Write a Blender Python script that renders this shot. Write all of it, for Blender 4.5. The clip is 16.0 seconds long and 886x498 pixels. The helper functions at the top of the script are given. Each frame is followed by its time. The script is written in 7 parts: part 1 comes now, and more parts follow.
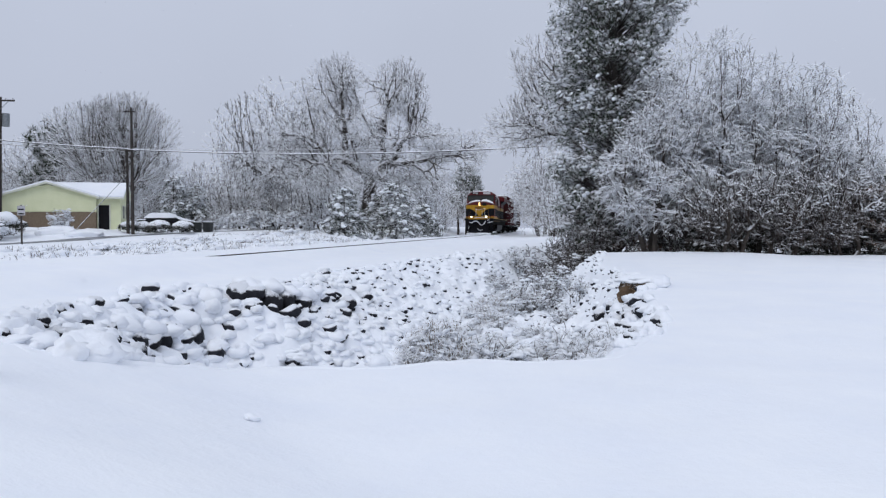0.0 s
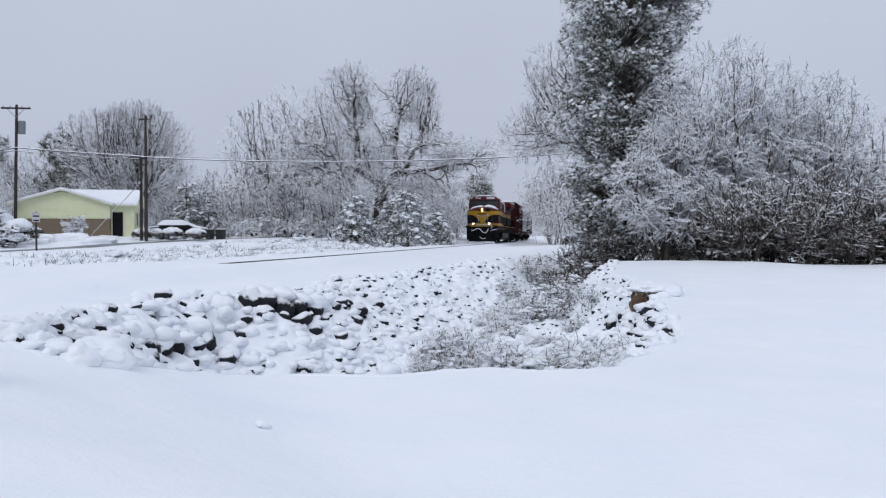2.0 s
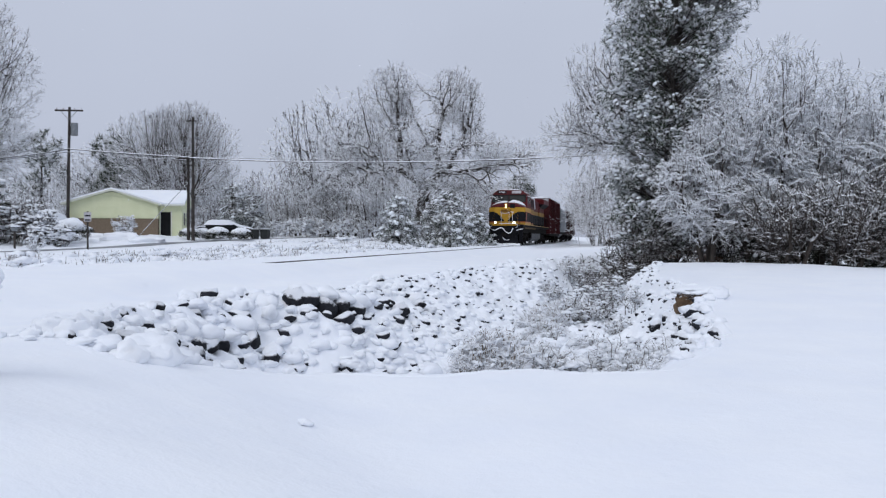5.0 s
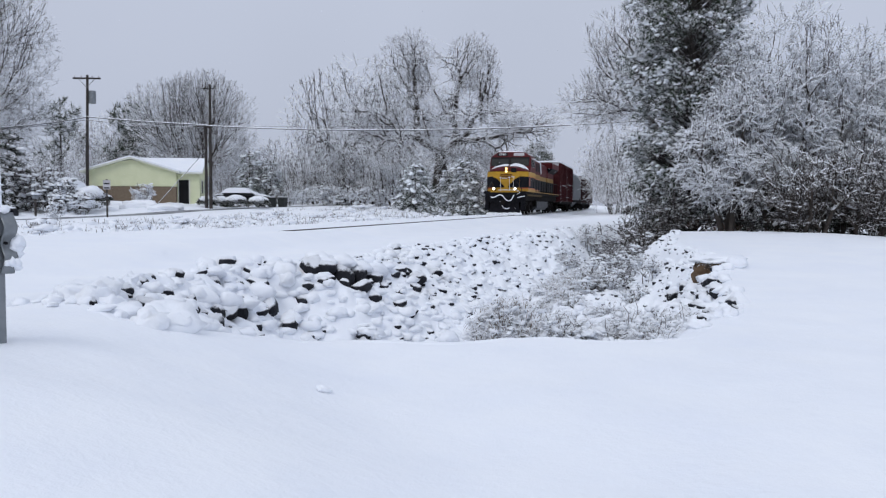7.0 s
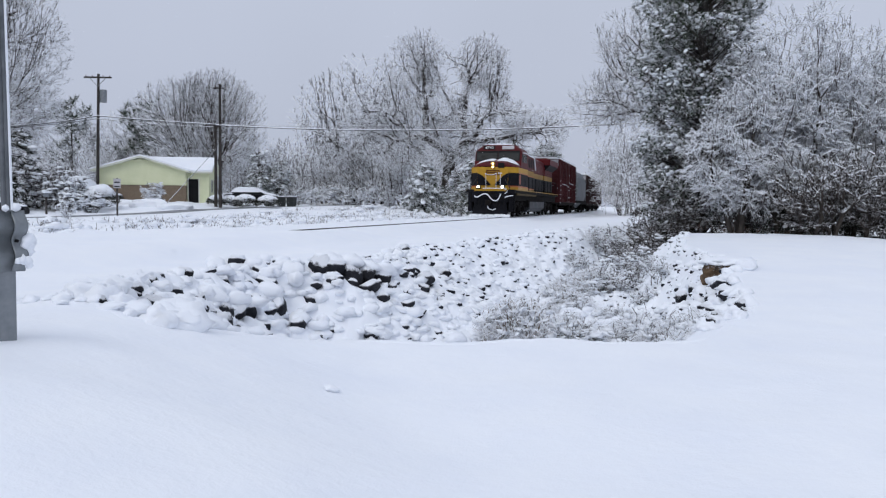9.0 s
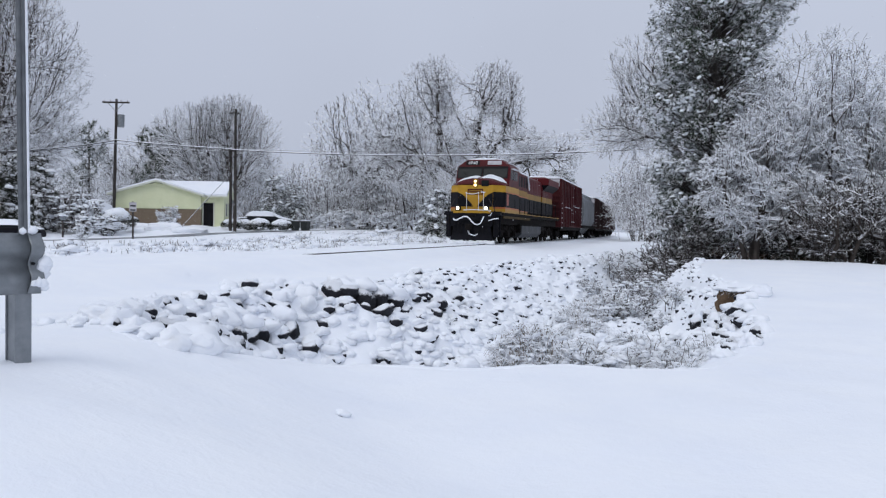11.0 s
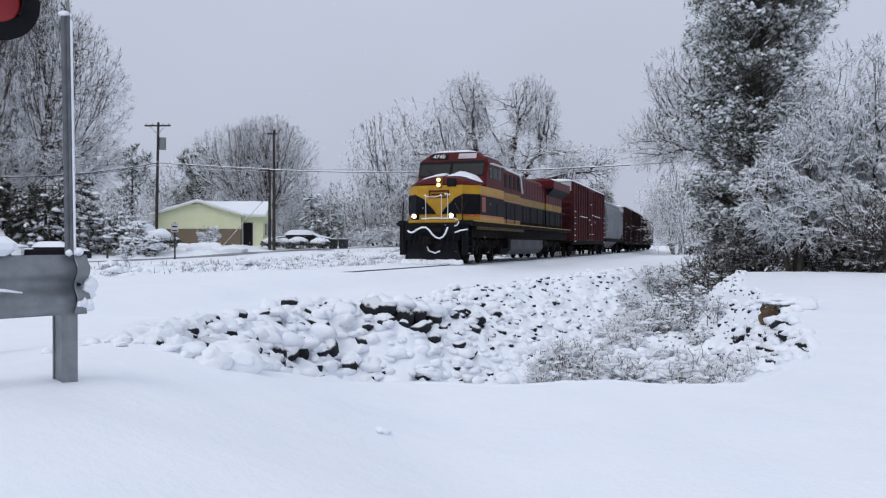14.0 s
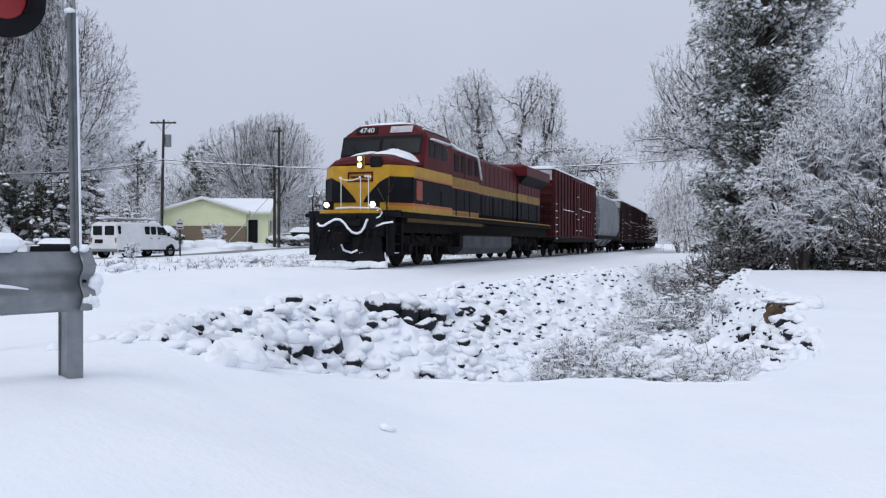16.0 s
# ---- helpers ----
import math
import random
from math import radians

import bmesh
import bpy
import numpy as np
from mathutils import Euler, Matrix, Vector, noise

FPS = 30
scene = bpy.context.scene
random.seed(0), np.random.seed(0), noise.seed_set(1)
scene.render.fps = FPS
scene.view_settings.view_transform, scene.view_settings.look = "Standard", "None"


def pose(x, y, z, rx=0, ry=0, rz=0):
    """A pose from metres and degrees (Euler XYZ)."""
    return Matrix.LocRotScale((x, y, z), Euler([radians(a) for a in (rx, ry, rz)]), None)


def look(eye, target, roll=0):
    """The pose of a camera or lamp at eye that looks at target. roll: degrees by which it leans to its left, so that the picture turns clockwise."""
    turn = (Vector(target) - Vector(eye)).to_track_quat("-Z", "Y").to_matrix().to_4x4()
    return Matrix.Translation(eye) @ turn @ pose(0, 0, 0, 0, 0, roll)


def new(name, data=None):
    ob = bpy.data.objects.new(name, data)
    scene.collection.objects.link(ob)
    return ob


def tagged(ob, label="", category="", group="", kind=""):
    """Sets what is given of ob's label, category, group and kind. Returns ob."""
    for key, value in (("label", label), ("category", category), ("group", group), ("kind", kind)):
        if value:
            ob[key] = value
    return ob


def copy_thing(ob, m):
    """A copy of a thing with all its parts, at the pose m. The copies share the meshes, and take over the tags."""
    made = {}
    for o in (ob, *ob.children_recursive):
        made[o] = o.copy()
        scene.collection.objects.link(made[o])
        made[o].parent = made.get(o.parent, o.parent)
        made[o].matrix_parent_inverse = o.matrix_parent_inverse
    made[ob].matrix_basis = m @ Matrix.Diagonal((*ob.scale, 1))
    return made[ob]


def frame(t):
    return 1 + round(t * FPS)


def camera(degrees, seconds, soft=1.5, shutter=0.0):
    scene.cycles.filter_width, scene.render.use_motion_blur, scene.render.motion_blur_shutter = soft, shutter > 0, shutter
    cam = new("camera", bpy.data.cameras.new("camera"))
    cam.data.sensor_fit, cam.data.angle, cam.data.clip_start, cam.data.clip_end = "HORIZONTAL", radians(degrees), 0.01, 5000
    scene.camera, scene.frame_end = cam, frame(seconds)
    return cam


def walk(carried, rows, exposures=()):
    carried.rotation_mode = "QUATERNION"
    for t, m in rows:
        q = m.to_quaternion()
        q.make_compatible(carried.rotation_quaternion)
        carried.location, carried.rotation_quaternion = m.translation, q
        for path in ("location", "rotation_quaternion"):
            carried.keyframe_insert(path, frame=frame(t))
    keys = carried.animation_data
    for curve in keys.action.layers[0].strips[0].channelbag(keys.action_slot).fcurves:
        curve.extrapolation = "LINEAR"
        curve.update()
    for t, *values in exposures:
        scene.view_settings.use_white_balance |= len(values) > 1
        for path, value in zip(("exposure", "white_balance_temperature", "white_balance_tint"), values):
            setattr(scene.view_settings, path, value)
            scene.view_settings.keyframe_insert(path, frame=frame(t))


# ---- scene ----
EYE = 1.40
cam = camera(57.5, 16.0, soft=1.25)
PATH = [
    (0.0, 88.497, 0.246, 0.000), (0.5, 88.487, 0.280, 0.201), (1.0, 88.656, 0.239, 0.518), (1.5, 88.866, 0.122, 0.730),
    (2.0, 89.064, 0.059, 0.825), (2.5, 88.917, 0.005, 1.087), (3.0, 89.051, 0.006, 1.273), (3.5, 89.571, -0.060, 1.410),
    (4.0, 89.885, -0.160, 1.750), (4.5, 89.817, -0.169, 2.445), (5.0, 89.103, -0.170, 3.804), (7.5, 86.748, -0.280, 5.097),
    (8.0, 86.803, -0.382, 5.278), (8.5, 86.865, -0.498, 5.485), (9.0, 86.869, -0.553, 5.616), (11.5, 89.418, -0.622, 6.877),
    (12.0, 90.005, -0.206, 7.322), (12.5, 89.905, 0.037, 8.256), (13.0, 89.767, 0.003, 8.713), (13.5, 89.842, 0.004, 9.032),
    (14.0, 89.747, 0.013, 9.181), (14.5, 89.611, -0.043, 9.240), (15.0, 89.537, -0.072, 9.304), (15.5, 89.579, -0.133, 9.390),
    (16.0, 89.577, -0.124, 9.512),
]
walk(cam, [(t, pose(0, 0, EYE, rx, ry, rz)) for t, rx, ry, rz in PATH], [(0.0, 0.0), (14.0, 0.0), (15.0, 0.02), (16.0, 0.10)])

# ---- overcast winter light ----
world = bpy.data.worlds.new("overcast_sky")
scene.world = world
world.use_nodes = True
wn, wl = world.node_tree.nodes, world.node_tree.links
wn.clear()
w_out = wn.new("ShaderNodeOutputWorld")
w_bg = wn.new("ShaderNodeBackground")
w_sky = wn.new("ShaderNodeTexSky")
w_sky.sky_type, w_sky.sun_disc = "NISHITA", False
w_sky.sun_elevation, w_sky.sun_rotation = radians(38), radians(200)
w_hsv = wn.new("ShaderNodeHueSaturation")
w_hsv.inputs["Saturation"].default_value, w_hsv.inputs["Value"].default_value = 0.25, 0.10
w_co = wn.new("ShaderNodeTexCoord")
w_sep = wn.new("ShaderNodeSeparateXYZ")
w_ramp = wn.new("ShaderNodeValToRGB")
w_ramp.color_ramp.elements[0].position, w_ramp.color_ramp.elements[0].color = 0.0, (0.455, 0.50, 0.625, 1)
w_ramp.color_ramp.elements[1].position, w_ramp.color_ramp.elements[1].color = 1.0, (0.73, 0.80, 0.95, 1)
w_noise = wn.new("ShaderNodeTexNoise")
w_noise.inputs["Scale"].default_value, w_noise.inputs["Detail"].default_value = 2.2, 4
w_nr = wn.new("ShaderNodeMapRange")
w_nr.inputs["To Min"].default_value, w_nr.inputs["To Max"].default_value = 0.90, 1.10
w_mul = wn.new("ShaderNodeVectorMath")
w_mul.operation = "SCALE"
w_mix = wn.new("ShaderNodeMix")
w_mix.data_type = "RGBA"
w_mix.inputs["Factor"].default_value = 0.93
wl.new(w_co.outputs["Generated"], w_sep.inputs[0])
wl.new(w_sep.outputs["Z"], w_ramp.inputs[0])
wl.new(w_co.outputs["Generated"], w_noise.inputs["Vector"])
wl.new(w_noise.outputs["Fac"], w_nr.inputs["Value"])
wl.new(w_ramp.outputs["Color"], w_mul.inputs[0])
wl.new(w_nr.outputs["Result"], w_mul.inputs["Scale"])
wl.new(w_sky.outputs["Color"], w_hsv.inputs["Color"])
wl.new(w_hsv.outputs["Color"], w_mix.inputs[6])
wl.new(w_mul.outputs["Vector"], w_mix.inputs[7])
wl.new(w_mix.outputs[2], w_bg.inputs["Color"])
w_bg.inputs["Strength"].default_value = 1.0
wl.new(w_bg.outputs[0], w_out.inputs[0])

sun = new("sun", bpy.data.lights.new("sun", "SUN"))
sun.data.energy, sun.data.angle, sun.data.color = 0.8, radians(25), (1.0, 0.98, 0.95)
sun.matrix_basis = look((-30, -40, 70), (0, 20, 0))


# ---- materials ----
def nodes_of(name):
    m = bpy.data.materials.new(name)
    m.use_nodes = True
    return m, m.node_tree.nodes, m.node_tree.links, m.node_tree.nodes["Principled BSDF"]


def noise_node(n, l, scale, detail=4, rough=0.6, coord="Object"):
    tc = n.new("ShaderNodeTexCoord")
    t = n.new("ShaderNodeTexNoise")
    t.inputs["Scale"].default_value, t.inputs["Detail"].default_value, t.inputs["Roughness"].default_value = scale, detail, rough
    l.new(tc.outputs[coord], t.inputs["Vector"])
    return t


def ramp_node(n, l, src, stops):
    r = n.new("ShaderNodeValToRGB")
    els = r.color_ramp.elements
    while len(els) < len(stops):
        els.new(0.5)
    for e, (p, c) in zip(els, stops):
        e.position, e.color = p, (*c, 1) if len(c) == 3 else c
    l.new(src, r.inputs[0])
    return r


def surface(name, a, b, scale=6.0, rough=0.7, metal=0.0, bump=0.0, bscale=40.0, dist=0.01, spec=0.5, snow=None, snow_noise=0.35, coord="Object", random_tint=0.0, snow_scale=9.0):
    """A surface whose colour drifts between a and b, with fine relief; snow: the upward slope above which snow lies on it."""
    m, n, l, bs = nodes_of(name)
    t1 = noise_node(n, l, scale, 5, 0.65, coord)
    r1 = ramp_node(n, l, t1.outputs["Fac"], ((0.3, a), (0.7, b)))
    col = r1.outputs["Color"]
    if random_tint:
        oi = n.new("ShaderNodeObjectInfo")
        mr = n.new("ShaderNodeMapRange")
        mr.inputs["To Min"].default_value, mr.inputs["To Max"].default_value = 1 - random_tint, 1 + random_tint
        l.new(oi.outputs["Random"], mr.inputs["Value"])
        sc = n.new("ShaderNodeVectorMath")
        sc.operation = "SCALE"
        l.new(col, sc.inputs[0])
        l.new(mr.outputs["Result"], sc.inputs["Scale"])
        col = sc.outputs["Vector"]
    bs.inputs["Roughness"].default_value, bs.inputs["Metallic"].default_value = rough, metal
    bs.inputs["Specular IOR Level"].default_value = spec
    if snow is not None:
        g = n.new("ShaderNodeNewGeometry")
        s = n.new("ShaderNodeSeparateXYZ")
        l.new(g.outputs["Normal"], s.inputs[0])
        t3 = noise_node(n, l, snow_scale, 4, 0.7, coord)
        ad = n.new("ShaderNodeMath")
        ad.operation = "MULTIPLY_ADD"
        l.new(t3.outputs["Fac"], ad.inputs[0])
        ad.inputs[1].default_value = snow_noise * 2
        l.new(s.outputs["Z"], ad.inputs[2])
        mr = n.new("ShaderNodeMapRange")
        mr.inputs["From Min"].default_value, mr.inputs["From Max"].default_value = snow + snow_noise - 0.1, snow + snow_noise + 0.1
        l.new(ad.outputs[0], mr.inputs["Value"])
        mx = n.new("ShaderNodeMix")
        mx.data_type = "RGBA"
        l.new(mr.outputs["Result"], mx.inputs["Factor"])
        l.new(col, mx.inputs[6])
        mx.inputs[7].default_value = (0.86, 0.88, 0.92, 1)
        col = mx.outputs[2]
    l.new(col, bs.inputs["Base Color"])
    if bump:
        t2 = noise_node(n, l, bscale, 6, 0.7, coord)
        bp = n.new("ShaderNodeBump")
        bp.inputs["Strength"].default_value, bp.inputs["Distance"].default_value = bump, dist
        l.new(t2.outputs["Fac"], bp.inputs["Height"])
        l.new(bp.outputs["Normal"], bs.inputs["Normal"])
    return m


def glow(name, colour, strength):
    m, n, l, bs = nodes_of(name)
    bs.inputs["Base Color"].default_value = (*colour, 1)
    bs.inputs["Emission Color"].default_value = (*colour, 1)
    bs.inputs["Emission Strength"].default_value = strength
    return m


SNOW = surface("snow", (0.84, 0.87, 0.93), (0.90, 0.92, 0.95), 0.8, 0.6, 0, 0.35, 5.0, 0.05, 0.25)
SNOW_LUMPY = surface("snow_lumpy", (0.80, 0.83, 0.89), (0.91, 0.93, 0.95), 2.5, 0.6, 0, 0.6, 14.0, 0.04, 0.25)
# Near-black: shade in the gaps between snow lumps is partly put into this colour.
STONE_BARE = surface("bare_stone", (0.008, 0.009, 0.013), (0.026, 0.027, 0.034), 5.0, 0.8, 0, 0.7, 22, 0.03, 0.25, random_tint=0.3, snow=0.50, snow_noise=0.45, snow_scale=1.6)
CLAY = surface("clay", (0.085, 0.055, 0.035), (0.22, 0.15, 0.095), 4.0, 0.9, 0, 0.9, 18, 0.05, 0.2)
BARK = surface("bark", (0.030, 0.026, 0.024), (0.085, 0.072, 0.062), 5.0, 0.9, 0, 0.8, 30, 0.02, 0.2, snow=0.45)
TWIG = surface("twig", (0.045, 0.036, 0.032), (0.10, 0.082, 0.070), 3.0, 0.9, 0, 0, 30, 0.02, 0.2, snow=0.16, snow_noise=0.35)
TWIG_SNOWY = surface("twig_snowy", (0.045, 0.036, 0.032), (0.10, 0.082, 0.070), 3.0, 0.9, 0, 0, 30, 0.02, 0.2, snow=-0.02, snow_noise=0.3)
TWIG_MID = surface("twig_mid", (0.07, 0.060, 0.052), (0.17, 0.145, 0.12), 3.0, 0.9, 0, 0, 30, 0.02, 0.2, snow=0.36, snow_noise=0.4)
TWIG_DARK = surface("twig_dark", (0.034, 0.029, 0.027), (0.082, 0.068, 0.060), 3.0, 0.9, 0, 0, 30, 0.02, 0.2, snow=0.52, snow_noise=0.4)
NEEDLE = surface("needle", (0.018, 0.030, 0.016), (0.045, 0.060, 0.032), 3.0, 0.7, 0, 0, 30, 0.02, 0.3, snow=0.20, snow_noise=0.35)
LEAF = surface("leaf", (0.016, 0.022, 0.014), (0.040, 0.040, 0.028), 3.0, 0.6, 0, 0, 30, 0.02, 0.2, snow=0.8, snow_noise=0.4)
RUSSET = surface("russet_leaf", (0.10, 0.055, 0.035), (0.20, 0.12, 0.08), 3.0, 0.8, 0, 0, 30, 0.02, 0.3, snow=0.4, snow_noise=0.4)
DRYGRASS = surface("dry_grass", (0.17, 0.135, 0.105), (0.36, 0.30, 0.24), 4.0, 0.9, 0, 0, 30, 0.02, 0.2, snow=0.14, snow_noise=0.4)
GALV = surface("galvanised_steel", (0.172, 0.189, 0.202), (0.284, 0.301, 0.318), 7.0, 0.45, 0.5, 0.25, 60, 0.003, 0.5)
STEEL = surface("dull_steel", (0.09, 0.10, 0.11), (0.16, 0.17, 0.185), 6.0, 0.5, 0.3, 0.1, 40, 0.003, 0.4)
RAIL = surface("rail_steel", (0.035, 0.030, 0.028), (0.10, 0.085, 0.075), 3.0, 0.5, 0.6)
SLUSH = surface("slushy_asphalt", (0.05, 0.053, 0.06), (0.30, 0.31, 0.33), 0.9, 0.5, 0, 0.4, 10, 0.02, 0.5)
MAROON = surface("maroon_paint", (0.055, 0.006, 0.009), (0.105, 0.012, 0.014), 1.1, 0.5, 0, 0.15, 9, 0.006, 0.12)
YELLOW = surface("yellow_paint", (0.36, 0.19, 0.010), (0.52, 0.29, 0.020), 2.0, 0.42, 0, 0.08, 20, 0.004, 0.3)
YELLOW_DULL = surface("grimy_yellow_paint", (0.17, 0.092, 0.012), (0.38, 0.21, 0.020), 1.4, 0.5, 0, 0.1, 20, 0.004, 0.25)
BLACKP = surface("black_paint", (0.004, 0.004, 0.006), (0.011, 0.011, 0.015), 2.0, 0.6, 0, 0.1, 20, 0.004, 0.10)
SKIRT = surface("dirty_skirt", (0.045, 0.030, 0.010), (0.10, 0.065, 0.020), 4.0, 0.7, 0, 0.2, 20, 0.004, 0.15)
REDORANGE = surface("faded_emblem_red", (0.20, 0.03, 0.012), (0.34, 0.06, 0.02), 4.0, 0.5)
ORANGE = surface("orange_paint", (0.36, 0.08, 0.012), (0.46, 0.12, 0.018), 3.0, 0.45)
GRIME = surface("grimy_iron", (0.004, 0.0036, 0.0036), (0.016, 0.013, 0.012), 4.0, 0.9, 0.0, 0.5, 25, 0.01, 0.10)
TANKGREY = surface("frosted_tank", (0.030, 0.032, 0.036), (0.075, 0.078, 0.085), 1.5, 0.6, 0, 0.2, 20, 0.01, 0.2)
BOXRED = surface("boxcar_red", (0.040, 0.008, 0.010), (0.075, 0.015, 0.016), 1.5, 0.65, 0, 0.3, 14, 0.01, 0.15)
OXIDE = surface("oxide_brown", (0.022, 0.012, 0.012), (0.048, 0.024, 0.022), 1.5, 0.75, 0, 0.3, 14, 0.01, 0.15)
HOPGREY = surface("hopper_grey", (0.13, 0.14, 0.15), (0.23, 0.24, 0.26), 0.8, 0.6, 0, 0.2, 10, 0.01, 0.2)
FROSTED = surface("frosted_panel", (0.30, 0.28, 0.29), (0.60, 0.60, 0.63), 1.2, 0.7)
DARKGLASS = surface("dark_glass", (0.012, 0.015, 0.017), (0.018, 0.021, 0.023), 1.0, 0.2, 0, 0, 1, 0, 0.06)
WHITEP = surface("white_paint", (0.66, 0.67, 0.68), (0.78, 0.79, 0.80), 2.0, 0.4)
HEADLIGHT = glow("headlight_glow", (1.0, 0.64, 0.26), 3.5)
DITCHLIGHT = glow("ditch_light_glow", (1.0, 0.86, 0.60), 6.0)
REDLENS = glow("red_lens", (0.13, 0.006, 0.008), 0.6)
BLACKM = surface("black_hood", (0.006, 0.006, 0.007), (0.012, 0.012, 0.014), 3.0, 0.6, 0, 0, 1, 0, 0.12)
SIDING = surface("pale_green_siding", (0.66, 0.69, 0.44), (0.74, 0.76, 0.52), 1.0, 0.7)
BRICK = surface("brown_brick", (0.14, 0.105, 0.072), (0.23, 0.175, 0.125), 9.0, 0.85, 0, 0.4, 30, 0.01)
TRIM = surface("pale_trim", (0.60, 0.62, 0.52), (0.72, 0.73, 0.66), 2.0, 0.6)
POLEWOOD = surface("pole_wood", (0.032, 0.028, 0.027), (0.075, 0.066, 0.060), 6.0, 0.9, 0, 0.6, 30, 0.01, 0.2)
WIRE = surface("snowy_wire", (0.03, 0.03, 0.033), (0.06, 0.06, 0.065), 4.0, 0.6, 0, 0, 1, 0, 0.3, snow=0.1)
RUBBER = surface("rubber", (0.006, 0.006, 0.007), (0.014, 0.014, 0.015), 6.0, 0.9, 0, 0, 1, 0, 0.15)
BINP = surface("dark_bin_plastic", (0.014, 0.018, 0.018), (0.028, 0.032, 0.032), 3.0, 0.55)


# ---- mesh helpers ----
class Shape:
    """Vertices, faces and material slots that become one mesh."""

    def __init__(self):
        self.v, self.f, self.m, self.mats = [], [], [], []

    def slot(self, mat):
        if mat not in self.mats:
            self.mats.append(mat)
        return self.mats.index(mat)

    def add(self, verts, faces, mat, m=None):
        k, s = len(self.v), self.slot(mat)
        self.v += [tuple(m @ Vector(p)) for p in verts] if m is not None else [tuple(p) for p in verts]
        self.f += [tuple(i + k for i in f) for f in faces]
        self.m += [s] * len(faces)
        return self

    def loft(self, rings, mats, m=None, cap=(None, None)):
        """Rings of equal length, a material for each band between them; cap: materials of the ends."""
        n, k = len(rings[0]), len(self.v)
        for r in rings:
            self.v += [tuple(m @ Vector(p)) for p in r] if m is not None else [tuple(p) for p in r]
        for j, mat in enumerate(mats):
            q = k + j * n
            self.f += [(q + i, q + (i + 1) % n, q + n + (i + 1) % n, q + n + i) for i in range(n)]
            self.m += [self.slot(mat)] * n
        if cap[0]:
            self.f.append(tuple(k + i for i in reversed(range(n))))
            self.m.append(self.slot(cap[0]))
        if cap[1]:
            self.f.append(tuple(k + (len(rings) - 1) * n + i for i in range(n)))
            self.m.append(self.slot(cap[1]))
        return self

    def box(self, x0, x1, y0, y1, z0, z1, mat, b=0.01, m=None):
        b = min(b, (x1 - x0) / 3, (y1 - y0) / 3, (z1 - z0) / 3)

        def ring(z, i):
            a, c, e, g = x0 + i, x1 - i, y0 + i, y1 - i
            return [(a + b, e, z), (c - b, e, z), (c, e + b, z), (c, g - b, z), (c - b, g, z), (a + b, g, z), (a, g - b, z), (a, e + b, z)]
        return self.loft([ring(z0, b), ring(z0 + b, 0), ring(z1 - b, 0), ring(z1, b)], [mat] * 3, m, (mat, mat))

    def tube(self, pts, r, mat, n=6, m=None, r1=None):
        """A round bar through points; r1: the radius at its end."""
        pts = [Vector(p) for p in pts]
        rings = []
        for i, p in enumerate(pts):
            d = (pts[min(i + 1, len(pts) - 1)] - pts[max(i - 1, 0)]).normalized()
            side = d.cross(Vector((0, 0, 1)) if abs(d.z) < 0.95 else Vector((0, 1, 0))).normalized()
            up = side.cross(d)
            rr = r if r1 is None else r + (r1 - r) * i / (len(pts) - 1)
            rings.append([p + side * (rr * math.cos(a)) + up * (rr * math.sin(a)) for a in (math.tau * k / n for k in range(n))])
        return self.loft(rings, [mat] * (len(rings) - 1), m, (mat, mat))

    def disc(self, c, r, w, axis, mat, n=20, inner=None, m=None):
        """A cylinder of radius r and width w round an axis through c, with softened rims."""
        q = Vector((0, 0, 1)).rotation_difference(Vector(axis)).to_matrix()
        rings = []
        for z, rr in ((-w / 2, r * 0.94), (-w / 2 + r * 0.06, r), (w / 2 - r * 0.06, r), (w / 2, r * 0.94)):
            rings.append([Vector(c) + q @ Vector((rr * math.cos(a), rr * math.sin(a), z)) for a in (math.tau * k / n for k in range(n))])
        return self.loft(rings, [mat] * 3, m, (inner or mat, inner or mat))

    def mesh(self, name, smooth=False):
        me = bpy.data.meshes.new(name)
        me.from_pydata(self.v, [], self.f)
        for mat in self.mats:
            me.materials.append(mat)
        me.polygons.foreach_set("material_index", self.m)
        if smooth:
            me.polygons.foreach_set("use_smooth", [True] * len(self.f))
        me.update()
        return me


def part(name, shape, parent=None, label="", smooth=False, at=None):
    me = shape.mesh(name, smooth) if isinstance(shape, Shape) else shape
    ob = new(name, me)
    if at is not None:
        ob.matrix_basis = at
    if parent is not None:
        ob.parent = parent
    if label:
        tagged(ob, label)
    return ob


def thing(name, label, category, group="", kind="", at=None):
    ob = new(name)
    ob.empty_display_size = 0.2
    if at is not None:
        ob.matrix_basis = at
    return tagged(ob, label, category, group, kind)


def array_mesh(name, verts, faces, mats, idx=None, smooth=False):
    """A mesh from arrays of vertices (n, 3) and equal-sided faces (m, k)."""
    verts, faces = np.asarray(verts, np.float32), np.asarray(faces, np.int32)
    me = bpy.data.meshes.new(name)
    me.vertices.add(len(verts))
    me.vertices.foreach_set("co", verts.ravel())
    k = faces.shape[1]
    me.loops.add(faces.size)
    me.loops.foreach_set("vertex_index", faces.ravel())
    me.polygons.add(len(faces))
    me.polygons.foreach_set("loop_start", np.arange(0, faces.size, k, dtype=np.int32))
    for mat in mats:
        me.materials.append(mat)
    if idx is not None:
        me.polygons.foreach_set("material_index", np.asarray(idx, np.int32))
    me.polygons.foreach_set("use_smooth", [smooth] * len(faces))
    me.update(calc_edges=True)
    me.validate()
    return me


# ---- the lie of the land ----
RAIL_Z = 0.67
TRACK = (-3.855, 39.0, 0.17679, -4.298e-4, -1.4075e-6)


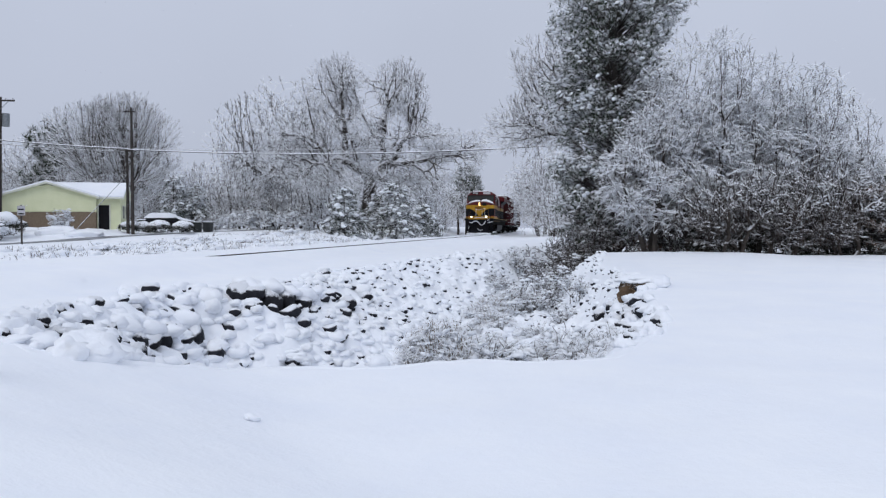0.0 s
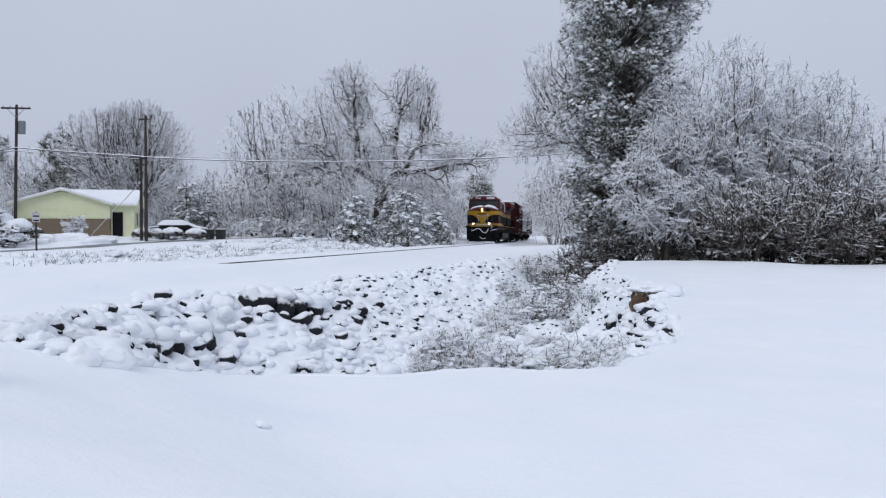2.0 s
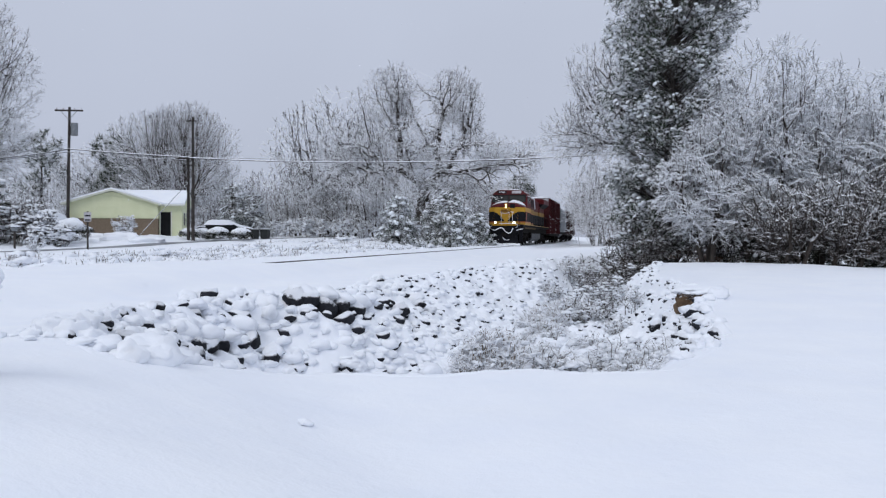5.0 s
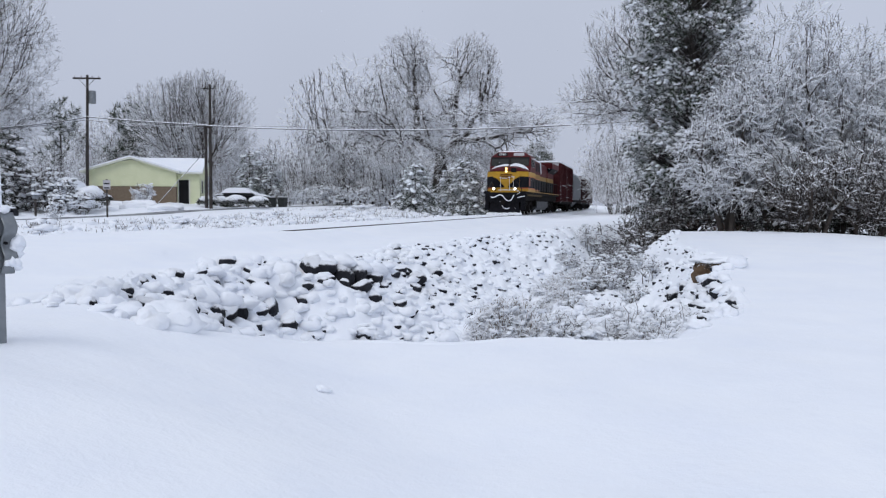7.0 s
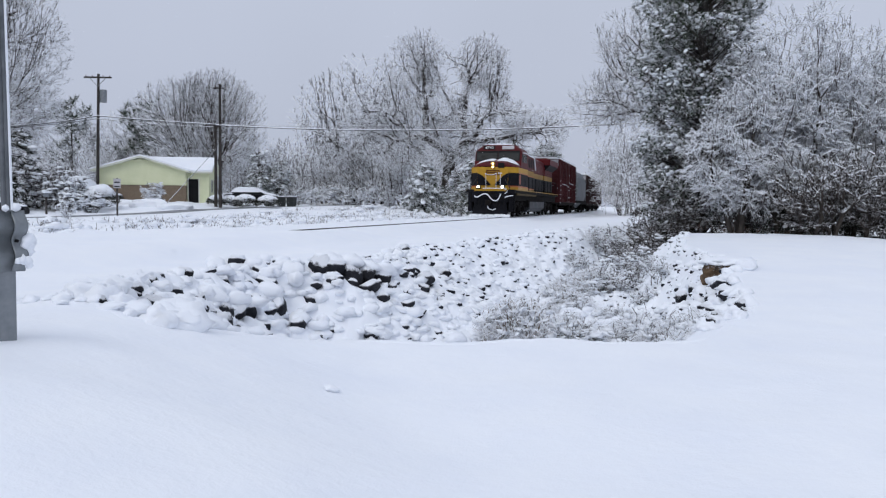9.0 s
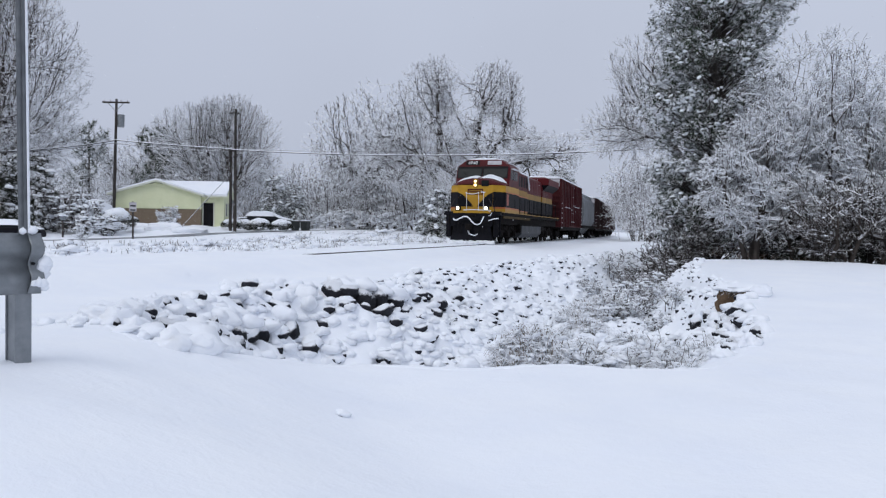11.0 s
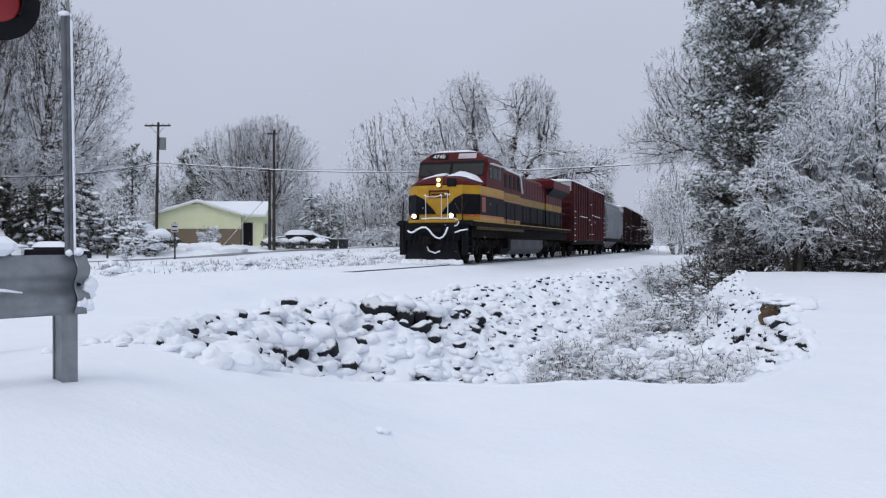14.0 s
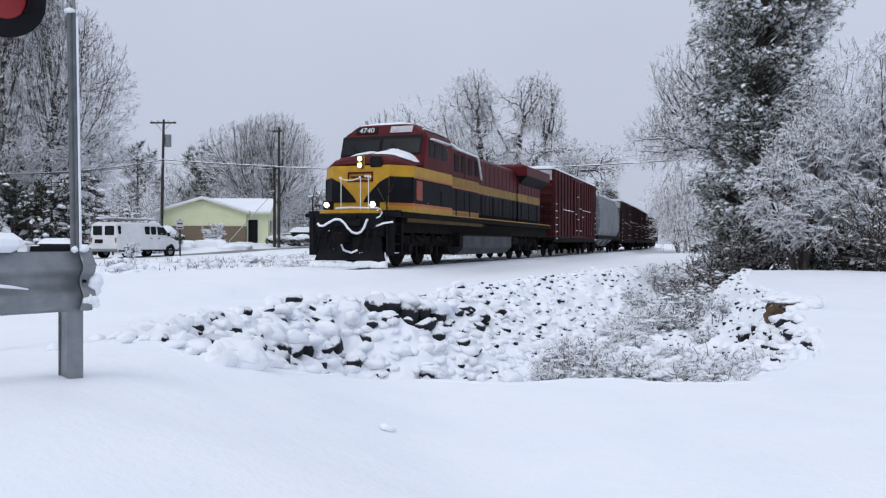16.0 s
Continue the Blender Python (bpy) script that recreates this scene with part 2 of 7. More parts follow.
def smooth_step(a, b, x):
    t = min(1.0, max(0.0, (x - a) / (b - a)))
    return t * t * (3 - 2 * t)


def track_table(step=1.0, u0=-60, u1=230):
    """Points of the track's centre line, by arc length."""
    x0, y0, th, k, k2 = TRACK
    out = {0: (x0, y0, th)}
    for sign in (1, -1):
        x, y, n = x0, y0, 0
        while u0 < n * sign * step < u1 or n == 0:
            um = sign * step * (n + 0.5)
            a = th + k * um + k2 * um * um
            x, y, n = x + sign * step * math.sin(a), y + sign * step * math.cos(a), n + 1
            u = sign * step * n
            out[sign * n] = (x, y, th + k * u + k2 * u * u)
    return out


CENTRE = track_table()


def on_track(u):
    i = math.floor(u)
    t = u - i
    a, b = CENTRE[i], CENTRE[i + 1]
    return a[0] + (b[0] - a[0]) * t, a[1] + (b[1] - a[1]) * t


def track_uv(x, y):
    """Distance along and to the right of the track."""
    u = (x + 3.855) * 0.1759 + (y - 39) * 0.9844
    for _ in range(2):
        u = min(max(u, -58), 225)
        i = int(math.floor(u))
        cx, cy, a = CENTRE[i]
        du = (x - cx) * math.sin(a) + (y - cy) * math.cos(a)
        u = i + du
    v = (x - cx) * math.cos(a) - (y - cy) * math.sin(a)
    return u, v


DITCH = [(-4.35, 7.3), (-3.3, 5.7), (-2.65, 5.1), (-2.28, 5.56), (-1.95, 6.37), (-1.42, 7.07), (-0.43, 7.15), (0.34, 7.53), (0.86, 7.41), (1.38, 7.43),
         (1.67, 7.55), (2.18, 8.51), (2.62, 9.31), (3.09, 11.13), (3.41, 12.94), (4.0, 16.76), (4.1, 20.8), (5.6, 27.5), (8.0, 38.0), (11.0, 55.0),
         (8.7, 55.0), (4.6, 38.0), (1.44, 28.5), (-0.07, 24.8), (-1.48, 22.4), (-2.69, 17.9), (-2.99, 15.0), (-3.47, 13.6), (-4.17, 13.4),
         (-4.8, 12.8), (-4.8, 11.3), (-4.77, 10.1), (-4.63, 9.0)]


ROAD = [(-44, -120), (-37.5, -40), (-33.5, 0), (-30.6, 20), (-28.2, 36), (-26.2, 46), (-24.4, 52), (-22.2, 58), (-19.8, 65), (-17.3, 74), (-14.3, 84), (-9, 96)]


def road_offset(x, y):
    """Distance across from the road's middle, for places north of the camera."""
    return abs(x - float(np.interp(y, [p[1] for p in ROAD], [p[0] for p in ROAD])))


def ditch_depth(x, y):
    """How far inside the ditch's rim a place lies (negative outside)."""
    inside, best = False, 1e9
    n = len(DITCH)
    for i in range(n):
        x0, y0 = DITCH[i]
        x1, y1 = DITCH[(i + 1) % n]
        if (y0 > y) != (y1 > y) and x < (x1 - x0) * (y - y0) / (y1 - y0) + x0:
            inside = not inside
        dx, dy = x1 - x0, y1 - y0
        t = min(1.0, max(0.0, ((x - x0) * dx + (y - y0) * dy) / (dx * dx + dy * dy)))
        best = min(best, (x - x0 - t * dx) ** 2 + (y - y0 - t * dy) ** 2)
    d = math.sqrt(best)
    return d if inside else -d


def base_height(x, y):
    z = 0.022 * min(max(y, -5.0), 26.0)
    z -= 0.15 * smooth_step(8.5, 13.0, x) * smooth_step(8.0, 22.0, y)
    ax, ay, dx, dy = -2.9, 3.0, -3.6, 9.0
    ll = math.hypot(dx, dy)
    s = min(1.0, max(0.0, ((x - ax) * dx + (y - ay) * dy) / ll / ll))
    side = (x - ax) * dy / ll - (y - ay) * dx / ll
    d = math.hypot(x - ax - s * dx, y - ay - s * dy)
    if side < 0:
        over = abs(((x - ax) * dx + (y - ay) * dy) / ll - s * ll)
        d = over * (0.3 + 0.7 * smooth_step(-1.5, 0.0, side))
    z += (0.70 - z) * (1 - smooth_step(0.4, 3.0, d))
    u, v = track_uv(x, y)
    z -= 0.75 * smooth_step(26.5, 34.0, y) * smooth_step(8.0, 11.0, v)
    z += (0.42 - z) * (1 - smooth_step(4.0, 7.5, v))
    bed = 1 - smooth_step(1.7, 3.0, abs(v))
    z += bed * (RAIL_Z - 0.03 + 0.036 * (1 - smooth_step(0.2, 0.62, v)) + 0.05 * (1 - smooth_step(-18.5, -16.9, u)) - z)
    if v < -3:
        up = float(np.interp(y, (44, 47, 52, 56, 64, 74, 84, 100), (0, 0.06, 0.18, 0.39, 0.62, 0.78, 0.92, 0.98)))
        up += 0.33 * smooth_step(50, 62, y) * (1 - smooth_step(74, 95, y)) * (1 - smooth_step(-27.0, -23.5, x))
        z += up * (1 - smooth_step(-9.0, -3.0, v))
    return z


def ground_height(x, y):
    z = base_height(x, y)
    r = math.hypot(x, y)
    if r > 200:
        return z
    if -8 < x < 13 and 4 < y < 57:
        d = ditch_depth(x, y)
        if d > -0.4:
            wob = 0.18 * noise.noise((x * 0.9, y * 0.9, 3.0)) + (0.1 if d < 0.3 else 0.015) * noise.noise((x * 2.7, y * 2.7, 5.0))
            steep = 0.65 * smooth_step(2.0, 3.0, x) * (1 - smooth_step(20.0, 24.0, y))
            z -= 1.35 * smooth_step(-0.05 * steep, 1.9 - 1.1 * steep + 1.0 * smooth_step(12.0, 15.5, y) * (1 - smooth_step(1.2, 2.4, x)), d + wob * (1 if d > 0.3 else 0.35))
            if d > 0.2:
                z += min(1.0, d * 2) * (0.14 * noise.noise((x * 2.2, y * 2.2, 9.0)) + 0.10 * noise.noise((x * 4.6, y * 4.6, 2.0)))
    u, v = track_uv(x, y)
    soft = 0.035 * noise.noise((x * 0.5, y * 0.5, 0.3)) + 0.018 * noise.noise((x * 1.7, y * 1.7, 7.7))
    if v < -3.5:
        soft += 0.26 * max(0.0, noise.noise((x * 1.2, y * 1.2, 1.5))) + 0.09 * noise.noise((x * 2.8, y * 2.8, 4.0))
    if v < -14:
        soft *= smooth_step(2.2, 4.5, road_offset(x, y))
    if abs(v) > 2.4:
        z += soft
    return z


def make_ground():
    angles = sorted({round(a, 3) for a in [-180 + 3 * i for i in range(121)] + [-47 + 0.28 * i for i in range(330)]})
    radii, r = [0.0], 1.2
    while r < 190:
        radii.append(r)
        r *= 1.0135
    while r < 4200:
        radii.append(r)
        r *= 1.25
    na = len(angles) - 1
    verts = [(0, 0, ground_height(0, 0))]
    for r in radii[1:]:
        for a in angles[:-1]:
            x, y = r * math.sin(radians(a)), r * math.cos(radians(a))
            sunk = 0.16 * smooth_step(0.1, 0.5, ditch_depth(x, y)) if 4 < r < 58 and -9 < x < 13 and y > 4 else 0.0
            verts.append((x, y, ground_height(x, y) - sunk))
    faces = []
    for j in range(len(radii) - 2):
        k = 1 + j * na
        for i in range(na):
            i2 = (i + 1) % na
            faces.append((k + i, k + i2, k + na + i2, k + na + i))
    me = array_mesh("ground", verts, faces, [SNOW], None, True)
    bm = bmesh.new()
    bm.from_mesh(me)
    bm.verts.ensure_lookup_table()
    for i in range(na):
        bm.faces.new((bm.verts[0], bm.verts[1 + (i + 1) % na], bm.verts[1 + i])).smooth = True
    bm.to_mesh(me)
    bm.free()
    return tagged(new("ground", me), "smooth white snow over field, ditch and verge", "ground", kind="structure")


ground = make_ground()


# ---- the railway ----
def make_track():
    track = thing("railway_track", "single railway track, steel rails half buried in snow", "railway track", kind="structure")
    prof = [(-0.036, 0.0), (0.036, 0.0), (0.036, -0.04), (0.010, -0.055), (0.010, -0.13), (0.07, -0.16), (-0.07, -0.16), (-0.010, -0.13), (-0.010, -0.055), (-0.036, -0.04)]
    for side in (-0.7535, 0.7535):
        s = Shape()
        rings = []
        for u in range(-45, 200, 2):
            x, y = on_track(u)
            a = CENTRE[u][2]
            rings.append([(x + (side + o) * math.cos(a), y - (side + o) * math.sin(a), RAIL_Z + h) for o, h in prof])
        s.loft(rings, [RAIL] * (len(rings) - 1), None, (RAIL, RAIL))
        part("rail", s, track)


make_track()


def wheelset(parent, x, r=0.53):
    s = Shape()
    for y in (-0.74, 0.74):
        s.disc((0, y, 0), r, 0.13, (0, 1, 0), GRIME, 24)
        s.disc((0, y * 1.02, 0), r * 0.62, 0.14, (0, 1, 0), GRIME, 18)
        for k in range(4):
            a = k * math.pi / 2
            s.disc((r * 0.4 * math.cos(a), y * 1.1, r * 0.4 * math.sin(a)), 0.05, 0.03, (0, 1, 0), GRIME, 8)
    s.tube([(0, -0.74, 0), (0, 0.74, 0)], 0.09, GRIME, 10)
    return part("wheelset", s, parent, at=pose(x, 0, r))


def loco_truck(parent, x0):
    s = Shape()
    for y in (-1, 1):
        yy = y * 1.02
        s.box(x0 - 2.35, x0 + 2.35, yy - 0.07, yy + 0.07, 0.62, 0.98, GRIME, 0.03)
        s.box(x0 - 2.2, x0 - 1.5, yy - 0.09, yy + 0.09, 0.40, 0.70, GRIME, 0.03)
        for dx in (-1.85, 0.0, 1.85):
            s.box(x0 + dx - 0.26, x0 + dx + 0.26, yy - 0.16, yy + 0.16, 0.36, 0.74, GRIME, 0.04)
            s.disc((x0 + dx, yy + y * 0.17, 0.53), 0.17, 0.10, (0, 1, 0), GRIME, 14)
            for ex in (-0.42, 0.42):
                s.tube([(x0 + dx + ex, yy + y * 0.06, 0.70), (x0 + dx + ex, yy + y * 0.06, 1.05)], 0.10, GRIME, 10)
        for dx in (-0.95, 0.95):
            s.tube([(x0 + dx - 0.3, yy + y * 0.12, 0.95), (x0 + dx + 0.3, yy + y * 0.12, 0.80)], 0.07, GRIME, 8)
            s.box(x0 + dx - 0.08, x0 + dx + 0.08, yy - 0.08, yy + 0.12, 0.25, 0.75, GRIME, 0.02)
    s.box(x0 - 2.0, x0 + 2.0, -0.8, 0.8, 0.7, 1.05, GRIME, 0.05)
    return part("truck", s, parent, "dark grimy three-axle truck frame")


def band_outline(w, xf, xc, xb, z):
    """Plan of the cab and nose at a height: a flat front between two chamfers."""
    return [(xf, -w * 0.64, z), (xc, -w, z), (xb, -w, z), (xb, w, z), (xc, w, z), (xf, w * 0.64, z)]


def text_mesh(body, size, mat, depth=0.004):
    cu = bpy.data.curves.new("lettering", "FONT")
    cu.body, cu.size, cu.extrude, cu.align_x, cu.align_y = body, size, depth, "CENTER", "CENTER"
    ob = bpy.data.objects.new("lettering", cu)
    scene.collection.objects.link(ob)
    me = bpy.data.meshes.new_from_object(ob.evaluated_get(bpy.context.evaluated_depsgraph_get()))
    bpy.data.objects.remove(ob)
    me.materials.clear()
    me.materials.append(mat)
    return me


def make_locomotive():
    loco = thing("locomotive", "maroon, yellow and black diesel locomotive with lit headlights and snow", "locomotive")
    # frame, deck and pilot
    s = Shape().box(0.75, 21.9, -1.25, 1.25, 1.05, 1.50, GRIME, 0.03)
    s.box(0.75, 21.9, -1.52, 1.52, 1.50, 1.62, BLACKP, 0.02)
    part("frame", s, loco)
    for y in (-1.53, 1.53):
        s = Shape().box(1.1, 21.6, y - 0.02, y + 0.02, 1.50, 1.66, GRIME, 0.008)
        s.box(1.1, 21.6, y - 0.016, y + 0.016, 1.664, 1.70, YELLOW, 0.005)
        part("sill_stripe", s, loco, "grimy walkway edge with a thin yellow line")
    s = Shape()
    s.box(0.66, 0.95, -1.12, 1.12, 0.92, 1.60, BLACKP, 0.03)
    s.box(0.70, 0.92, -1.0, 1.0, 1.60, 1.70, YELLOW, 0.02)
    s.box(0.9, 1.5, -1.5, 1.5, 1.55, 1.70, BLACKP, 0.02)
    part("pilot_plate", s, loco)
    s = Shape()
    s.loft([[(0.32, -0.2, 0.24), (0.66, -1.14, 0.20), (0.80, -1.14, 0.20), (0.80, 1.14, 0.20), (0.66, 1.14, 0.20), (0.32, 0.2, 0.22)],
            [(0.42, -0.2, 0.50), (0.74, -1.05, 0.50), (0.84, -1.05, 0.50), (0.84, 1.05, 0.50), (0.74, 1.05, 0.50), (0.42, 0.2, 0.50)],
            [(0.62, -0.2, 0.92), (0.76, -1.0, 0.92), (0.84, -1.0, 0.92), (0.84, 1.0, 0.92), (0.76, 1.0, 0.92), (0.62, 0.2, 0.92)]],
           [BLACKP, BLACKP], None, (BLACKP, BLACKP))
    part("snow_plow", s, loco, "black plow packed with snow")
    s = Shape()
    for i in range(44):
        y = -1.14 + i * 0.053
        rr = random.uniform(0.05, 0.15)
        s.disc((0.42 + abs(y) * 0.18, y, 0.02 + rr * 0.35), rr, rr * 1.3, (0.3, random.uniform(-0.3, 0.3), 1), SNOW_LUMPY, 9)
    tagged(part("plow_snow", s, loco, "snow pushed up by the plow", True), kind="stuff")
    for y in (-0.95, -0.72, -0.50, 0.42, 0.62, 0.84):
        part("air_hose", Shape().tube([(0.64, y, 1.12), (0.50, y + 0.02, 1.05), (0.44, y + 0.05, 0.80), (0.47, y + 0.09, 0.55)], 0.028, RUBBER, 6), loco)
    part("lift_lever", Shape().tube([(0.60, -1.1, 1.15), (0.55, -0.3, 1.12), (0.55, -0.1, 1.0)], 0.02, GRIME, 5), loco)
    part("pilot_bracket", Shape().box(0.58, 0.66, -0.42, 0.42, 1.22, 1.42, BLACKM, 0.02).box(0.56, 0.66, -0.30, 0.30, 1.38, 1.56, GRIME, 0.03), loco)
    s = Shape().box(-0.05, 0.65, -0.13, 0.13, 0.75, 1.02, GRIME, 0.04)
    s.box(-0.12, 0.12, -0.18, 0.14, 0.72, 1.05, GRIME, 0.06)
    part("coupler", s, loco)
    # steps at the corners
    for y in (-1, 1):
        well = part("step_well", Shape().box(0.86, 1.41, y * 1.16 - 0.03, y * 1.16 + 0.03, 0.36, 1.55, GRIME, 0.01), loco)
        for k in range(4):
            part("step", Shape().box(0.865, 1.405, y * 1.27 - 0.08, y * 1.27 + 0.13, 0.38 + 0.30 * k, 0.42 + 0.30 * k, GRIME, 0.01), well)
        for x in (0.80, 1.41):
            part("step_cheek", Shape().box(x, x + 0.06, y * 1.27 - 0.13, y * 1.27 + 0.13, 0.36, 1.5, BLACKP, 0.01), well)
        part("step_snow", Shape().box(0.9, 1.38, y * 1.27 - 0.06, y * 1.27 + 0.1, 0.42, 0.445, SNOW_LUMPY, 0.01), well, "snow trodden on the lowest step")
    # nose and lower cab, painted in bands
    zs = [1.70, 1.86, 1.95, 2.75, 3.10]
    rings = [band_outline(1.5, 1.42 + (z - 1.7) * 0.05, 2.05 + (z - 1.7) * 0.05, 5.7, z) for z in zs]
    s = Shape()
    s.loft(rings, [YELLOW, ORANGE, BLACKP, YELLOW], None, (BLACKP, None))
    for band in (1, 2):
        s.m[band * 6 + 5] = s.slot(YELLOW)
    # nose top: crowned, rising to the windscreen
    rows, across = [], 12
    for f in (0.0, 0.05, 0.15, 0.4, 0.7, 1.0):
        row = []
        for k in range(across + 1):
            q = -1 + 2 * k / across
            half = 0.96 + (1.5 - 0.96) * min(1.0, f * 2.2)
            x = 1.49 + (3.02 - 1.49) * f + (0.62 * max(0.0, abs(q) - 0.64) / 0.36 * (1 - f) if f < 1 else 0)
            crown = (1 - abs(q) ** 2.2)
            z = 3.10 + crown * (0.05 + 0.33 * min(1.0, f / 0.15) ** 0.5 * (0.75 + 0.25 * f) + 0.18 * f) + 0.26 * f * (1 - crown) * 0.5
            row.append((x, q * (1.5 if abs(q) > 0.64 or f > 0.4 else 1.5), z))
        rows.append(row)
    v = [p for r in rows for p in r]
    n = across + 1
    s.add(v, [(n * i + j, n * i + j + n, n * i + j + n + 1, n * i + j + 1) for i in range(len(rows) - 1) for j in range(across)], MAROON)
    part("nose", s, loco, "yellow nose with black side panels")
    # black wings either side of the yellow front
    for y in (-1, 1):
        s = Shape()
        a = [(1.405, y * 0.95, 1.97), (1.405, y * 0.11, 1.97), (1.405, y * 0.22, 2.14), (1.425, y * 0.66, 2.58), (1.432, y * 0.95, 2.72)]
        b = [(x + 0.03, yy, z) for x, yy, z in a]
        if y > 0:
            a, b = a[::-1], b[::-1]
        s.loft([b, a], [BLACKP], None, (None, BLACKP))
        part("nose_wing", s, loco, "black wing on the yellow nose")
    for y0, y1, z0, z1 in ((-0.42, 0.42, 2.84, 2.90), (-0.42, 0.42, 2.60, 2.65), (-0.42, -0.37, 2.60, 2.90), (0.37, 0.42, 2.60, 2.90), (-0.32, 0.32, 2.72, 2.77)):
        part("emblem_bar", Shape().box(1.428, 1.455, y0, y1, z0, z1, MAROON, 0.004), loco, "plain red emblem bar on the nose")
    part("nose_hatch", Shape().box(1.43, 1.52, -0.72, -0.32, 3.04, 3.36, BLACKM, 0.08), loco)
    part("lamp_bracket", Shape().box(1.47, 1.53, -0.13, 0.13, 2.98, 3.42, YELLOW_DULL, 0.03), loco)
    for y in (-1, 1):
        part("band_line", Shape().box(2.1, 5.7, y * 1.508 - 0.012, y * 1.508 + 0.012, 2.72, 2.775, ORANGE, 0.004), loco, "thin orange line over the black band")
        part("frame_skirt", Shape().box(1.55, 9.4, y * 1.505 - 0.02, y * 1.505 + 0.02, 1.36, 1.49, SKIRT, 0.01), loco, "dirty yellow skirt below the walkway")
    # headlights
    for z in (3.10, 3.30):
        s = Shape().disc((1.46, 0.0, z), 0.095, 0.10, (1, 0, 0), BLACKM, 16)
        h = part("headlight", s, loco)
        part("lamp_glass", Shape().disc((1.405, 0.0, z), 0.078, 0.02, (1, 0, 0), HEADLIGHT, 16), h, "glowing warm headlight")
    for y in (-0.76, 0.76):
        s = Shape().box(0.72, 0.95, y - 0.13, y + 0.13, 1.73, 2.0, BLACKM, 0.02)
        h = part("ditch_light", s, loco)
        part("lamp_glass", Shape().disc((0.71, y, 1.865), 0.085, 0.02, (1, 0, 0), DITCHLIGHT, 16), h, "glowing warm ditch light")
    # cab
    def cab_ring(z, xf, wb, wt=None):
        return [(xf, -wb * 0.92, z), (xf + 0.14, -wb, z), (5.7, -wb, z), (5.7, wb, z), (xf + 0.14, wb, z), (xf, wb * 0.92, z)]
    s = Shape()
    s.loft([cab_ring(3.10, 2.80, 1.5), cab_ring(3.62, 2.95, 1.5), cab_ring(4.14, 3.15, 1.50), cab_ring(4.30, 3.22, 1.42), cab_ring(4.58, 3.36, 1.02), cab_ring(4.64, 3.5, 0.6)],
           [MAROON] * 5, None, (None, MAROON))
    part("cab", s, loco, "maroon driver's cab")
    for y0, y1 in ((-1.36, -0.06), (0.06, 1.36)):
        for pad, mat, dx in ((0.05, BLACKM, 0.0), (0.0, DARKGLASS, -0.012)):
            s = Shape().add([(2.905 + dx, y0 - pad, 3.60 - pad), (2.905 + dx, y1 + pad, 3.60 - pad), (3.125 + dx, y1 + pad, 4.16 + pad), (3.125 + dx, y0 - pad, 4.16 + pad), (3.10, y0, 3.62), (3.10, y1, 3.62), (3.25, y1, 4.12), (3.25, y0, 4.12)],
                            [(0, 3, 2, 1), (0, 1, 5, 4), (1, 2, 6, 5), (2, 3, 7, 6), (3, 0, 4, 7)], mat)
            if mat is BLACKM:
                gasket = part("windscreen", s, loco, "black-framed windscreen")
            else:
                part("pane", s, gasket, "dark windscreen pane reflecting the sky")
        part("wiper", Shape().tube([(2.88, (y0 + y1) / 2, 3.60), (2.97, (y0 + y1) / 2 + 0.35, 3.92)], 0.014, BLACKM, 5), gasket)
        y = (y0 + y1) / 2
        y *= 0.86
        s = Shape().add([(3.185, y - 0.38, 4.31), (3.185, y + 0.38, 4.31), (3.31, y + 0.38, 4.53), (3.31, y - 0.38, 4.53), (3.45, y - 0.42, 4.30), (3.45, y + 0.42, 4.30), (3.45, y + 0.42, 4.53), (3.45, y - 0.42, 4.53)],
                        [(0, 3, 2, 1), (0, 1, 5, 4), (1, 2, 6, 5), (2, 3, 7, 6), (3, 0, 4, 7)], BLACKM if y > 0 else FROSTED)
        nb = part("number_board", s, loco, "black number board" if y > 0 else "number board caked with snow")
        if y > 0:
            part("board_number", text_mesh("4740", 0.27, WHITEP), nb, "white number 4740", at=pose(3.235, y, 4.415, 61, 0, -90))
    for y in (-1, 1):
        for x0, x1 in ((3.42, 3.85), (3.95, 4.60), (4.72, 5.2)):
            s = Shape().box(x0, x1, y * 1.49 - 0.025, y * 1.49 + 0.025, 3.5, 4.02, DARKGLASS, 0.01)
            part("side_window", s, loco)
        s = Shape().box(3.5, 5.2, y * 1.56 - 0.10, y * 1.56 + 0.10, 4.07, 4.11, SNOW_LUMPY, 0.015)
        part("window_awning", s, loco, "snow-topped awning over the cab window")
        s = Shape().box(2.06, 2.5, y * 1.505 - 0.012, y * 1.505 + 0.012, 2.0, 2.72, BLACKP, 0.01)
        part("nose_door", s, loco)
        s = Shape().box(2.30, 2.80, y * 1.512 - 0.014, y * 1.512 + 0.014, 2.06, 2.66, REDORANGE, 0.10)
        part("side_emblem", s, loco, "plain orange emblem panel on the cab side")
        s = Shape().box(4.55, 4.95, y * 1.512 - 0.012, y * 1.512 + 0.012, 1.96, 2.46, BLACKP, 0.02)
        part("cab_door", s, loco)
    # snow on nose and roof
    s = Shape()
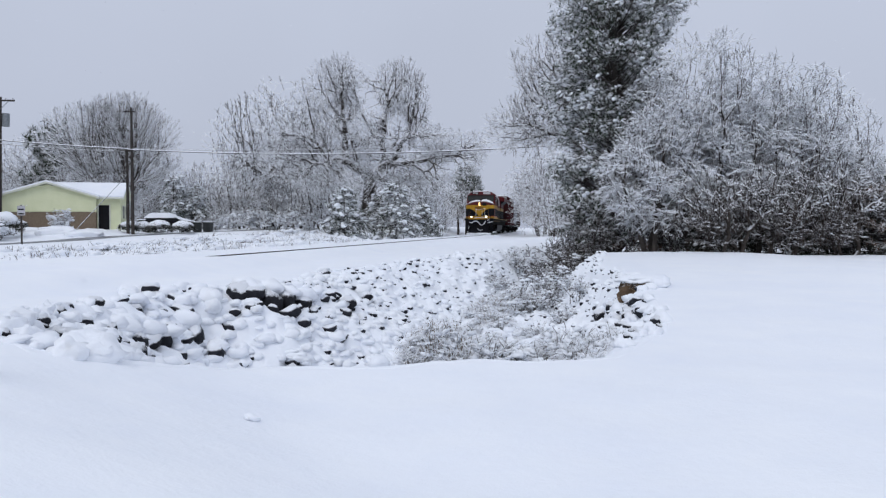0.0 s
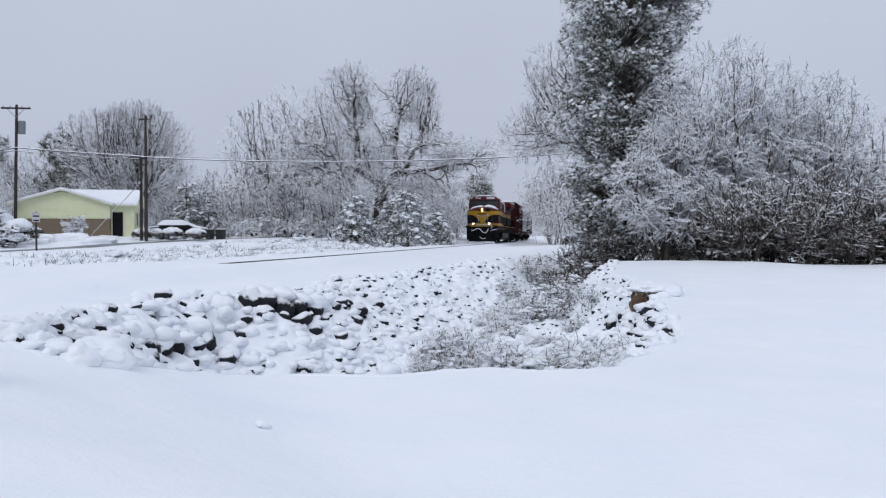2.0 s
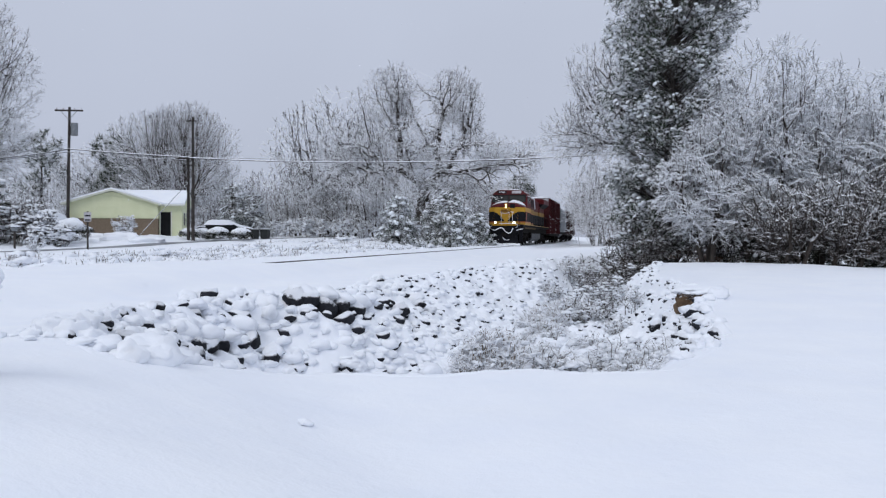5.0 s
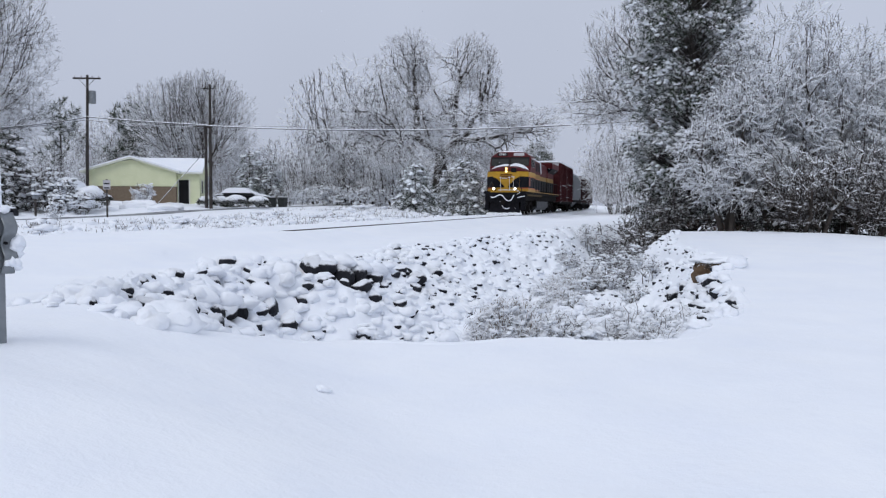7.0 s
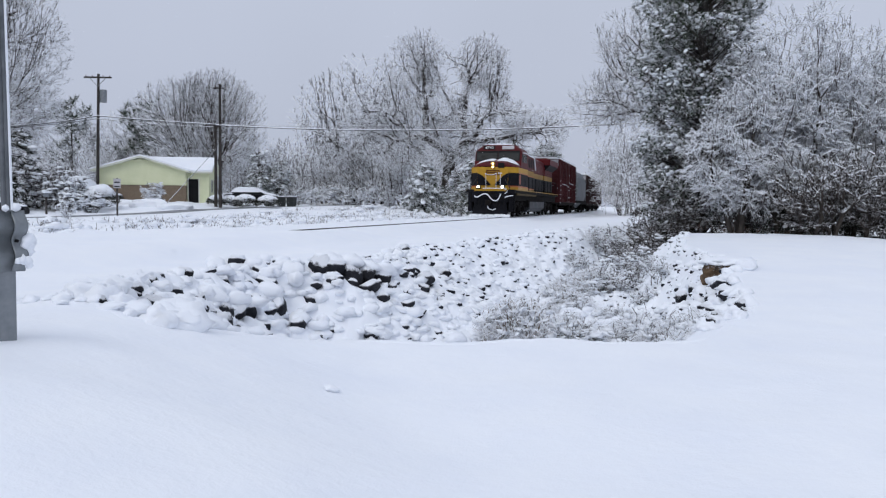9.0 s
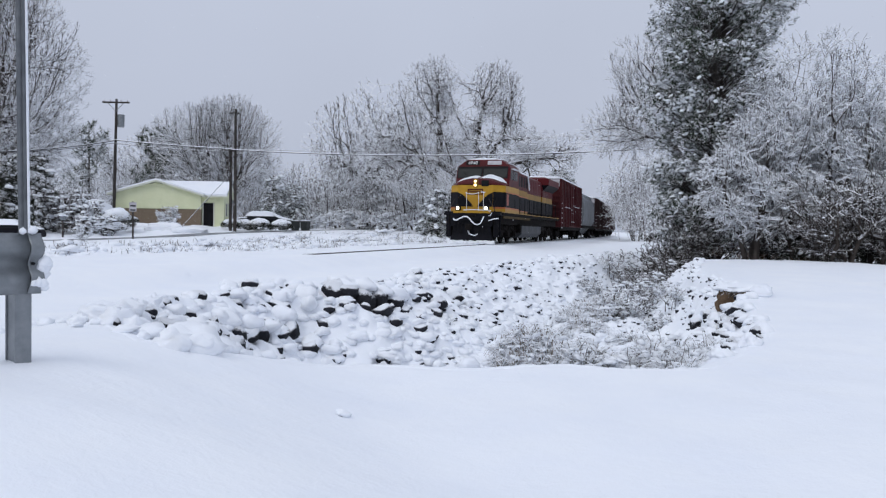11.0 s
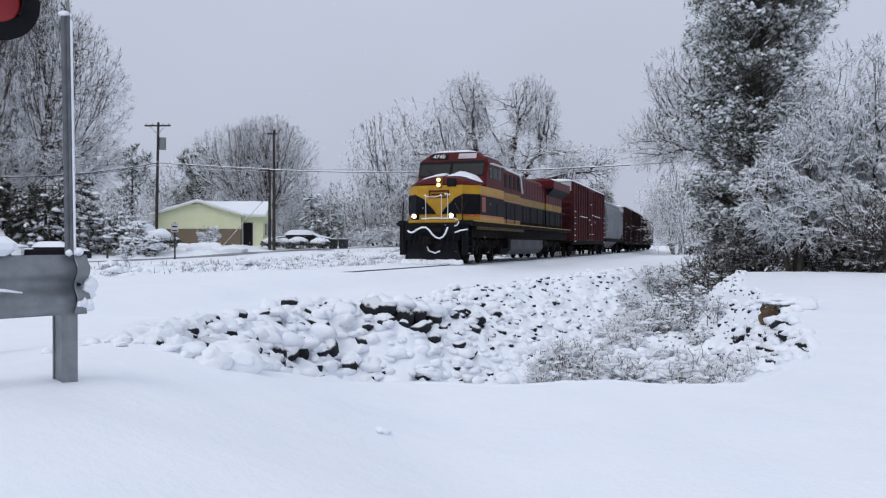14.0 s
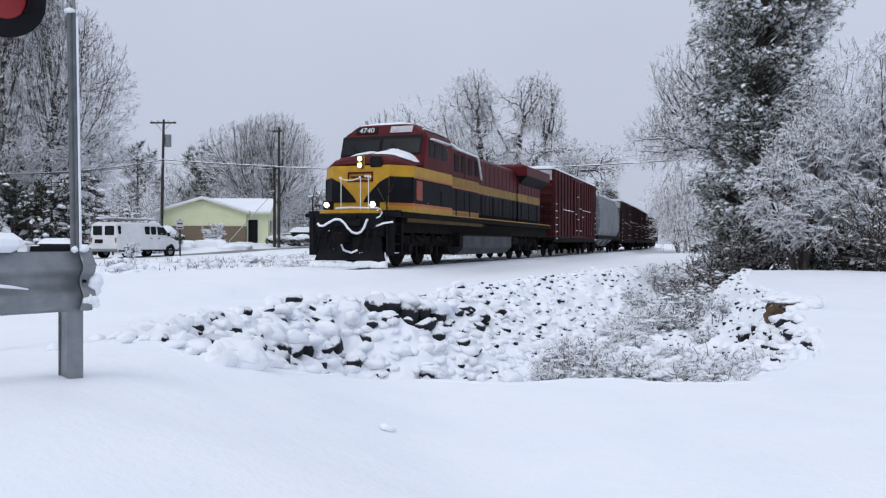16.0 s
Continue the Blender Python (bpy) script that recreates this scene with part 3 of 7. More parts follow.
    for y0, y1, deep in ((-1.40, -0.10, 0.13), (0.05, 1.40, 0.07)):
        rows = []
        for i in range(8):
            f = i / 7
            row = []
            for k in range(9):
                q = y0 + (y1 - y0) * k / 8
                crown = 1 - abs(q / 1.5) ** 2.2
                front = 2.05 + 0.35 * abs(q) + 0.22 * noise.noise((q * 2.3, 3.0, deep))
                x = front + (2.95 - front) * f
                g = (x - 1.49) / 1.53
                z = 3.10 + crown * (0.05 + 0.33 * (0.75 + 0.25 * g) + 0.18 * g) + 0.13 * g * (1 - crown)
                edge = min(1.0, 4 * min(f + 0.02, k / 8 + 0.02, 1 - k / 8 + 0.02))
                row.append((x, q, z + 0.006 + deep * edge * (0.55 + 0.6 * f + 0.5 * noise.noise((x * 2, q * 3, 1.0)))))
            rows.append(row)
        s.add([p for r in rows for p in r], [(9 * i + j, 9 * i + j + 9, 9 * i + j + 10, 9 * i + j + 1) for i in range(7) for j in range(8)], SNOW_LUMPY)
    part("nose_snow", s, loco, "snow lying on the nose")
    s = Shape()
    s.loft([[(3.4, -0.95, 4.58), (5.6, -0.98, 4.58), (5.6, 0.98, 4.58), (3.4, 0.95, 4.58)], [(3.46, -0.85, 4.63), (5.5, -0.85, 4.64), (5.5, 0.85, 4.64), (3.46, 0.85, 4.63)],
            [(3.6, -0.5, 4.70), (5.3, -0.5, 4.70), (5.3, 0.5, 4.70), (3.6, 0.5, 4.70)]], [SNOW_LUMPY] * 2, None, (None, SNOW_LUMPY))
    for y in (-1, 1):
        s.box(3.5, 5.6, y * 1.24 - 0.12, y * 1.24 + 0.12, 4.40, 4.445, SNOW_LUMPY, 0.02)
    part("roof_snow", s, loco, "snow on the cab roof")
    # hood behind the cab
    def hood(x0, x1, w, z1, name, label, vents=0, lower=BLACKP):
        lv = [1.62, 1.90, 2.72, 3.10, z1 - 0.18, z1]
        ws = [w, w, w, w, w, w - 0.28]
        rr = [[(x0, -q, z), (x1, -q, z), (x1, q, z), (x0, q, z)] for z, q in zip(lv, ws)]
        sh = Shape().loft(rr, [YELLOW_DULL if w > 1.2 else GRIME, lower, YELLOW_DULL, MAROON, MAROON], None, (BLACKP, SNOW_LUMPY if w < 1.2 else MAROON))
        body = part(name, sh, loco, label)
        n = max(1, int((x1 - x0) / (0.62 if w < 1.2 else 1.8)))
        if w > 1.2:
            for y in (-1, 1):
                part("band_line", Shape().box(x0, x1, y * w - 0.012, y * w + 0.012, 2.70, 2.755, ORANGE, 0.004), body, "thin orange line over the black band")
                part("band_line", Shape().box(x0, x1, y * w - 0.012, y * w + 0.012, 1.84, 1.90, ORANGE, 0.004), body, "thin orange line under the black band")
        for k in range(n):
            for y in (-1, 1):
                xa = x0 + (x1 - x0) * k / n + 0.03
                d = Shape().box(xa, xa + (x1 - x0) / n - 0.06, y * w - 0.018, y * w + 0.018, 1.95, 2.68, BLACKP, 0.012)
                part("hood_door", d, body)
                d = Shape().box(xa, xa + (x1 - x0) / n - 0.06, y * w - 0.018, y * w + 0.018, 3.14, z1 - 0.24, MAROON, 0.012)
                part("hood_panel", d, body)
        return body
    hood(5.7, 9.4, 1.32, 4.25, "inverter_cabinet", "equipment cabinet behind the cab")
    hood(9.4, 16.6, 0.98, 4.28, "engine_hood", "long engine hood with access doors")
    hood(16.6, 21.2, 1.05, 4.0, "radiator_cab", "radiator section of the hood")
    s = Shape()
    s.loft([[(16.8, -1.05, 3.55), (21.4, -1.05, 3.55), (21.4, 1.05, 3.55), (16.8, 1.05, 3.55)], [(16.6, -1.5, 3.95), (21.6, -1.5, 3.95), (21.6, 1.5, 3.95), (16.6, 1.5, 3.95)],
            [(16.6, -1.5, 4.40), (21.6, -1.5, 4.40), (21.6, 1.5, 4.40), (16.6, 1.5, 4.40)], [(16.8, -1.2, 4.52), (21.4, -1.2, 4.52), (21.4, 1.2, 4.52), (16.8, 1.2, 4.52)]],
           [BLACKP, MAROON, MAROON], None, (BLACKP, SNOW_LUMPY))
    part("radiator_wing", s, loco, "overhanging maroon radiator wings")
    s = Shape().box(11.2, 12.6, -0.45, 0.45, 4.27, 4.50, BLACKM, 0.04)
    part("exhaust_stack", s, loco)
    for x in (6.4, 7.2, 8.0, 8.8):
        part("blower_grille", Shape().box(x, x + 0.5, -1.36, 1.36, 3.30, 3.95, BLACKM, 0.03), loco, "dark grille of the blower")
    s = Shape().tube([(5.75, -1.40, 4.22), (6.6, -1.42, 4.10), (9.0, -1.42, 4.06), (9.35, -1.45, 3.2)], 0.045, SNOW_LUMPY, 6)
    part("snowy_handrail", s, loco, "snow-coated handrail along the cabinet", True)
    # fuel tank
    s = Shape()
    sec = [(-1.42, 1.02), (-1.42, 0.55), (-1.15, 0.30), (1.15, 0.30), (1.42, 0.55), (1.42, 1.02)]
    s.loft([[(x, y, z) for y, z in sec] for x in (7.2, 14.0)], [TANKGREY], None, (TANKGREY, TANKGREY))
    s.box(7.15, 14.05, -1.45, 1.45, 1.0, 1.08, GRIME, 0.02)
    part("fuel_tank", s, loco, "grey fuel tank dusted with snow")
    for y in (-1, 1):
        part("air_reservoir", Shape().tube([(14.4, y * 1.25, 0.85), (15.4, y * 1.25, 0.85)], 0.16, GRIME, 12), loco)
        part("battery_box", Shape().box(6.75, 7.1, y * 1.25 - 0.18, y * 1.25 + 0.18, 0.6, 1.1, GRIME, 0.03), loco)
    trucks = [loco_truck(loco, 4.35), loco_truck(loco, 18.0)]
    sets = [wheelset(loco, x0 + dx) for x0 in (4.35, 18.0) for dx in (-1.85, 0.0, 1.85)]
    # hand rails
    for y in (-1, 1):
        for x in [6.2 + 1.55 * k for k in range(10)]:
            part("handrail_post", Shape().tube([(x, y * 1.48, 1.6), (x, y * 1.48, 2.62)], 0.02, BLACKM, 5), loco)
        s = Shape().tube([(6.2, y * 1.48, 2.62), (20.15, y * 1.48, 2.62)], 0.022, BLACKM, 5)
        part("side_handrail", s, loco)
    s = Shape()
    for y in (-0.62, -0.36, 0.28):
        s.tube([(0.72, y, 1.70), (0.72, y, 2.66)], 0.013, WHITEP, 6)
    s.tube([(0.72, 0.34, 2.66), (0.72, 0.15, 2.60), (0.72, -0.1, 2.59), (0.72, -0.36, 2.66)], 0.017, WHITEP, 6)
    for y, z in ((0.30, 2.67), (-0.34, 2.67), (-0.60, 2.69), (-0.52, 2.70), (-0.68, 2.68)):
        s.disc((0.72, y, z), 0.035, 0.05, (0.2, 0.3, 1), WHITEP, 8)
    s.tube([(0.70, 0.45, 1.76), (0.70, 0.0, 1.78), (0.70, -0.95, 1.76)], 0.028, WHITEP, 6)
    part("front_handrail", s, loco, "white snow-rimmed front handrails")
    for y in (-1, 1):
        s = Shape().tube([(0.70, y * 1.22, 0.55), (0.70, y * 1.22, 2.05), (1.0, y * 1.3, 2.45)], 0.022, BLACKM, 5)
        s.tube([(0.74, y * 0.90, 2.35), (0.74, y * 1.25, 1.72)], 0.012, RAIL, 4)
        part("corner_handrail", s, loco)
    s = Shape()
    pts = [(0.45, y, z) for y, z in ((0.92, 1.31), (0.86, 1.24), (0.72, 1.23), (0.55, 1.33), (0.36, 1.42), (0.18, 1.42), (0.04, 1.32), (-0.08, 1.16), (-0.22, 1.04), (-0.38, 1.0), (-0.52, 1.06), (-0.62, 1.20), (-0.68, 1.36), (-0.72, 1.42))]
    s.tube(pts, 0.036, SNOW, 7)
    part("brake_hose", s, loco, "curving air hose coated white with snow", True)
    s = Shape().tube([(0.40, 0.1, 0.68), (0.34, 0.0, 0.52), (0.34, -0.25, 0.44), (0.40, -0.42, 0.52)], 0.032, SNOW, 6)
    part("brake_hose", s, loco, "curving air hose coated white with snow", True)
    s = Shape().tube([(0.58, -0.95, 1.22), (0.50, -1.2, 1.30), (0.55, -1.48, 1.34)], 0.03, SNOW, 6)
    s.tube([(0.68, -0.92, 1.68), (0.64, -1.02, 1.74), (0.64, -1.10, 1.62), (0.64, -1.02, 1.50), (0.66, -0.9, 1.46)], 0.02, SNOW, 6)
    part("cable_loop", s, loco, "looped cable coated with snow", True)
    return loco, sets


def car_truck(parent, x0):
    s = Shape()
    for y in (-1, 1):
        s.box(x0 - 1.15, x0 + 1.15, y * 1.0 - 0.08, y * 1.0 + 0.08, 0.42, 0.70, GRIME, 0.05)
        s.box(x0 - 0.35, x0 + 0.35, y * 1.0 - 0.10, y * 1.0 + 0.10, 0.25, 0.85, GRIME, 0.05)
        for dx in (-0.9, 0.9):
            s.disc((x0 + dx, y * 1.08, 0.46), 0.13, 0.12, (0, 1, 0), GRIME, 12)
    s.box(x0 - 0.3, x0 + 0.3, -1.1, 1.1, 0.6, 0.9, GRIME, 0.04)
    part("truck", s, parent)
    return [wheelset(parent, x0 + dx, 0.46) for dx in (-0.9, 0.9)]


def make_boxcar(length, paint, height, label, detail=True):
    car = thing("boxcar", label, "freight car", "freight cars of the train")
    L, w = length, 1.5
    s = Shape().box(0.45, L - 0.45, -w, w, 1.05, height - 0.12, paint, 0.03)
    part("body", s, car)
    s = Shape().box(0.2, L - 0.2, -0.35, 0.35, 0.78, 1.06, GRIME, 0.03)
    s.box(-0.25, 0.25, -0.14, 0.14, 0.74, 1.0, GRIME, 0.04)
    s.box(L - 0.25, L + 0.25, -0.14, 0.14, 0.74, 1.0, GRIME, 0.04)
    part("underframe", s, car)
    s = Shape()
    s.loft([[(0.42, -w - 0.02, height - 0.14), (L - 0.42, -w - 0.02, height - 0.14), (L - 0.42, w + 0.02, height - 0.14), (0.42, w + 0.02, height - 0.14)],
            [(0.42, -w - 0.02, height - 0.05), (L - 0.42, -w - 0.02, height - 0.05), (L - 0.42, w + 0.02, height - 0.05), (0.42, w + 0.02, height - 0.05)],
            [(0.55, -0.9, height + 0.04), (L - 0.55, -0.9, height + 0.04), (L - 0.55, 0.9, height + 0.04), (0.55, 0.9, height + 0.04)]], [SNOW_LUMPY] * 2, None, (paint, SNOW_LUMPY))
    part("roof", s, car, "roof covered in snow")
    n = int((L - 1.0) / 0.95)
    for y in (-1, 1):
        for k in range(n + 1):
            x = 0.55 + (L - 1.1) * k / n
            if abs(x - L / 2) < 1.5:
                continue
            part("side_rib", Shape().box(x - 0.055, x + 0.055, y * (w + 0.035) - 0.04, y * (w + 0.035) + 0.04, 1.08, height - 0.16, paint, 0.02), car)
        door = part("sliding_door", Shape().box(L / 2 - 1.45, L / 2 + 1.45, y * (w + 0.06) - 0.05, y * (w + 0.06) + 0.05, 1.15, height - 0.3, paint, 0.02), car)
        sh = Shape()
        for x in (-0.95, -0.5, 0.5, 0.95):
            sh.tube([(L / 2 + x, y * (w + 0.14), 1.2), (L / 2 + x, y * (w + 0.14), height - 0.4)], 0.025, paint, 5)
        tagged(part("lock_rod", sh, door), kind="stuff")
        sh = Shape()
        for x, z in ((-1.2, 2.5), (-0.4, 2.2), (0.4, 2.9), (1.2, 2.4), (-0.5, 3.6), (0.5, 1.5), (-0.9, 1.5)):
            sh.box(L / 2 + x - 0.17, L / 2 + x + 0.17, y * (w + 0.13) - 0.05, y * (w + 0.13) + 0.05, z, z + 0.045, SNOW_LUMPY, 0.01)
        for x in (2.2, 3.3, 4.4):
            for q in (-1, 1):
                sh.box(L / 2 + q * x - 0.45, L / 2 + q * x + 0.45, y * (w + 0.06) - 0.035, y * (w + 0.06) + 0.035, 2.75 + 0.1 * q, 2.79 + 0.1 * q, SNOW_LUMPY, 0.008)
        tagged(part("door_snow", sh, door, "snow caught on the door fittings"), kind="stuff")
        for k in range(6):
            for x in (0.6, L - 1.05):
                part("ladder_rung", Shape().tube([(x, y * (w + 0.09), 1.0 + 0.38 * k), (x + 0.45, y * (w + 0.09), 1.0 + 0.38 * k)], 0.022, SNOW_LUMPY, 5), car, "snow-dusted rung")
        part("side_sill", Shape().box(0.6, L - 0.6, y * 1.45 - 0.04, y * 1.45 + 0.04, 0.80, 1.08, GRIME, 0.02), car)
    for x, q in ((0.43, -1), (L - 0.43, 1)):
        end = part("end_wall", Shape().box(x + q * 0.06 - 0.02, x + q * 0.06 + 0.02, -1.4, 1.4, height - 0.75, height - 0.2, FROSTED, 0.01), car, "ribbed end plastered with blown snow")
        for k in range(8):
            z = 1.25 + k * (height - 1.6) / 8
            part("end_rib", Shape().box(x - 0.05, x + 0.05, -1.4, 1.4, z, z + 0.2, paint, 0.04), end)
    sets = car_truck(car, 2.2) + car_truck(car, L - 2.2)
    return car, sets


def make_hopper(length):
    car = thing("covered_hopper", "pale grey covered hopper car with snow on its roof", "freight car", "freight cars of the train")
    L = length
    sec = [(-1.35, 1.35), (-1.52, 1.9), (-1.55, 3.0), (-1.46, 3.9), (-1.15, 4.35), (1.15, 4.35), (1.46, 3.9), (1.55, 3.0), (1.52, 1.9), (1.35, 1.35)]
    s = Shape().loft([[(x, y, z) for y, z in sec] for x in (1.5, L - 1.5)], [HOPGREY], None, (HOPGREY, HOPGREY))
    part("body", s, car, smooth=False)
    s = Shape()
    for k in range(4):
        xa = 2.0 + k * (L - 4.0) / 4
        xb = xa + (L - 4.0) / 4 - 0.15
        xm = (xa + xb) / 2
        s.loft([[(xa, -1.3, 1.36), (xb, -1.3, 1.36), (xb, 1.3, 1.36), (xa, 1.3, 1.36)], [(xm - 0.3, -0.6, 0.5), (xm + 0.3, -0.6, 0.5), (xm + 0.3, 0.6, 0.5), (xm - 0.3, 0.6, 0.5)]][::-1], [HOPGREY], None, (GRIME, None))
    part("discharge_bay", s, car)
    s = Shape().box(1.4, L - 1.4, -1.12, 1.12, 4.34, 4.50, SNOW_LUMPY, 0.06)
    s.box(2.2, L - 2.2, -0.4, 0.4, 4.49, 4.62, SNOW_LUMPY, 0.05)
    part("roof_snow", s, car)
    for y in (-1, 1):
        part("roof_walk", Shape().box(0.8, L - 0.8, y * 1.15 - 0.2, y * 1.15 + 0.2, 4.40, 4.46, SNOW_LUMPY, 0.02), car)
        sh = Shape().box(0.4, L - 0.4, y * 1.5 - 0.05, y * 1.5 + 0.05, 1.05, 1.33, GRIME, 0.02)
        part("side_sill", sh, car)
        for x, post in ((0.9, 0.9), (L - 1.3, L - 0.9)):
            sh = Shape().tube([(post, y * 1.5, 1.0), (post, y * 1.5, 4.4)], 0.025, HOPGREY, 5)
            for k in range(9):
                sh.tube([(x, y * 1.5, 1.1 + 0.38 * k), (x + 0.4, y * 1.5, 1.1 + 0.38 * k)], 0.02, SNOW_LUMPY, 5)
            part("ladder", sh, car, "ladder with snow on its rungs")
    s = Shape().box(0.1, L - 0.1, -0.3, 0.3, 0.78, 1.1, GRIME, 0.03)
    s.box(-0.25, 0.25, -0.14, 0.14, 0.74, 1.0, GRIME, 0.04)
    s.box(0.4, 1.5, -1.4, 1.4, 1.05, 1.25, GRIME, 0.03)
    s.box(L - 1.5, L - 0.4, -1.4, 1.4, 1.05, 1.25, GRIME, 0.03)
    part("underframe", s, car)
    return car, car_truck(car, 2.1) + car_truck(car, L - 2.1)


locomotive, loco_wheels = make_locomotive()
TRAIN = [(locomotive, 0.0, 4.35, 18.0, loco_wheels, 0.53)]
boxcar, box_wheels = make_boxcar(15.6, BOXRED, 4.95, "dark red boxcar with ribbed sides and snow on its roof")
TRAIN.append((boxcar, 22.3, 2.2, 13.4, box_wheels, 0.46))
hopper, hop_wheels = make_hopper(15.0)
TRAIN.append((hopper, 38.2, 2.1, 12.9, hop_wheels, 0.46))
dark_car, _ = make_boxcar(15.0, OXIDE, 4.75, "dark brown boxcar with ribbed sides under snow")
TRAIN.append((dark_car, 53.6, 2.2, 12.8, (), 0.46))
for i in range(4):
    TRAIN.append((copy_thing(dark_car, Matrix.Identity(4)), 69.0 + 15.4 * i, 2.2, 12.8, (), 0.46))


# ---- trees ----
def grow(seed, height, width, radius, bole=0.2, leaders=4, splay=0.6, droop=0.2, density=1.0, levels=4, stems=1, upright=0.05, foot=0.0, even=False):
    """Tapered segments of a bare tree, (p0, p1, r0, r1, level): a bole that forks into leaders, limbs, branches and twigs, fitted to the height and width."""
    rng = random.Random(seed)
    segs = []
    counts = (0.0, 2.0, 1.55, 1.5, 0.0)

    def branch(p, d, length, r, level):
        n = (4, 8, 6, 4, 2)[level]
        end_r = r * (0.3 if level < 3 else 0.55)
        for i in range(n):
            f0, f1 = i / n, (i + 1) / n
            wob = (0.05, 0.15, 0.20, 0.25, 0.28)[level]
            pull = (0.0, upright, upright * 0.35, -0.10 * droop, -0.22 * droop)[level] - droop * 0.12 * f1 * (level > 0)
            d = (d + Vector((rng.gauss(0, wob), rng.gauss(0, wob), rng.gauss(0, wob * 0.8) + pull))).normalized()
            q = p + d * (length / n)
            segs.append((p, q, r + (end_r - r) * f0, r + (end_r - r) * f1, level))
            p = q
            if 0 < level < levels:
                kids = counts[level] * density * (0.55 + 0.9 * f1)
                for _ in range(int(kids) + (rng.random() < kids % 1)):
                    side = d.cross(Vector((rng.gauss(0, 1), rng.gauss(0, 1), rng.gauss(0, 1)))).normalized()
                    if side.z < -0.2:
                        side.z *= 0.4
                    ang = rng.uniform(0.55, 1.25)
                    nd = (d * math.cos(ang) + side * math.sin(ang)).normalized()
                    branch(p, nd, length * rng.uniform(0.26, 0.50) * (1.2 - 0.45 * f1), max((r + (end_r - r) * f1) * rng.uniform(0.4, 0.65), 0.006), level + 1)
        return p, d

    for _ in range(stems):
        az = rng.uniform(0, math.tau)
        off = Vector((math.cos(az), math.sin(az), 0)) * (foot * math.sqrt(rng.random()))
        rr = radius if stems == 1 else radius * rng.uniform(0.6, 1.0)
        start = Vector((off.x, off.y, -0.3))
        p, d = branch(start, Vector((rng.gauss(0, 0.06), rng.gauss(0, 0.06), 1)).normalized(), height * bole + 0.3, rr, 0)
        az = rng.uniform(0, math.tau)
        for k in range(leaders):
            az += math.tau / leaders * rng.uniform(0.75, 1.25)
            ang = splay * rng.uniform(0.35, 1.25)
            nd = Vector((math.cos(az) * math.sin(ang), math.sin(az) * math.sin(ang), math.cos(ang)))
            at = start.lerp(p, rng.uniform(0.6, 1.0)) if k else p
            branch(at, nd, height * (1 - bole) * (rng.uniform(0.9, 1.0) if even else rng.uniform(0.7, 1.05)), rr * rng.uniform(0.45, 0.7), 1)
    pts = np.array([s[1] for s in segs])
    kz = height / np.percentile(pts[:, 2], 99.7)
    kr = min(max(width / 2 / np.percentile(np.hypot(pts[:, 0], pts[:, 1]), 96), 0.8 * kz), 1.3 * kz)

    def fit(p):
        return Vector((p.x * kr, p.y * kr, p.z * kz if p.z > 0 else p.z))
    return [(fit(a), fit(b), ra, rb, lv) for a, b, ra, rb, lv in segs]


def segs_mesh(name, segs, sides, mat, min_r, fat=1.0, roof=False):
    """Tapered prisms round the segments, in one mesh."""
    if not segs:
        segs = [(Vector((0, 0, -0.3)), Vector((0, 0, -0.2)), 0.01, 0.01, 0)]
    p0 = np.array([s[0] for s in segs])
    p1 = np.array([s[1] for s in segs])
    r0 = np.maximum(np.array([s[2] for s in segs]) * fat, min_r)
    r1 = np.maximum(np.array([s[3] for s in segs]) * fat, min_r * 0.8)
    d = p1 - p0
    d /= np.linalg.norm(d, axis=1, keepdims=True) + 1e-9
    ref = np.where(np.abs(d[:, 2:3]) < 0.9, np.array([[0, 0, 1.0]]), np.array([[0, 1.0, 0]]))
    a = np.cross(d, ref)
    a /= np.linalg.norm(a, axis=1, keepdims=True)
    b = np.cross(a, d)
    ring = []
    for k in range(sides):
        t = math.tau * k / sides + (math.pi / 2 if sides == 3 else 0)
        off = a * math.cos(t) + b * math.sin(t)
        ring.append((p0 + off * r0[:, None], p1 + off * r1[:, None]))
    verts = np.stack([r[0] for r in ring] + [r[1] for r in ring], 1).reshape(-1, 3)
    base = np.arange(len(segs))[:, None] * (2 * sides)
    quads = np.concatenate([base + np.array([[k, (k + 1) % sides, sides + (k + 1) % sides, sides + k]]) for k in range(sides) if not (roof and k == 1)], 0)
    return array_mesh(name, verts, quads, [mat], None, sides > 3)


def stamp(base_v, base_f, frames):
    """Copies of a small mesh, each moved by a 4x4 matrix, as arrays."""
    v = np.asarray(base_v)
    vh = np.concatenate([v, np.ones((len(v), 1))], 1)
    m = np.asarray(frames)
    out = np.einsum("nij,vj->nvi", m, vh)[:, :, :3].reshape(-1, 3)
    f = (np.asarray(base_f)[None] + (np.arange(len(m)) * len(v))[:, None, None]).reshape(-1, np.asarray(base_f).shape[1])
    return out, f


def needle_clump(seed, n=16, length=0.3, puff=False):
    """A spray of thin needle bundles, as thin pyramids."""
    rng = random.Random(seed)
    v, f = [], []
    for _ in range(n):
        d = Vector((rng.uniform(-0.5, 1) if puff else rng.uniform(0.1, 1), rng.gauss(0, 0.55), rng.gauss(0.25, 0.5))).normalized()
        s = d.cross(Vector((0, 0, 1))).normalized()
        u = s.cross(d)
        c, w = d * 0.02, length * 0.05
        k = len(v)
        v += [c + s * w, c - s * w, c + u * w, d * length * rng.uniform(0.7, 1.2)]
        f += [(k, k + 1, k + 3), (k + 1, k + 2, k + 3), (k + 2, k, k + 3)]
    return [tuple(p) for p in v], f


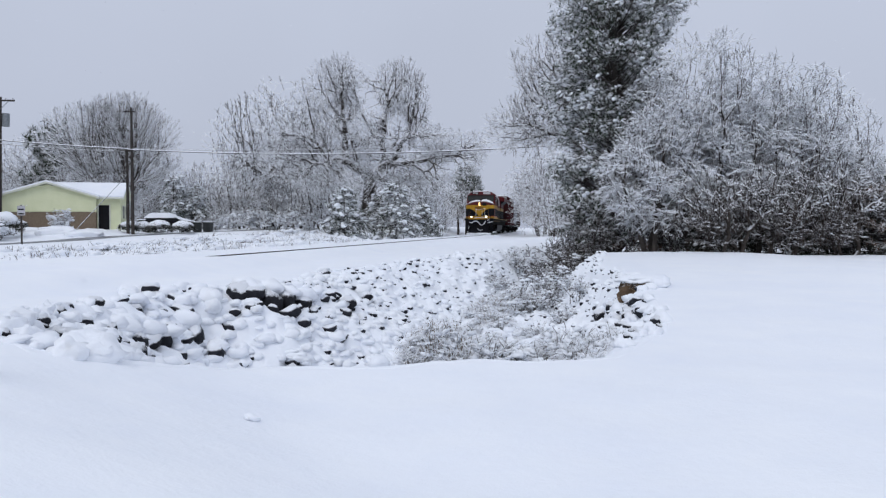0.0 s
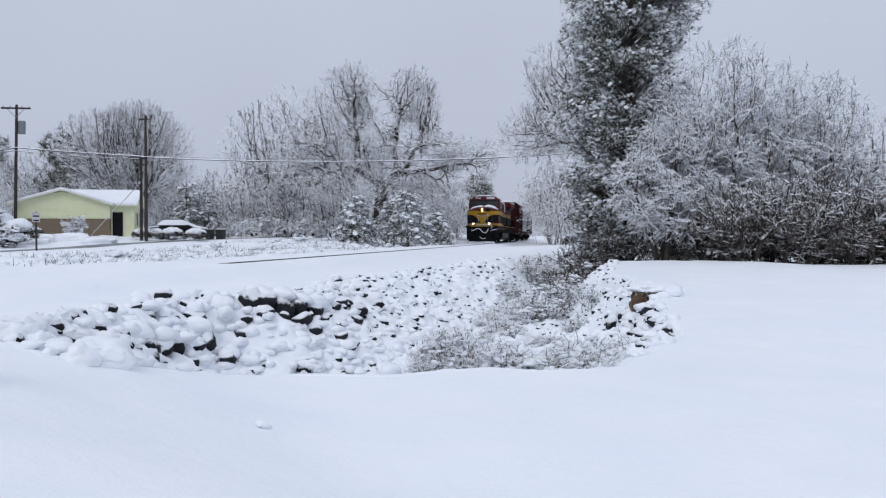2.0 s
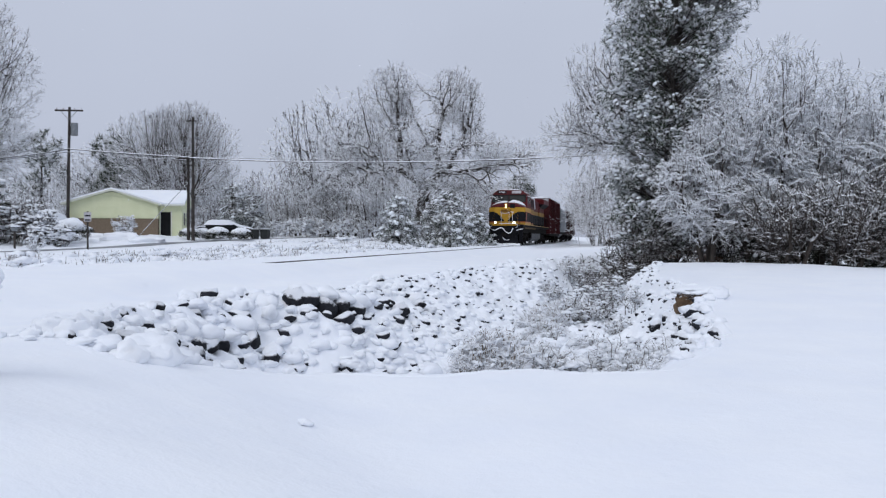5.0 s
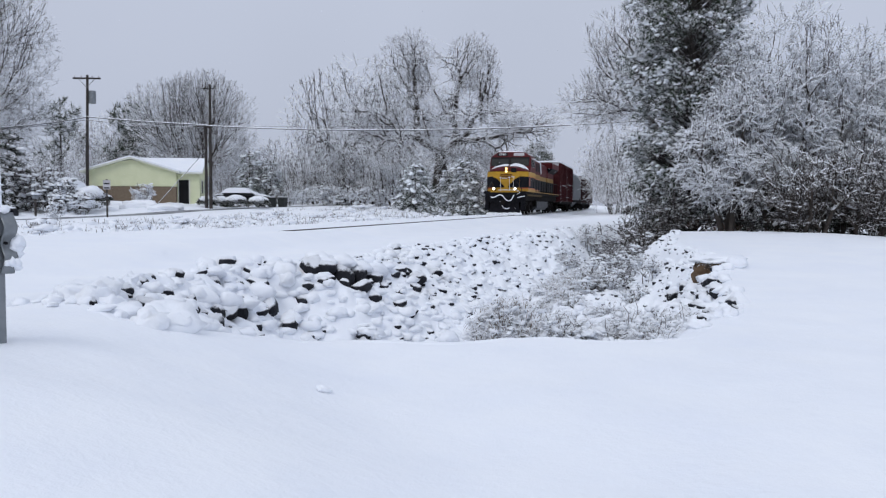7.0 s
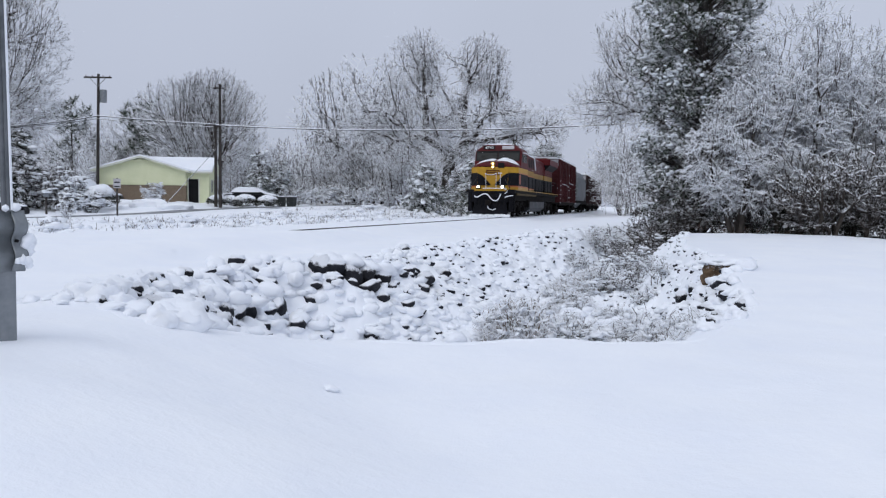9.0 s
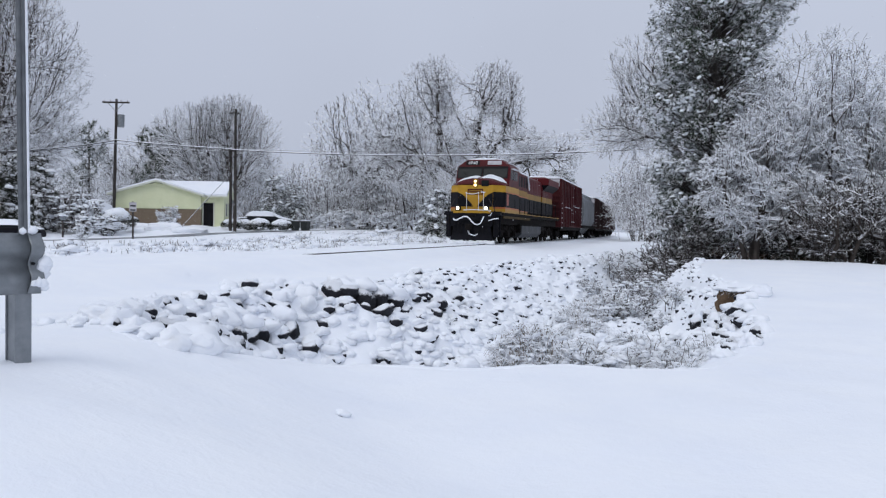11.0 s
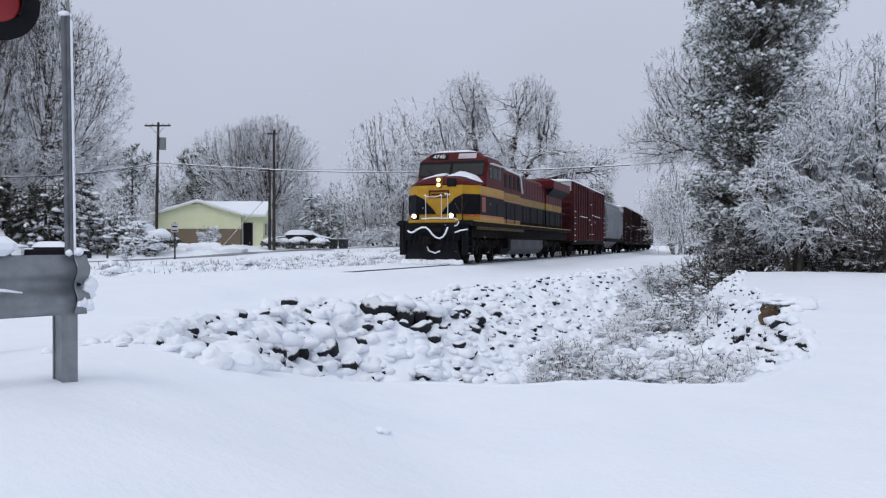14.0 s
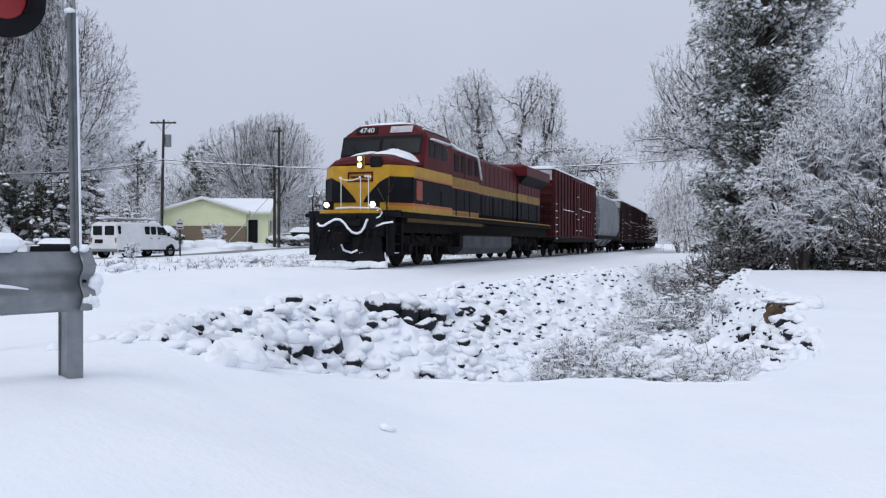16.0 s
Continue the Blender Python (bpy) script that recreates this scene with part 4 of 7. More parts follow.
def snow_pad(seed, r=0.2):
    bm = bmesh.new()
    bmesh.ops.create_icosphere(bm, subdivisions=1, radius=r)
    rng = random.Random(seed)
    o = rng.uniform(0, 50)
    for p in bm.verts:
        k = 1 + 0.45 * noise.noise((p.co.x * 4 / r * 0.25 + o, p.co.y * 4 / r * 0.25, p.co.z * 4 / r * 0.25))
        p.co = Vector((p.co.x * k * 1.1, p.co.y * k * 0.85, p.co.z * k * (0.5 if p.co.z > 0 else 0.22)))
    v = [tuple(p.co) for p in bm.verts]
    f = [tuple(q.index for q in t.verts) for t in bm.faces]
    bm.free()
    return v, f


def conifer(name, label, seed, height, radius, at, whorls=26, droop=0.25, clump=0.32, bare=0.12, snowiness=0.6, group="snowy evergreens", shape=0.9, gap=0.15, leaf=None, density=3, pad=0.0, needles_each=18, puff=False, wild=0.0):
    """Limbs in whorls set with needle sprays and snow pads."""
    rng = random.Random(seed)
    tree = thing(name, label, "tree", group, at=at)
    segs = [(Vector((0, 0, -0.3)), Vector((0, 0, height * 0.5)), radius * 0.055, radius * 0.035, 0), (Vector((0, 0, height * 0.5)), Vector((0, 0, height)), radius * 0.035, 0.02, 0)]
    needles, pads = [], []
    for w in range(whorls):
        f = bare + (1 - bare) * (w + rng.random() * 0.8) / whorls
        z = f * height
        for _ in range(rng.randint(4, 6)):
            if rng.random() < gap:
                continue
            az = rng.uniform(0, math.tau)
            ln = radius * (1 - f) ** shape * rng.uniform(0.55, 1.15) + 0.25
            d = Vector((math.cos(az), math.sin(az), 0.25 - droop * rng.uniform(0.4, 1.4) + wild * rng.uniform(-1, 1)))
            p = Vector((0, 0, z + wild * rng.uniform(-1, 1)))
            ln *= 1 - wild * rng.random()
            n = max(2, int(ln / 0.34))
            for i in range(n):
                q = p + d.normalized() * (ln / n)
                d.z -= droop * 0.12
                segs.append((p, q, 0.035 * (1 - i / n) + 0.012, 0.03 * (1 - (i + 1) / n) + 0.01, 1))
                p = q
                if i >= n * 0.2:
                    for _k in range(density):
                        a2 = az + rng.gauss(0, 0.9)
                        m = Matrix.Translation(p + Vector((rng.gauss(0, 0.13), rng.gauss(0, 0.13), rng.gauss(0, 0.07)))) @ Euler((rng.gauss(0, 0.3), rng.gauss(0.15, 0.35), a2)).to_matrix().to_4x4() @ Matrix.Diagonal((*(3 * [rng.uniform(0.7, 1.35)]), 1))
                        needles.append(np.array(m))
                    for _k in range((rng.random() < snowiness) + (rng.random() < snowiness * 0.6)):
                        m = Matrix.Translation(p + Vector((rng.gauss(0, 0.14), rng.gauss(0, 0.14), 0.07 + rng.uniform(0, 0.07)))) @ Euler((rng.gauss(0, 0.2), rng.gauss(0.2, 0.2), az)).to_matrix().to_4x4() @ Matrix.Diagonal((*[k * rng.uniform(0.7, 1.2) for k in [rng.choice((0.45, 0.6, 0.8, 1.0, 1.5))] * 3], 1))
                        pads.append(np.array(m))
    part("trunk", segs_mesh("trunk", segs, 5, BARK, 0.012), tree)
    bv, bf = needle_clump(seed, needles_each, clump, puff)
    v, f = stamp(bv, bf, needles)
    tagged(part("crown", array_mesh("crown", v, f, [leaf or NEEDLE]), tree), kind="stuff")
    if pads:
        pv, pf = snow_pad(seed, pad or clump * 0.7)
        v, f = stamp(pv, pf, pads)
        tagged(part("snow_load", array_mesh("snow_load", v, f, [SNOW_LUMPY], None, True), tree, "snow lying on the boughs"), kind="stuff")
    return tree


def crown_points(rng, blobs, tips, clump=0.0, gaps=-0.1):
    """Places of the outer twigs: in the shells of overlapping ellipsoids (centre, half sizes, share)."""
    total = sum(b[6] for b in blobs)
    out = []
    for cx, cy, cz, rx, ry, rz, share in blobs:
        n = int(tips * share / total)
        d = rng.normal(size=(n, 3))
        d /= np.linalg.norm(d, axis=1, keepdims=True)
        d *= (rng.random(n) ** 0.42)[:, None]
        d *= 1 + 0.16 * np.sin(3.1 * d[:, :1] + cx) * np.cos(2.7 * d[:, 2:] + cz)
        out.append(d * (rx, ry, rz) + (cx, cy, cz))
    pts = np.concatenate(out)
    pts = pts[pts[:, 2] > 0.25]
    if clump:
        pts = pts[[noise.noise((p[0] * clump + blobs[-1][6], p[1] * clump, p[2] * clump * 1.5)) > gaps for p in pts]]
    return pts


def ramify(seed, blobs, tips, radius, bole=0.25, wander=0.10, power=0.47, stems=1, foot=0.0, clump=0.0, gaps=-0.1, reach=0.34):
    """A tree that forks again and again towards its outer twigs: segments (p0, p1, r0, r1, level) and the twigs' roots (place, direction)."""
    rng = np.random.default_rng(seed)
    pts = crown_points(rng, blobs, tips, clump, gaps)
    segs, ends, marks = [], [], []
    unit = radius / (len(pts) / stems) ** power
    zlow = float(np.percentile(pts[:, 2], 8))

    def go(p, d, idx):
        todo = [(p, d, idx)]
        while todo:
            p, d, idx = todo.pop()
            n = len(idx)
            r0 = unit * n ** power
            level = 1 if n > 45 else (2 if n > 4 else 3)
            c = pts[idx].mean(0)
            to = c - p
            dist = np.linalg.norm(to) + 1e-6
            if n == 1:
                segs.append((p, c, r0, unit * 0.7, 3))
                ends.append((c, to / dist))
                continue
            f = reach + 0.22 * rng.random() + (0.12 if n < 12 else 0.0)
            aim = to / dist
            q1 = p + (d * 0.22 + aim * 0.78) * dist * f * 0.5 + rng.normal(size=3) * wander * dist * f * 0.5
            q = p + aim * dist * f + rng.normal(size=3) * wander * dist * f * 0.7
            segs.append((p, q1, r0, r0 * 0.95, level))
            segs.append((q1, q, r0 * 0.95, r0 * 0.9, level))
            nd = q - q1
            nd /= np.linalg.norm(nd) + 1e-6
            rel = pts[idx] - q
            rel = rel / (np.linalg.norm(rel, axis=1, keepdims=True) + 0.2)
            rel = rel - rel.mean(0)
            _, _, vt = np.linalg.svd(rel if n < 400 else rel[rng.choice(n, 400, replace=False)], full_matrices=False)
            axis = vt[0] + 0.45 * rng.normal(size=3) * (n > 6)
            order = np.argsort(rel @ axis)
            cut = max(1, min(n - 1, int(round(n * rng.uniform(0.30, 0.70)))))
            todo.append((q, nd, idx[order[:cut]]))
            todo.append((q, nd, idx[order[cut:]]))

    centre = pts.mean(0)
    if stems == 1:
        base, top = np.array((0, 0, -0.3)), np.array((centre[0] * 0.12, centre[1] * 0.12, max(0.3, bole * zlow * 3)))
        r = radius * 1.15
        mid = (base + top) / 2 + rng.normal(size=3) * 0.05
        segs.extend([(base, mid, r * 1.1, r, 1), (mid, top, r, radius, 1)])
        go(top, np.array((0, 0, 1.0)), np.arange(len(pts)))
    else:
        az = np.arctan2(pts[:, 1] - centre[1], pts[:, 0] - centre[0]) + rng.uniform(0, 6)
        group = ((az % math.tau) / math.tau * stems).astype(int) % stems
        for s in range(stems):
            idx = np.nonzero(group == s)[0]
            if len(idx) > 3:
                c = pts[idx].mean(0)
                o = np.array((c[0], c[1], 0)) * foot
                o[2] = -0.3
                marks.append(len(segs))
                go(o, np.array((0.15 * c[0], 0.15 * c[1], 1.0)), idx)
    return segs, ends, marks or [0]


def spray(rng, ends, each, length, rise, droop, r, bend=True, spread=0.45):
    """Fine twigs at the ends of the branches."""
    out = []
    for p, d in ends:
        for _ in range(each):
            e = d * 0.9 + rng.normal(size=3) * spread
            e[2] += rise
            e /= np.linalg.norm(e)
            ln = length * rng.uniform(0.5, 1.3)
            if not bend:
                out.append((p - e * ln * 0.1, p + e * ln * 0.8, r, r * 0.7, 4))
                continue
            q = p + e * ln * 0.5
            e2 = e + rng.normal(size=3) * 0.25
            e2[2] -= droop
            e2 /= np.linalg.norm(e2)
            out.append((p - e * ln * 0.15, q, r, r, 4))
            out.append((q, q + e2 * ln * 0.5, r, r * 0.7, 4))
    return out


def bare_tree(name, label, at, seed, blobs, tips, radius, twig=None, bough=None, min_r=0.014, each=3, length=0.6, rise=0.15, droop=0.1, laden=0.0, bend=True, spread=0.45, group="snowy bare trees", **how):
    rng = np.random.default_rng(seed + 900)
    segs, ends, marks = ramify(seed, blobs, tips, radius, **how)
    twigs = spray(rng, ends, each, length, rise, droop, min_r, bend, spread)
    tree = thing(name, label, "tree", group, at=at)
    for a, b in zip(marks, marks[1:] + [len(segs)]):
        part("trunk", segs_mesh("trunk", [s for s in segs[a:b] if s[4] == 1], 6, BARK, 0.02), tree)
    tagged(part("branch_work", segs_mesh("branch_work", [s for s in segs if s[4] == 2], 4, bough or TWIG, min_r * 1.3), tree), kind="stuff")
    tagged(part("crown", segs_mesh("crown", [s for s in segs if s[4] > 2] + twigs, 3, twig or TWIG_SNOWY, min_r, roof=True), tree), kind="stuff")
    if laden:
        load = []
        for a, b, ra, rb, lv in segs + twigs:
            d = (b - a) / (np.linalg.norm(b - a) + 1e-6)
            if abs(d[2]) < 0.8 and rng.random() < (0, 0.9, 0.85, laden, laden * 0.6)[lv]:
                w = max(ra, min_r) * rng.uniform(0.8, 1.05) + 0.006
                up = np.array((0, 0, max(ra, min_r) * 0.7 + 0.010))
                load.append((a + up, b + up, w, max(rb, min_r) * 0.85 + 0.006, lv))
        tagged(part("snow_load", segs_mesh("snow_load", load, 3, SNOW_LUMPY, min_r, roof=True), tree, "snow lying along the boughs"), kind="stuff")
    return tree


def tufted_pine(name, label, at, seed, blobs, tips, height, radius, tuft=0.34, pads=0.55, pad=0.16, needles_each=20, leaf=None, clump=0.9, gaps=-0.12, group="snowy evergreens"):
    """A loose-crowned pine: limbs off a tall trunk that end in dark needle tufts with snow on them."""
    rng = np.random.default_rng(seed)
    pts = crown_points(rng, blobs, tips, clump, gaps)
    segs = [(np.array((0, 0, -0.3)), np.array((0.1, 0, height * 0.5)), radius, radius * 0.7, 1), (np.array((0.1, 0, height * 0.5)), np.array((0.0, 0, height)), radius * 0.7, 0.03, 1)]
    needles, caps = [], []
    order = np.argsort(pts[:, 2])
    for chunk in np.array_split(order, max(6, len(pts) // 14)):
        zc = pts[chunk][:, 2].mean()
        az = np.arctan2(pts[chunk][:, 1], pts[chunk][:, 0])
        for s in range(5):
            idx = chunk[((az % math.tau) / math.tau * 5).astype(int) % 5 == s]
            if not len(idx):
                continue
            c = pts[idx].mean(0)
            root = np.array((0, 0, max(0.2, min(height * 0.96, zc - 0.75 * math.hypot(c[0], c[1])))))
            hub = root + (c - root) * 0.62 + rng.normal(size=3) * 0.08
            segs.append((root, hub, 0.035, 0.018, 1))
            for i in idx:
                segs.append((hub, pts[i], 0.010, 0.006, 2))
    for p in pts:
        out = Vector((p[0], p[1], 0.55)).normalized()
        turn = math.atan2(out.y, out.x)
        for _ in range(2):
            m = Matrix.Translation(Vector(p) + Vector(rng.normal(size=3) * 0.10)) @ Euler((rng.normal() * 0.3, rng.normal() * 0.35 - 0.3, turn + rng.normal() * 0.8)).to_matrix().to_4x4() @ Matrix.Diagonal((*(3 * [rng.uniform(0.7, 1.3)]), 1))
            needles.append(np.array(m))
        over = noise.noise((p[0] * clump + blobs[-1][6], p[1] * clump, (p[2] + 0.42) * clump * 1.5))
        if rng.random() < pads * (1.0 if over < gaps + 0.05 else 0.55):
            for _ in range(3):
                k = rng.choice((0.3, 0.42, 0.6, 0.85))
                o = Vector((rng.normal() * 0.13, rng.normal() * 0.13, 0.10 + 0.05 * rng.normal()))
                caps.append(np.array(Matrix.Translation(Vector(p) + o) @ Euler((rng.normal() * 0.3, rng.normal() * 0.3 + 0.15, turn)).to_matrix().to_4x4() @ Matrix.Diagonal((k * 1.2, k, k * rng.uniform(0.7, 1.3), 1))))
    tree = thing(name, label, "tree", group, at=at)
    part("trunk", segs_mesh("trunk", segs, 5, BARK, 0.006), tree)
    bv, bf = needle_clump(seed, needles_each, tuft, True)
    v, f = stamp(bv, bf, needles)
    tagged(part("crown", array_mesh("crown", v, f, [leaf or NEEDLE]), tree), kind="stuff")
    pv, pf = snow_pad(seed, pad)
    v, f = stamp(pv, pf, caps)
    tagged(part("snow_load", array_mesh("snow_load", v, f, [SNOW_LUMPY], None, True), tree, "snow lying on the boughs"), kind="stuff")
    return tree


def shrub(name, label, seed, height, width, at, stems=14, twig=None, density=1.0, min_r=0.012, pads=0, group="snowy shrubs", pad=0.16):
    segs = grow(seed, height, width, 0.03, bole=0.1, leaders=2, splay=0.7, droop=0.6, density=density, levels=3, stems=stems, foot=width * 0.3)
    bush = thing(name, label, "shrub", group, at=at)
    tagged(part("crown", segs_mesh("crown", segs, 3, twig or TWIG, min_r, roof=True), bush), kind="stuff")
    if pads:
        rng = random.Random(seed + 7)
        tips = [s for s in segs if s[4] >= 1]
        fr = []
        for s in rng.sample(tips, min(pads, len(tips))):
            fr.append(np.array(Matrix.Translation(s[1] + Vector((0, 0, 0.03))) @ Euler((0, 0, rng.uniform(0, 6.3))).to_matrix().to_4x4() @ Matrix.Diagonal((rng.uniform(0.4, 1.3), rng.uniform(0.4, 1.1), rng.uniform(0.4, 1.0), 1))))
        pv, pf = snow_pad(seed, pad)
        v, f = stamp(pv, pf, fr)
        tagged(part("snow_load", array_mesh("snow_load", v, f, [SNOW_LUMPY], None, True), bush, "snow caught in the twigs"), kind="stuff")
    return bush


def stand(x, y, turn=0.0, scale=1.0, dz=0.0):
    return pose(x, y, ground_height(x, y) + dz, 0, 0, turn) @ Matrix.Diagonal((scale, scale, scale, 1))


def put_copy(ob, x, y, turn, scale):
    c = copy_thing(ob, pose(x, y, ground_height(x, y), 0, 0, turn))
    c.scale = (scale, scale, scale)
    return c


# the great oak across the track
OAK = ((-2.7, 0, 12.1, 3.0, 3.0, 3.2, 1.0), (2.9, 0, 11.8, 2.6, 2.8, 3.2, 0.85), (0.2, 0, 7.6, 7.2, 6.0, 3.6, 2.2), (-6.2, 0, 7.0, 3.2, 3.0, 3.2, 0.7), (7.0, 0, 6.9, 3.8, 3.0, 2.4, 0.75), (-2.0, -2, 4.4, 5.2, 3.0, 1.8, 0.5), (4.0, -1, 4.0, 3.8, 3.0, 1.5, 0.35))
bare_tree("oak_tree", "large bare oak with spreading snow-lined branches", stand(-6.4, 70), 11, OAK, 10500, 0.60, min_r=0.011, each=5, length=0.42, rise=0.05, bend=False, spread=0.6, bough=TWIG_DARK, bole=0.22, wander=0.05, power=0.445, clump=0.42, gaps=-0.2, reach=0.24)
# woods behind and beside
# Haze is partly put into the paler, snowier twigs of far_a and far_b.
WT = "bare woodland tree white with snow and painted-in haze"
FAN = ((0, 0, 9.2, 7.4, 6.6, 4.8, 1.6), (0, 0, 6.0, 6.6, 6.0, 3.6, 0.7), (0, 0, 11.2, 4.6, 4.4, 2.9, 0.6))
far_a = bare_tree("woodland_tree", "fan-shaped bare tree white with snow behind the house", stand(-34.6, 86), 21, FAN, 5200, 0.32, min_r=0.012, each=4, length=0.6, rise=0.12, bend=False, spread=0.42, bough=TWIG, wander=0.03, power=0.44, stems=3, foot=0.04, reach=0.16)
ROUND = ((0, 0, 7.0, 4.4, 4.4, 4.2, 1.4), (0.6, 0, 4.4, 4.0, 4.0, 2.8, 0.7))
far_b = bare_tree("woodland_tree", WT, stand(-22, 96, 40), 22, ROUND, 1600, 0.22, min_r=0.018, each=4, length=0.45, rise=0.05, bend=False, spread=0.55, bough=TWIG_DARK, wander=0.05, clump=0.5, gaps=-0.25, reach=0.22)
LOW = ((0, 0, 4.2, 3.8, 3.8, 3.4, 1.0), (1.4, 0.6, 2.4, 3.4, 3.2, 2.2, 0.5))
far_c = bare_tree("woodland_tree", "multi-stemmed bare tree frosted with snow", stand(-15, 82, 10), 23, LOW, 640, 0.10, twig=TWIG, min_r=0.020, each=3, length=0.6, rise=0.0, bend=False, stems=4, foot=0.25, clump=0.5, gaps=-0.2)
far_d = bare_tree("woodland_tree", "distant bare tree pale with snow", stand(-5, 118), 24, ROUND, 330, 0.2, twig=TWIG, min_r=0.034, each=3, length=0.9, rise=0.0, bend=False)
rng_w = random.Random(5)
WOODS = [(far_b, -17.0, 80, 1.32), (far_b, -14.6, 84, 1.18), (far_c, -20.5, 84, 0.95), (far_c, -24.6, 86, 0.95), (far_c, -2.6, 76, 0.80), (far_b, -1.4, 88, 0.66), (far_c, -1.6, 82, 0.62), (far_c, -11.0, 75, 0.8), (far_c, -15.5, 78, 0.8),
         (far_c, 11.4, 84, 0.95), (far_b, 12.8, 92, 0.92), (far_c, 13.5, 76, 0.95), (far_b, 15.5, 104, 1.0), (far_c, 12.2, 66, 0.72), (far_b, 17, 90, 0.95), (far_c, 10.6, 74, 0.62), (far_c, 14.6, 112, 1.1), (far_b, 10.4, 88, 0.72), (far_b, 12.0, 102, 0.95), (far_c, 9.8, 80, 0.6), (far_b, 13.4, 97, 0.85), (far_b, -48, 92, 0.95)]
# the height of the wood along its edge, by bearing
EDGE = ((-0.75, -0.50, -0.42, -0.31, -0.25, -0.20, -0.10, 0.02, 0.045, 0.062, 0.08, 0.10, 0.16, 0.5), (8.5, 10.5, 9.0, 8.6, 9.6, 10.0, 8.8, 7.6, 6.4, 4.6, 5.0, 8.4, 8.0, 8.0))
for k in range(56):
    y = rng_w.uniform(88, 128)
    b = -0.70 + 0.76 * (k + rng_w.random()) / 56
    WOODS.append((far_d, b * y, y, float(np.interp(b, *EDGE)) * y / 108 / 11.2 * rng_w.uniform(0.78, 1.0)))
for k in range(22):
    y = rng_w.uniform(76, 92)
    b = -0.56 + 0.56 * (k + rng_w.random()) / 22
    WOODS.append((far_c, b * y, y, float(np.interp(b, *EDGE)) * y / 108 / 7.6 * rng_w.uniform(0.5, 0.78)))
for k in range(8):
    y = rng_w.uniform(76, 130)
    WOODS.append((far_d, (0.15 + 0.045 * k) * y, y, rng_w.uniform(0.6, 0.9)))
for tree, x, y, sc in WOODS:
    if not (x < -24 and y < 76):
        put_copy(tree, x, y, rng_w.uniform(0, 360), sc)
# big trees by the road
TALL = ((0, 0, 13.5, 8.6, 8.0, 9.5, 2.0), (0.5, 0, 7.5, 8.2, 7.5, 4.5, 1.0), (-1, 0, 19.5, 4.5, 4.5, 4.0, 0.5))
road_tree = bare_tree("roadside_tree", "tall bare roadside tree with fanning snowy branches", stand(-45.2, 60), 31, TALL, 13000, 0.42, twig=TWIG, min_r=0.013, each=4, length=0.65, rise=0.10, bend=False, spread=0.42, bough=TWIG_DARK, wander=0.035, power=0.43, stems=3, foot=0.05, reach=0.18)
put_copy(far_b, -58, 64, 130, 1.6)
# near wood on the bank: pine and bare trees
PINE = ((0.1, 0, 10.4, 2.7, 2.5, 3.2, 1.25), (1.4, 0, 10.6, 1.5, 1.5, 1.2, 0.3), (-0.5, 0, 7.4, 2.6, 2.3, 2.6, 0.9), (0.0, 0, 4.6, 2.5, 2.2, 2.2, 0.6), (-1.9, -0.4, 6.2, 1.1, 1.1, 0.9, 0.22), (-1.6, -0.3, 3.4, 1.3, 1.1, 0.9, 0.2), (0.2, 0, 13.0, 1.7, 1.7, 1.5, 0.3), (-0.6, -0.2, 1.8, 2.2, 1.8, 1.6, 0.5))
tufted_pine("pine_tree", "tall dark pine laden with clumps of snow", stand(6.8, 31.5), 41, PINE, 6800, 14.2, 0.20, tuft=0.20, pads=0.9, pad=0.125, needles_each=14, clump=0.7, gaps=-0.06)
BT = "bare tree on the bank heaped with snow"
for sd, x, y, crown, tips, label in (
        (51, 9.3, 29.6, ((0, 0, 5.0, 2.3, 2.0, 3.2, 1.0), (0.3, 0, 2.9, 2.3, 2.0, 1.8, 0.5)), 3600, BT),
        (52, 11.5, 30.2, ((0, 0, 4.6, 2.2, 2.0, 2.9, 1.0), (0, 0, 2.6, 2.2, 2.0, 1.6, 0.4)), 3300, BT),
        (53, 13.3, 30.4, ((0, 0, 4.5, 2.0, 1.9, 2.7, 1.0), (0.3, 0, 2.5, 2.2, 1.8, 1.5, 0.4)), 3100, BT),
        (54, 15.4, 31.5, ((0, 0, 3.7, 1.7, 1.6, 2.5, 1.0),), 2200, BT),
        (55, 17.4, 32.0, ((0, 0, 2.5, 2.0, 1.8, 2.0, 1.0),), 2000, BT),
        (56, 7.4, 28.9, ((0, 0, 2.5, 1.8, 1.6, 2.0, 1.0), (0.3, 0, 4.2, 1.4, 1.3, 1.4, 0.4)), 2600, "young bare tree heaped with snow before the pine")):
    bare_tree("bank_tree", label, stand(x, y), sd, crown, tips, 0.10, twig=TWIG_SNOWY if sd < 54 else TWIG, bough=TWIG, min_r=0.0068, each=4, length=0.34, rise=0.0, droop=0.3, laden=0.7 if sd < 54 else 0.45, stems=3, foot=0.22, wander=0.07, clump=0.75, gaps=-0.16)
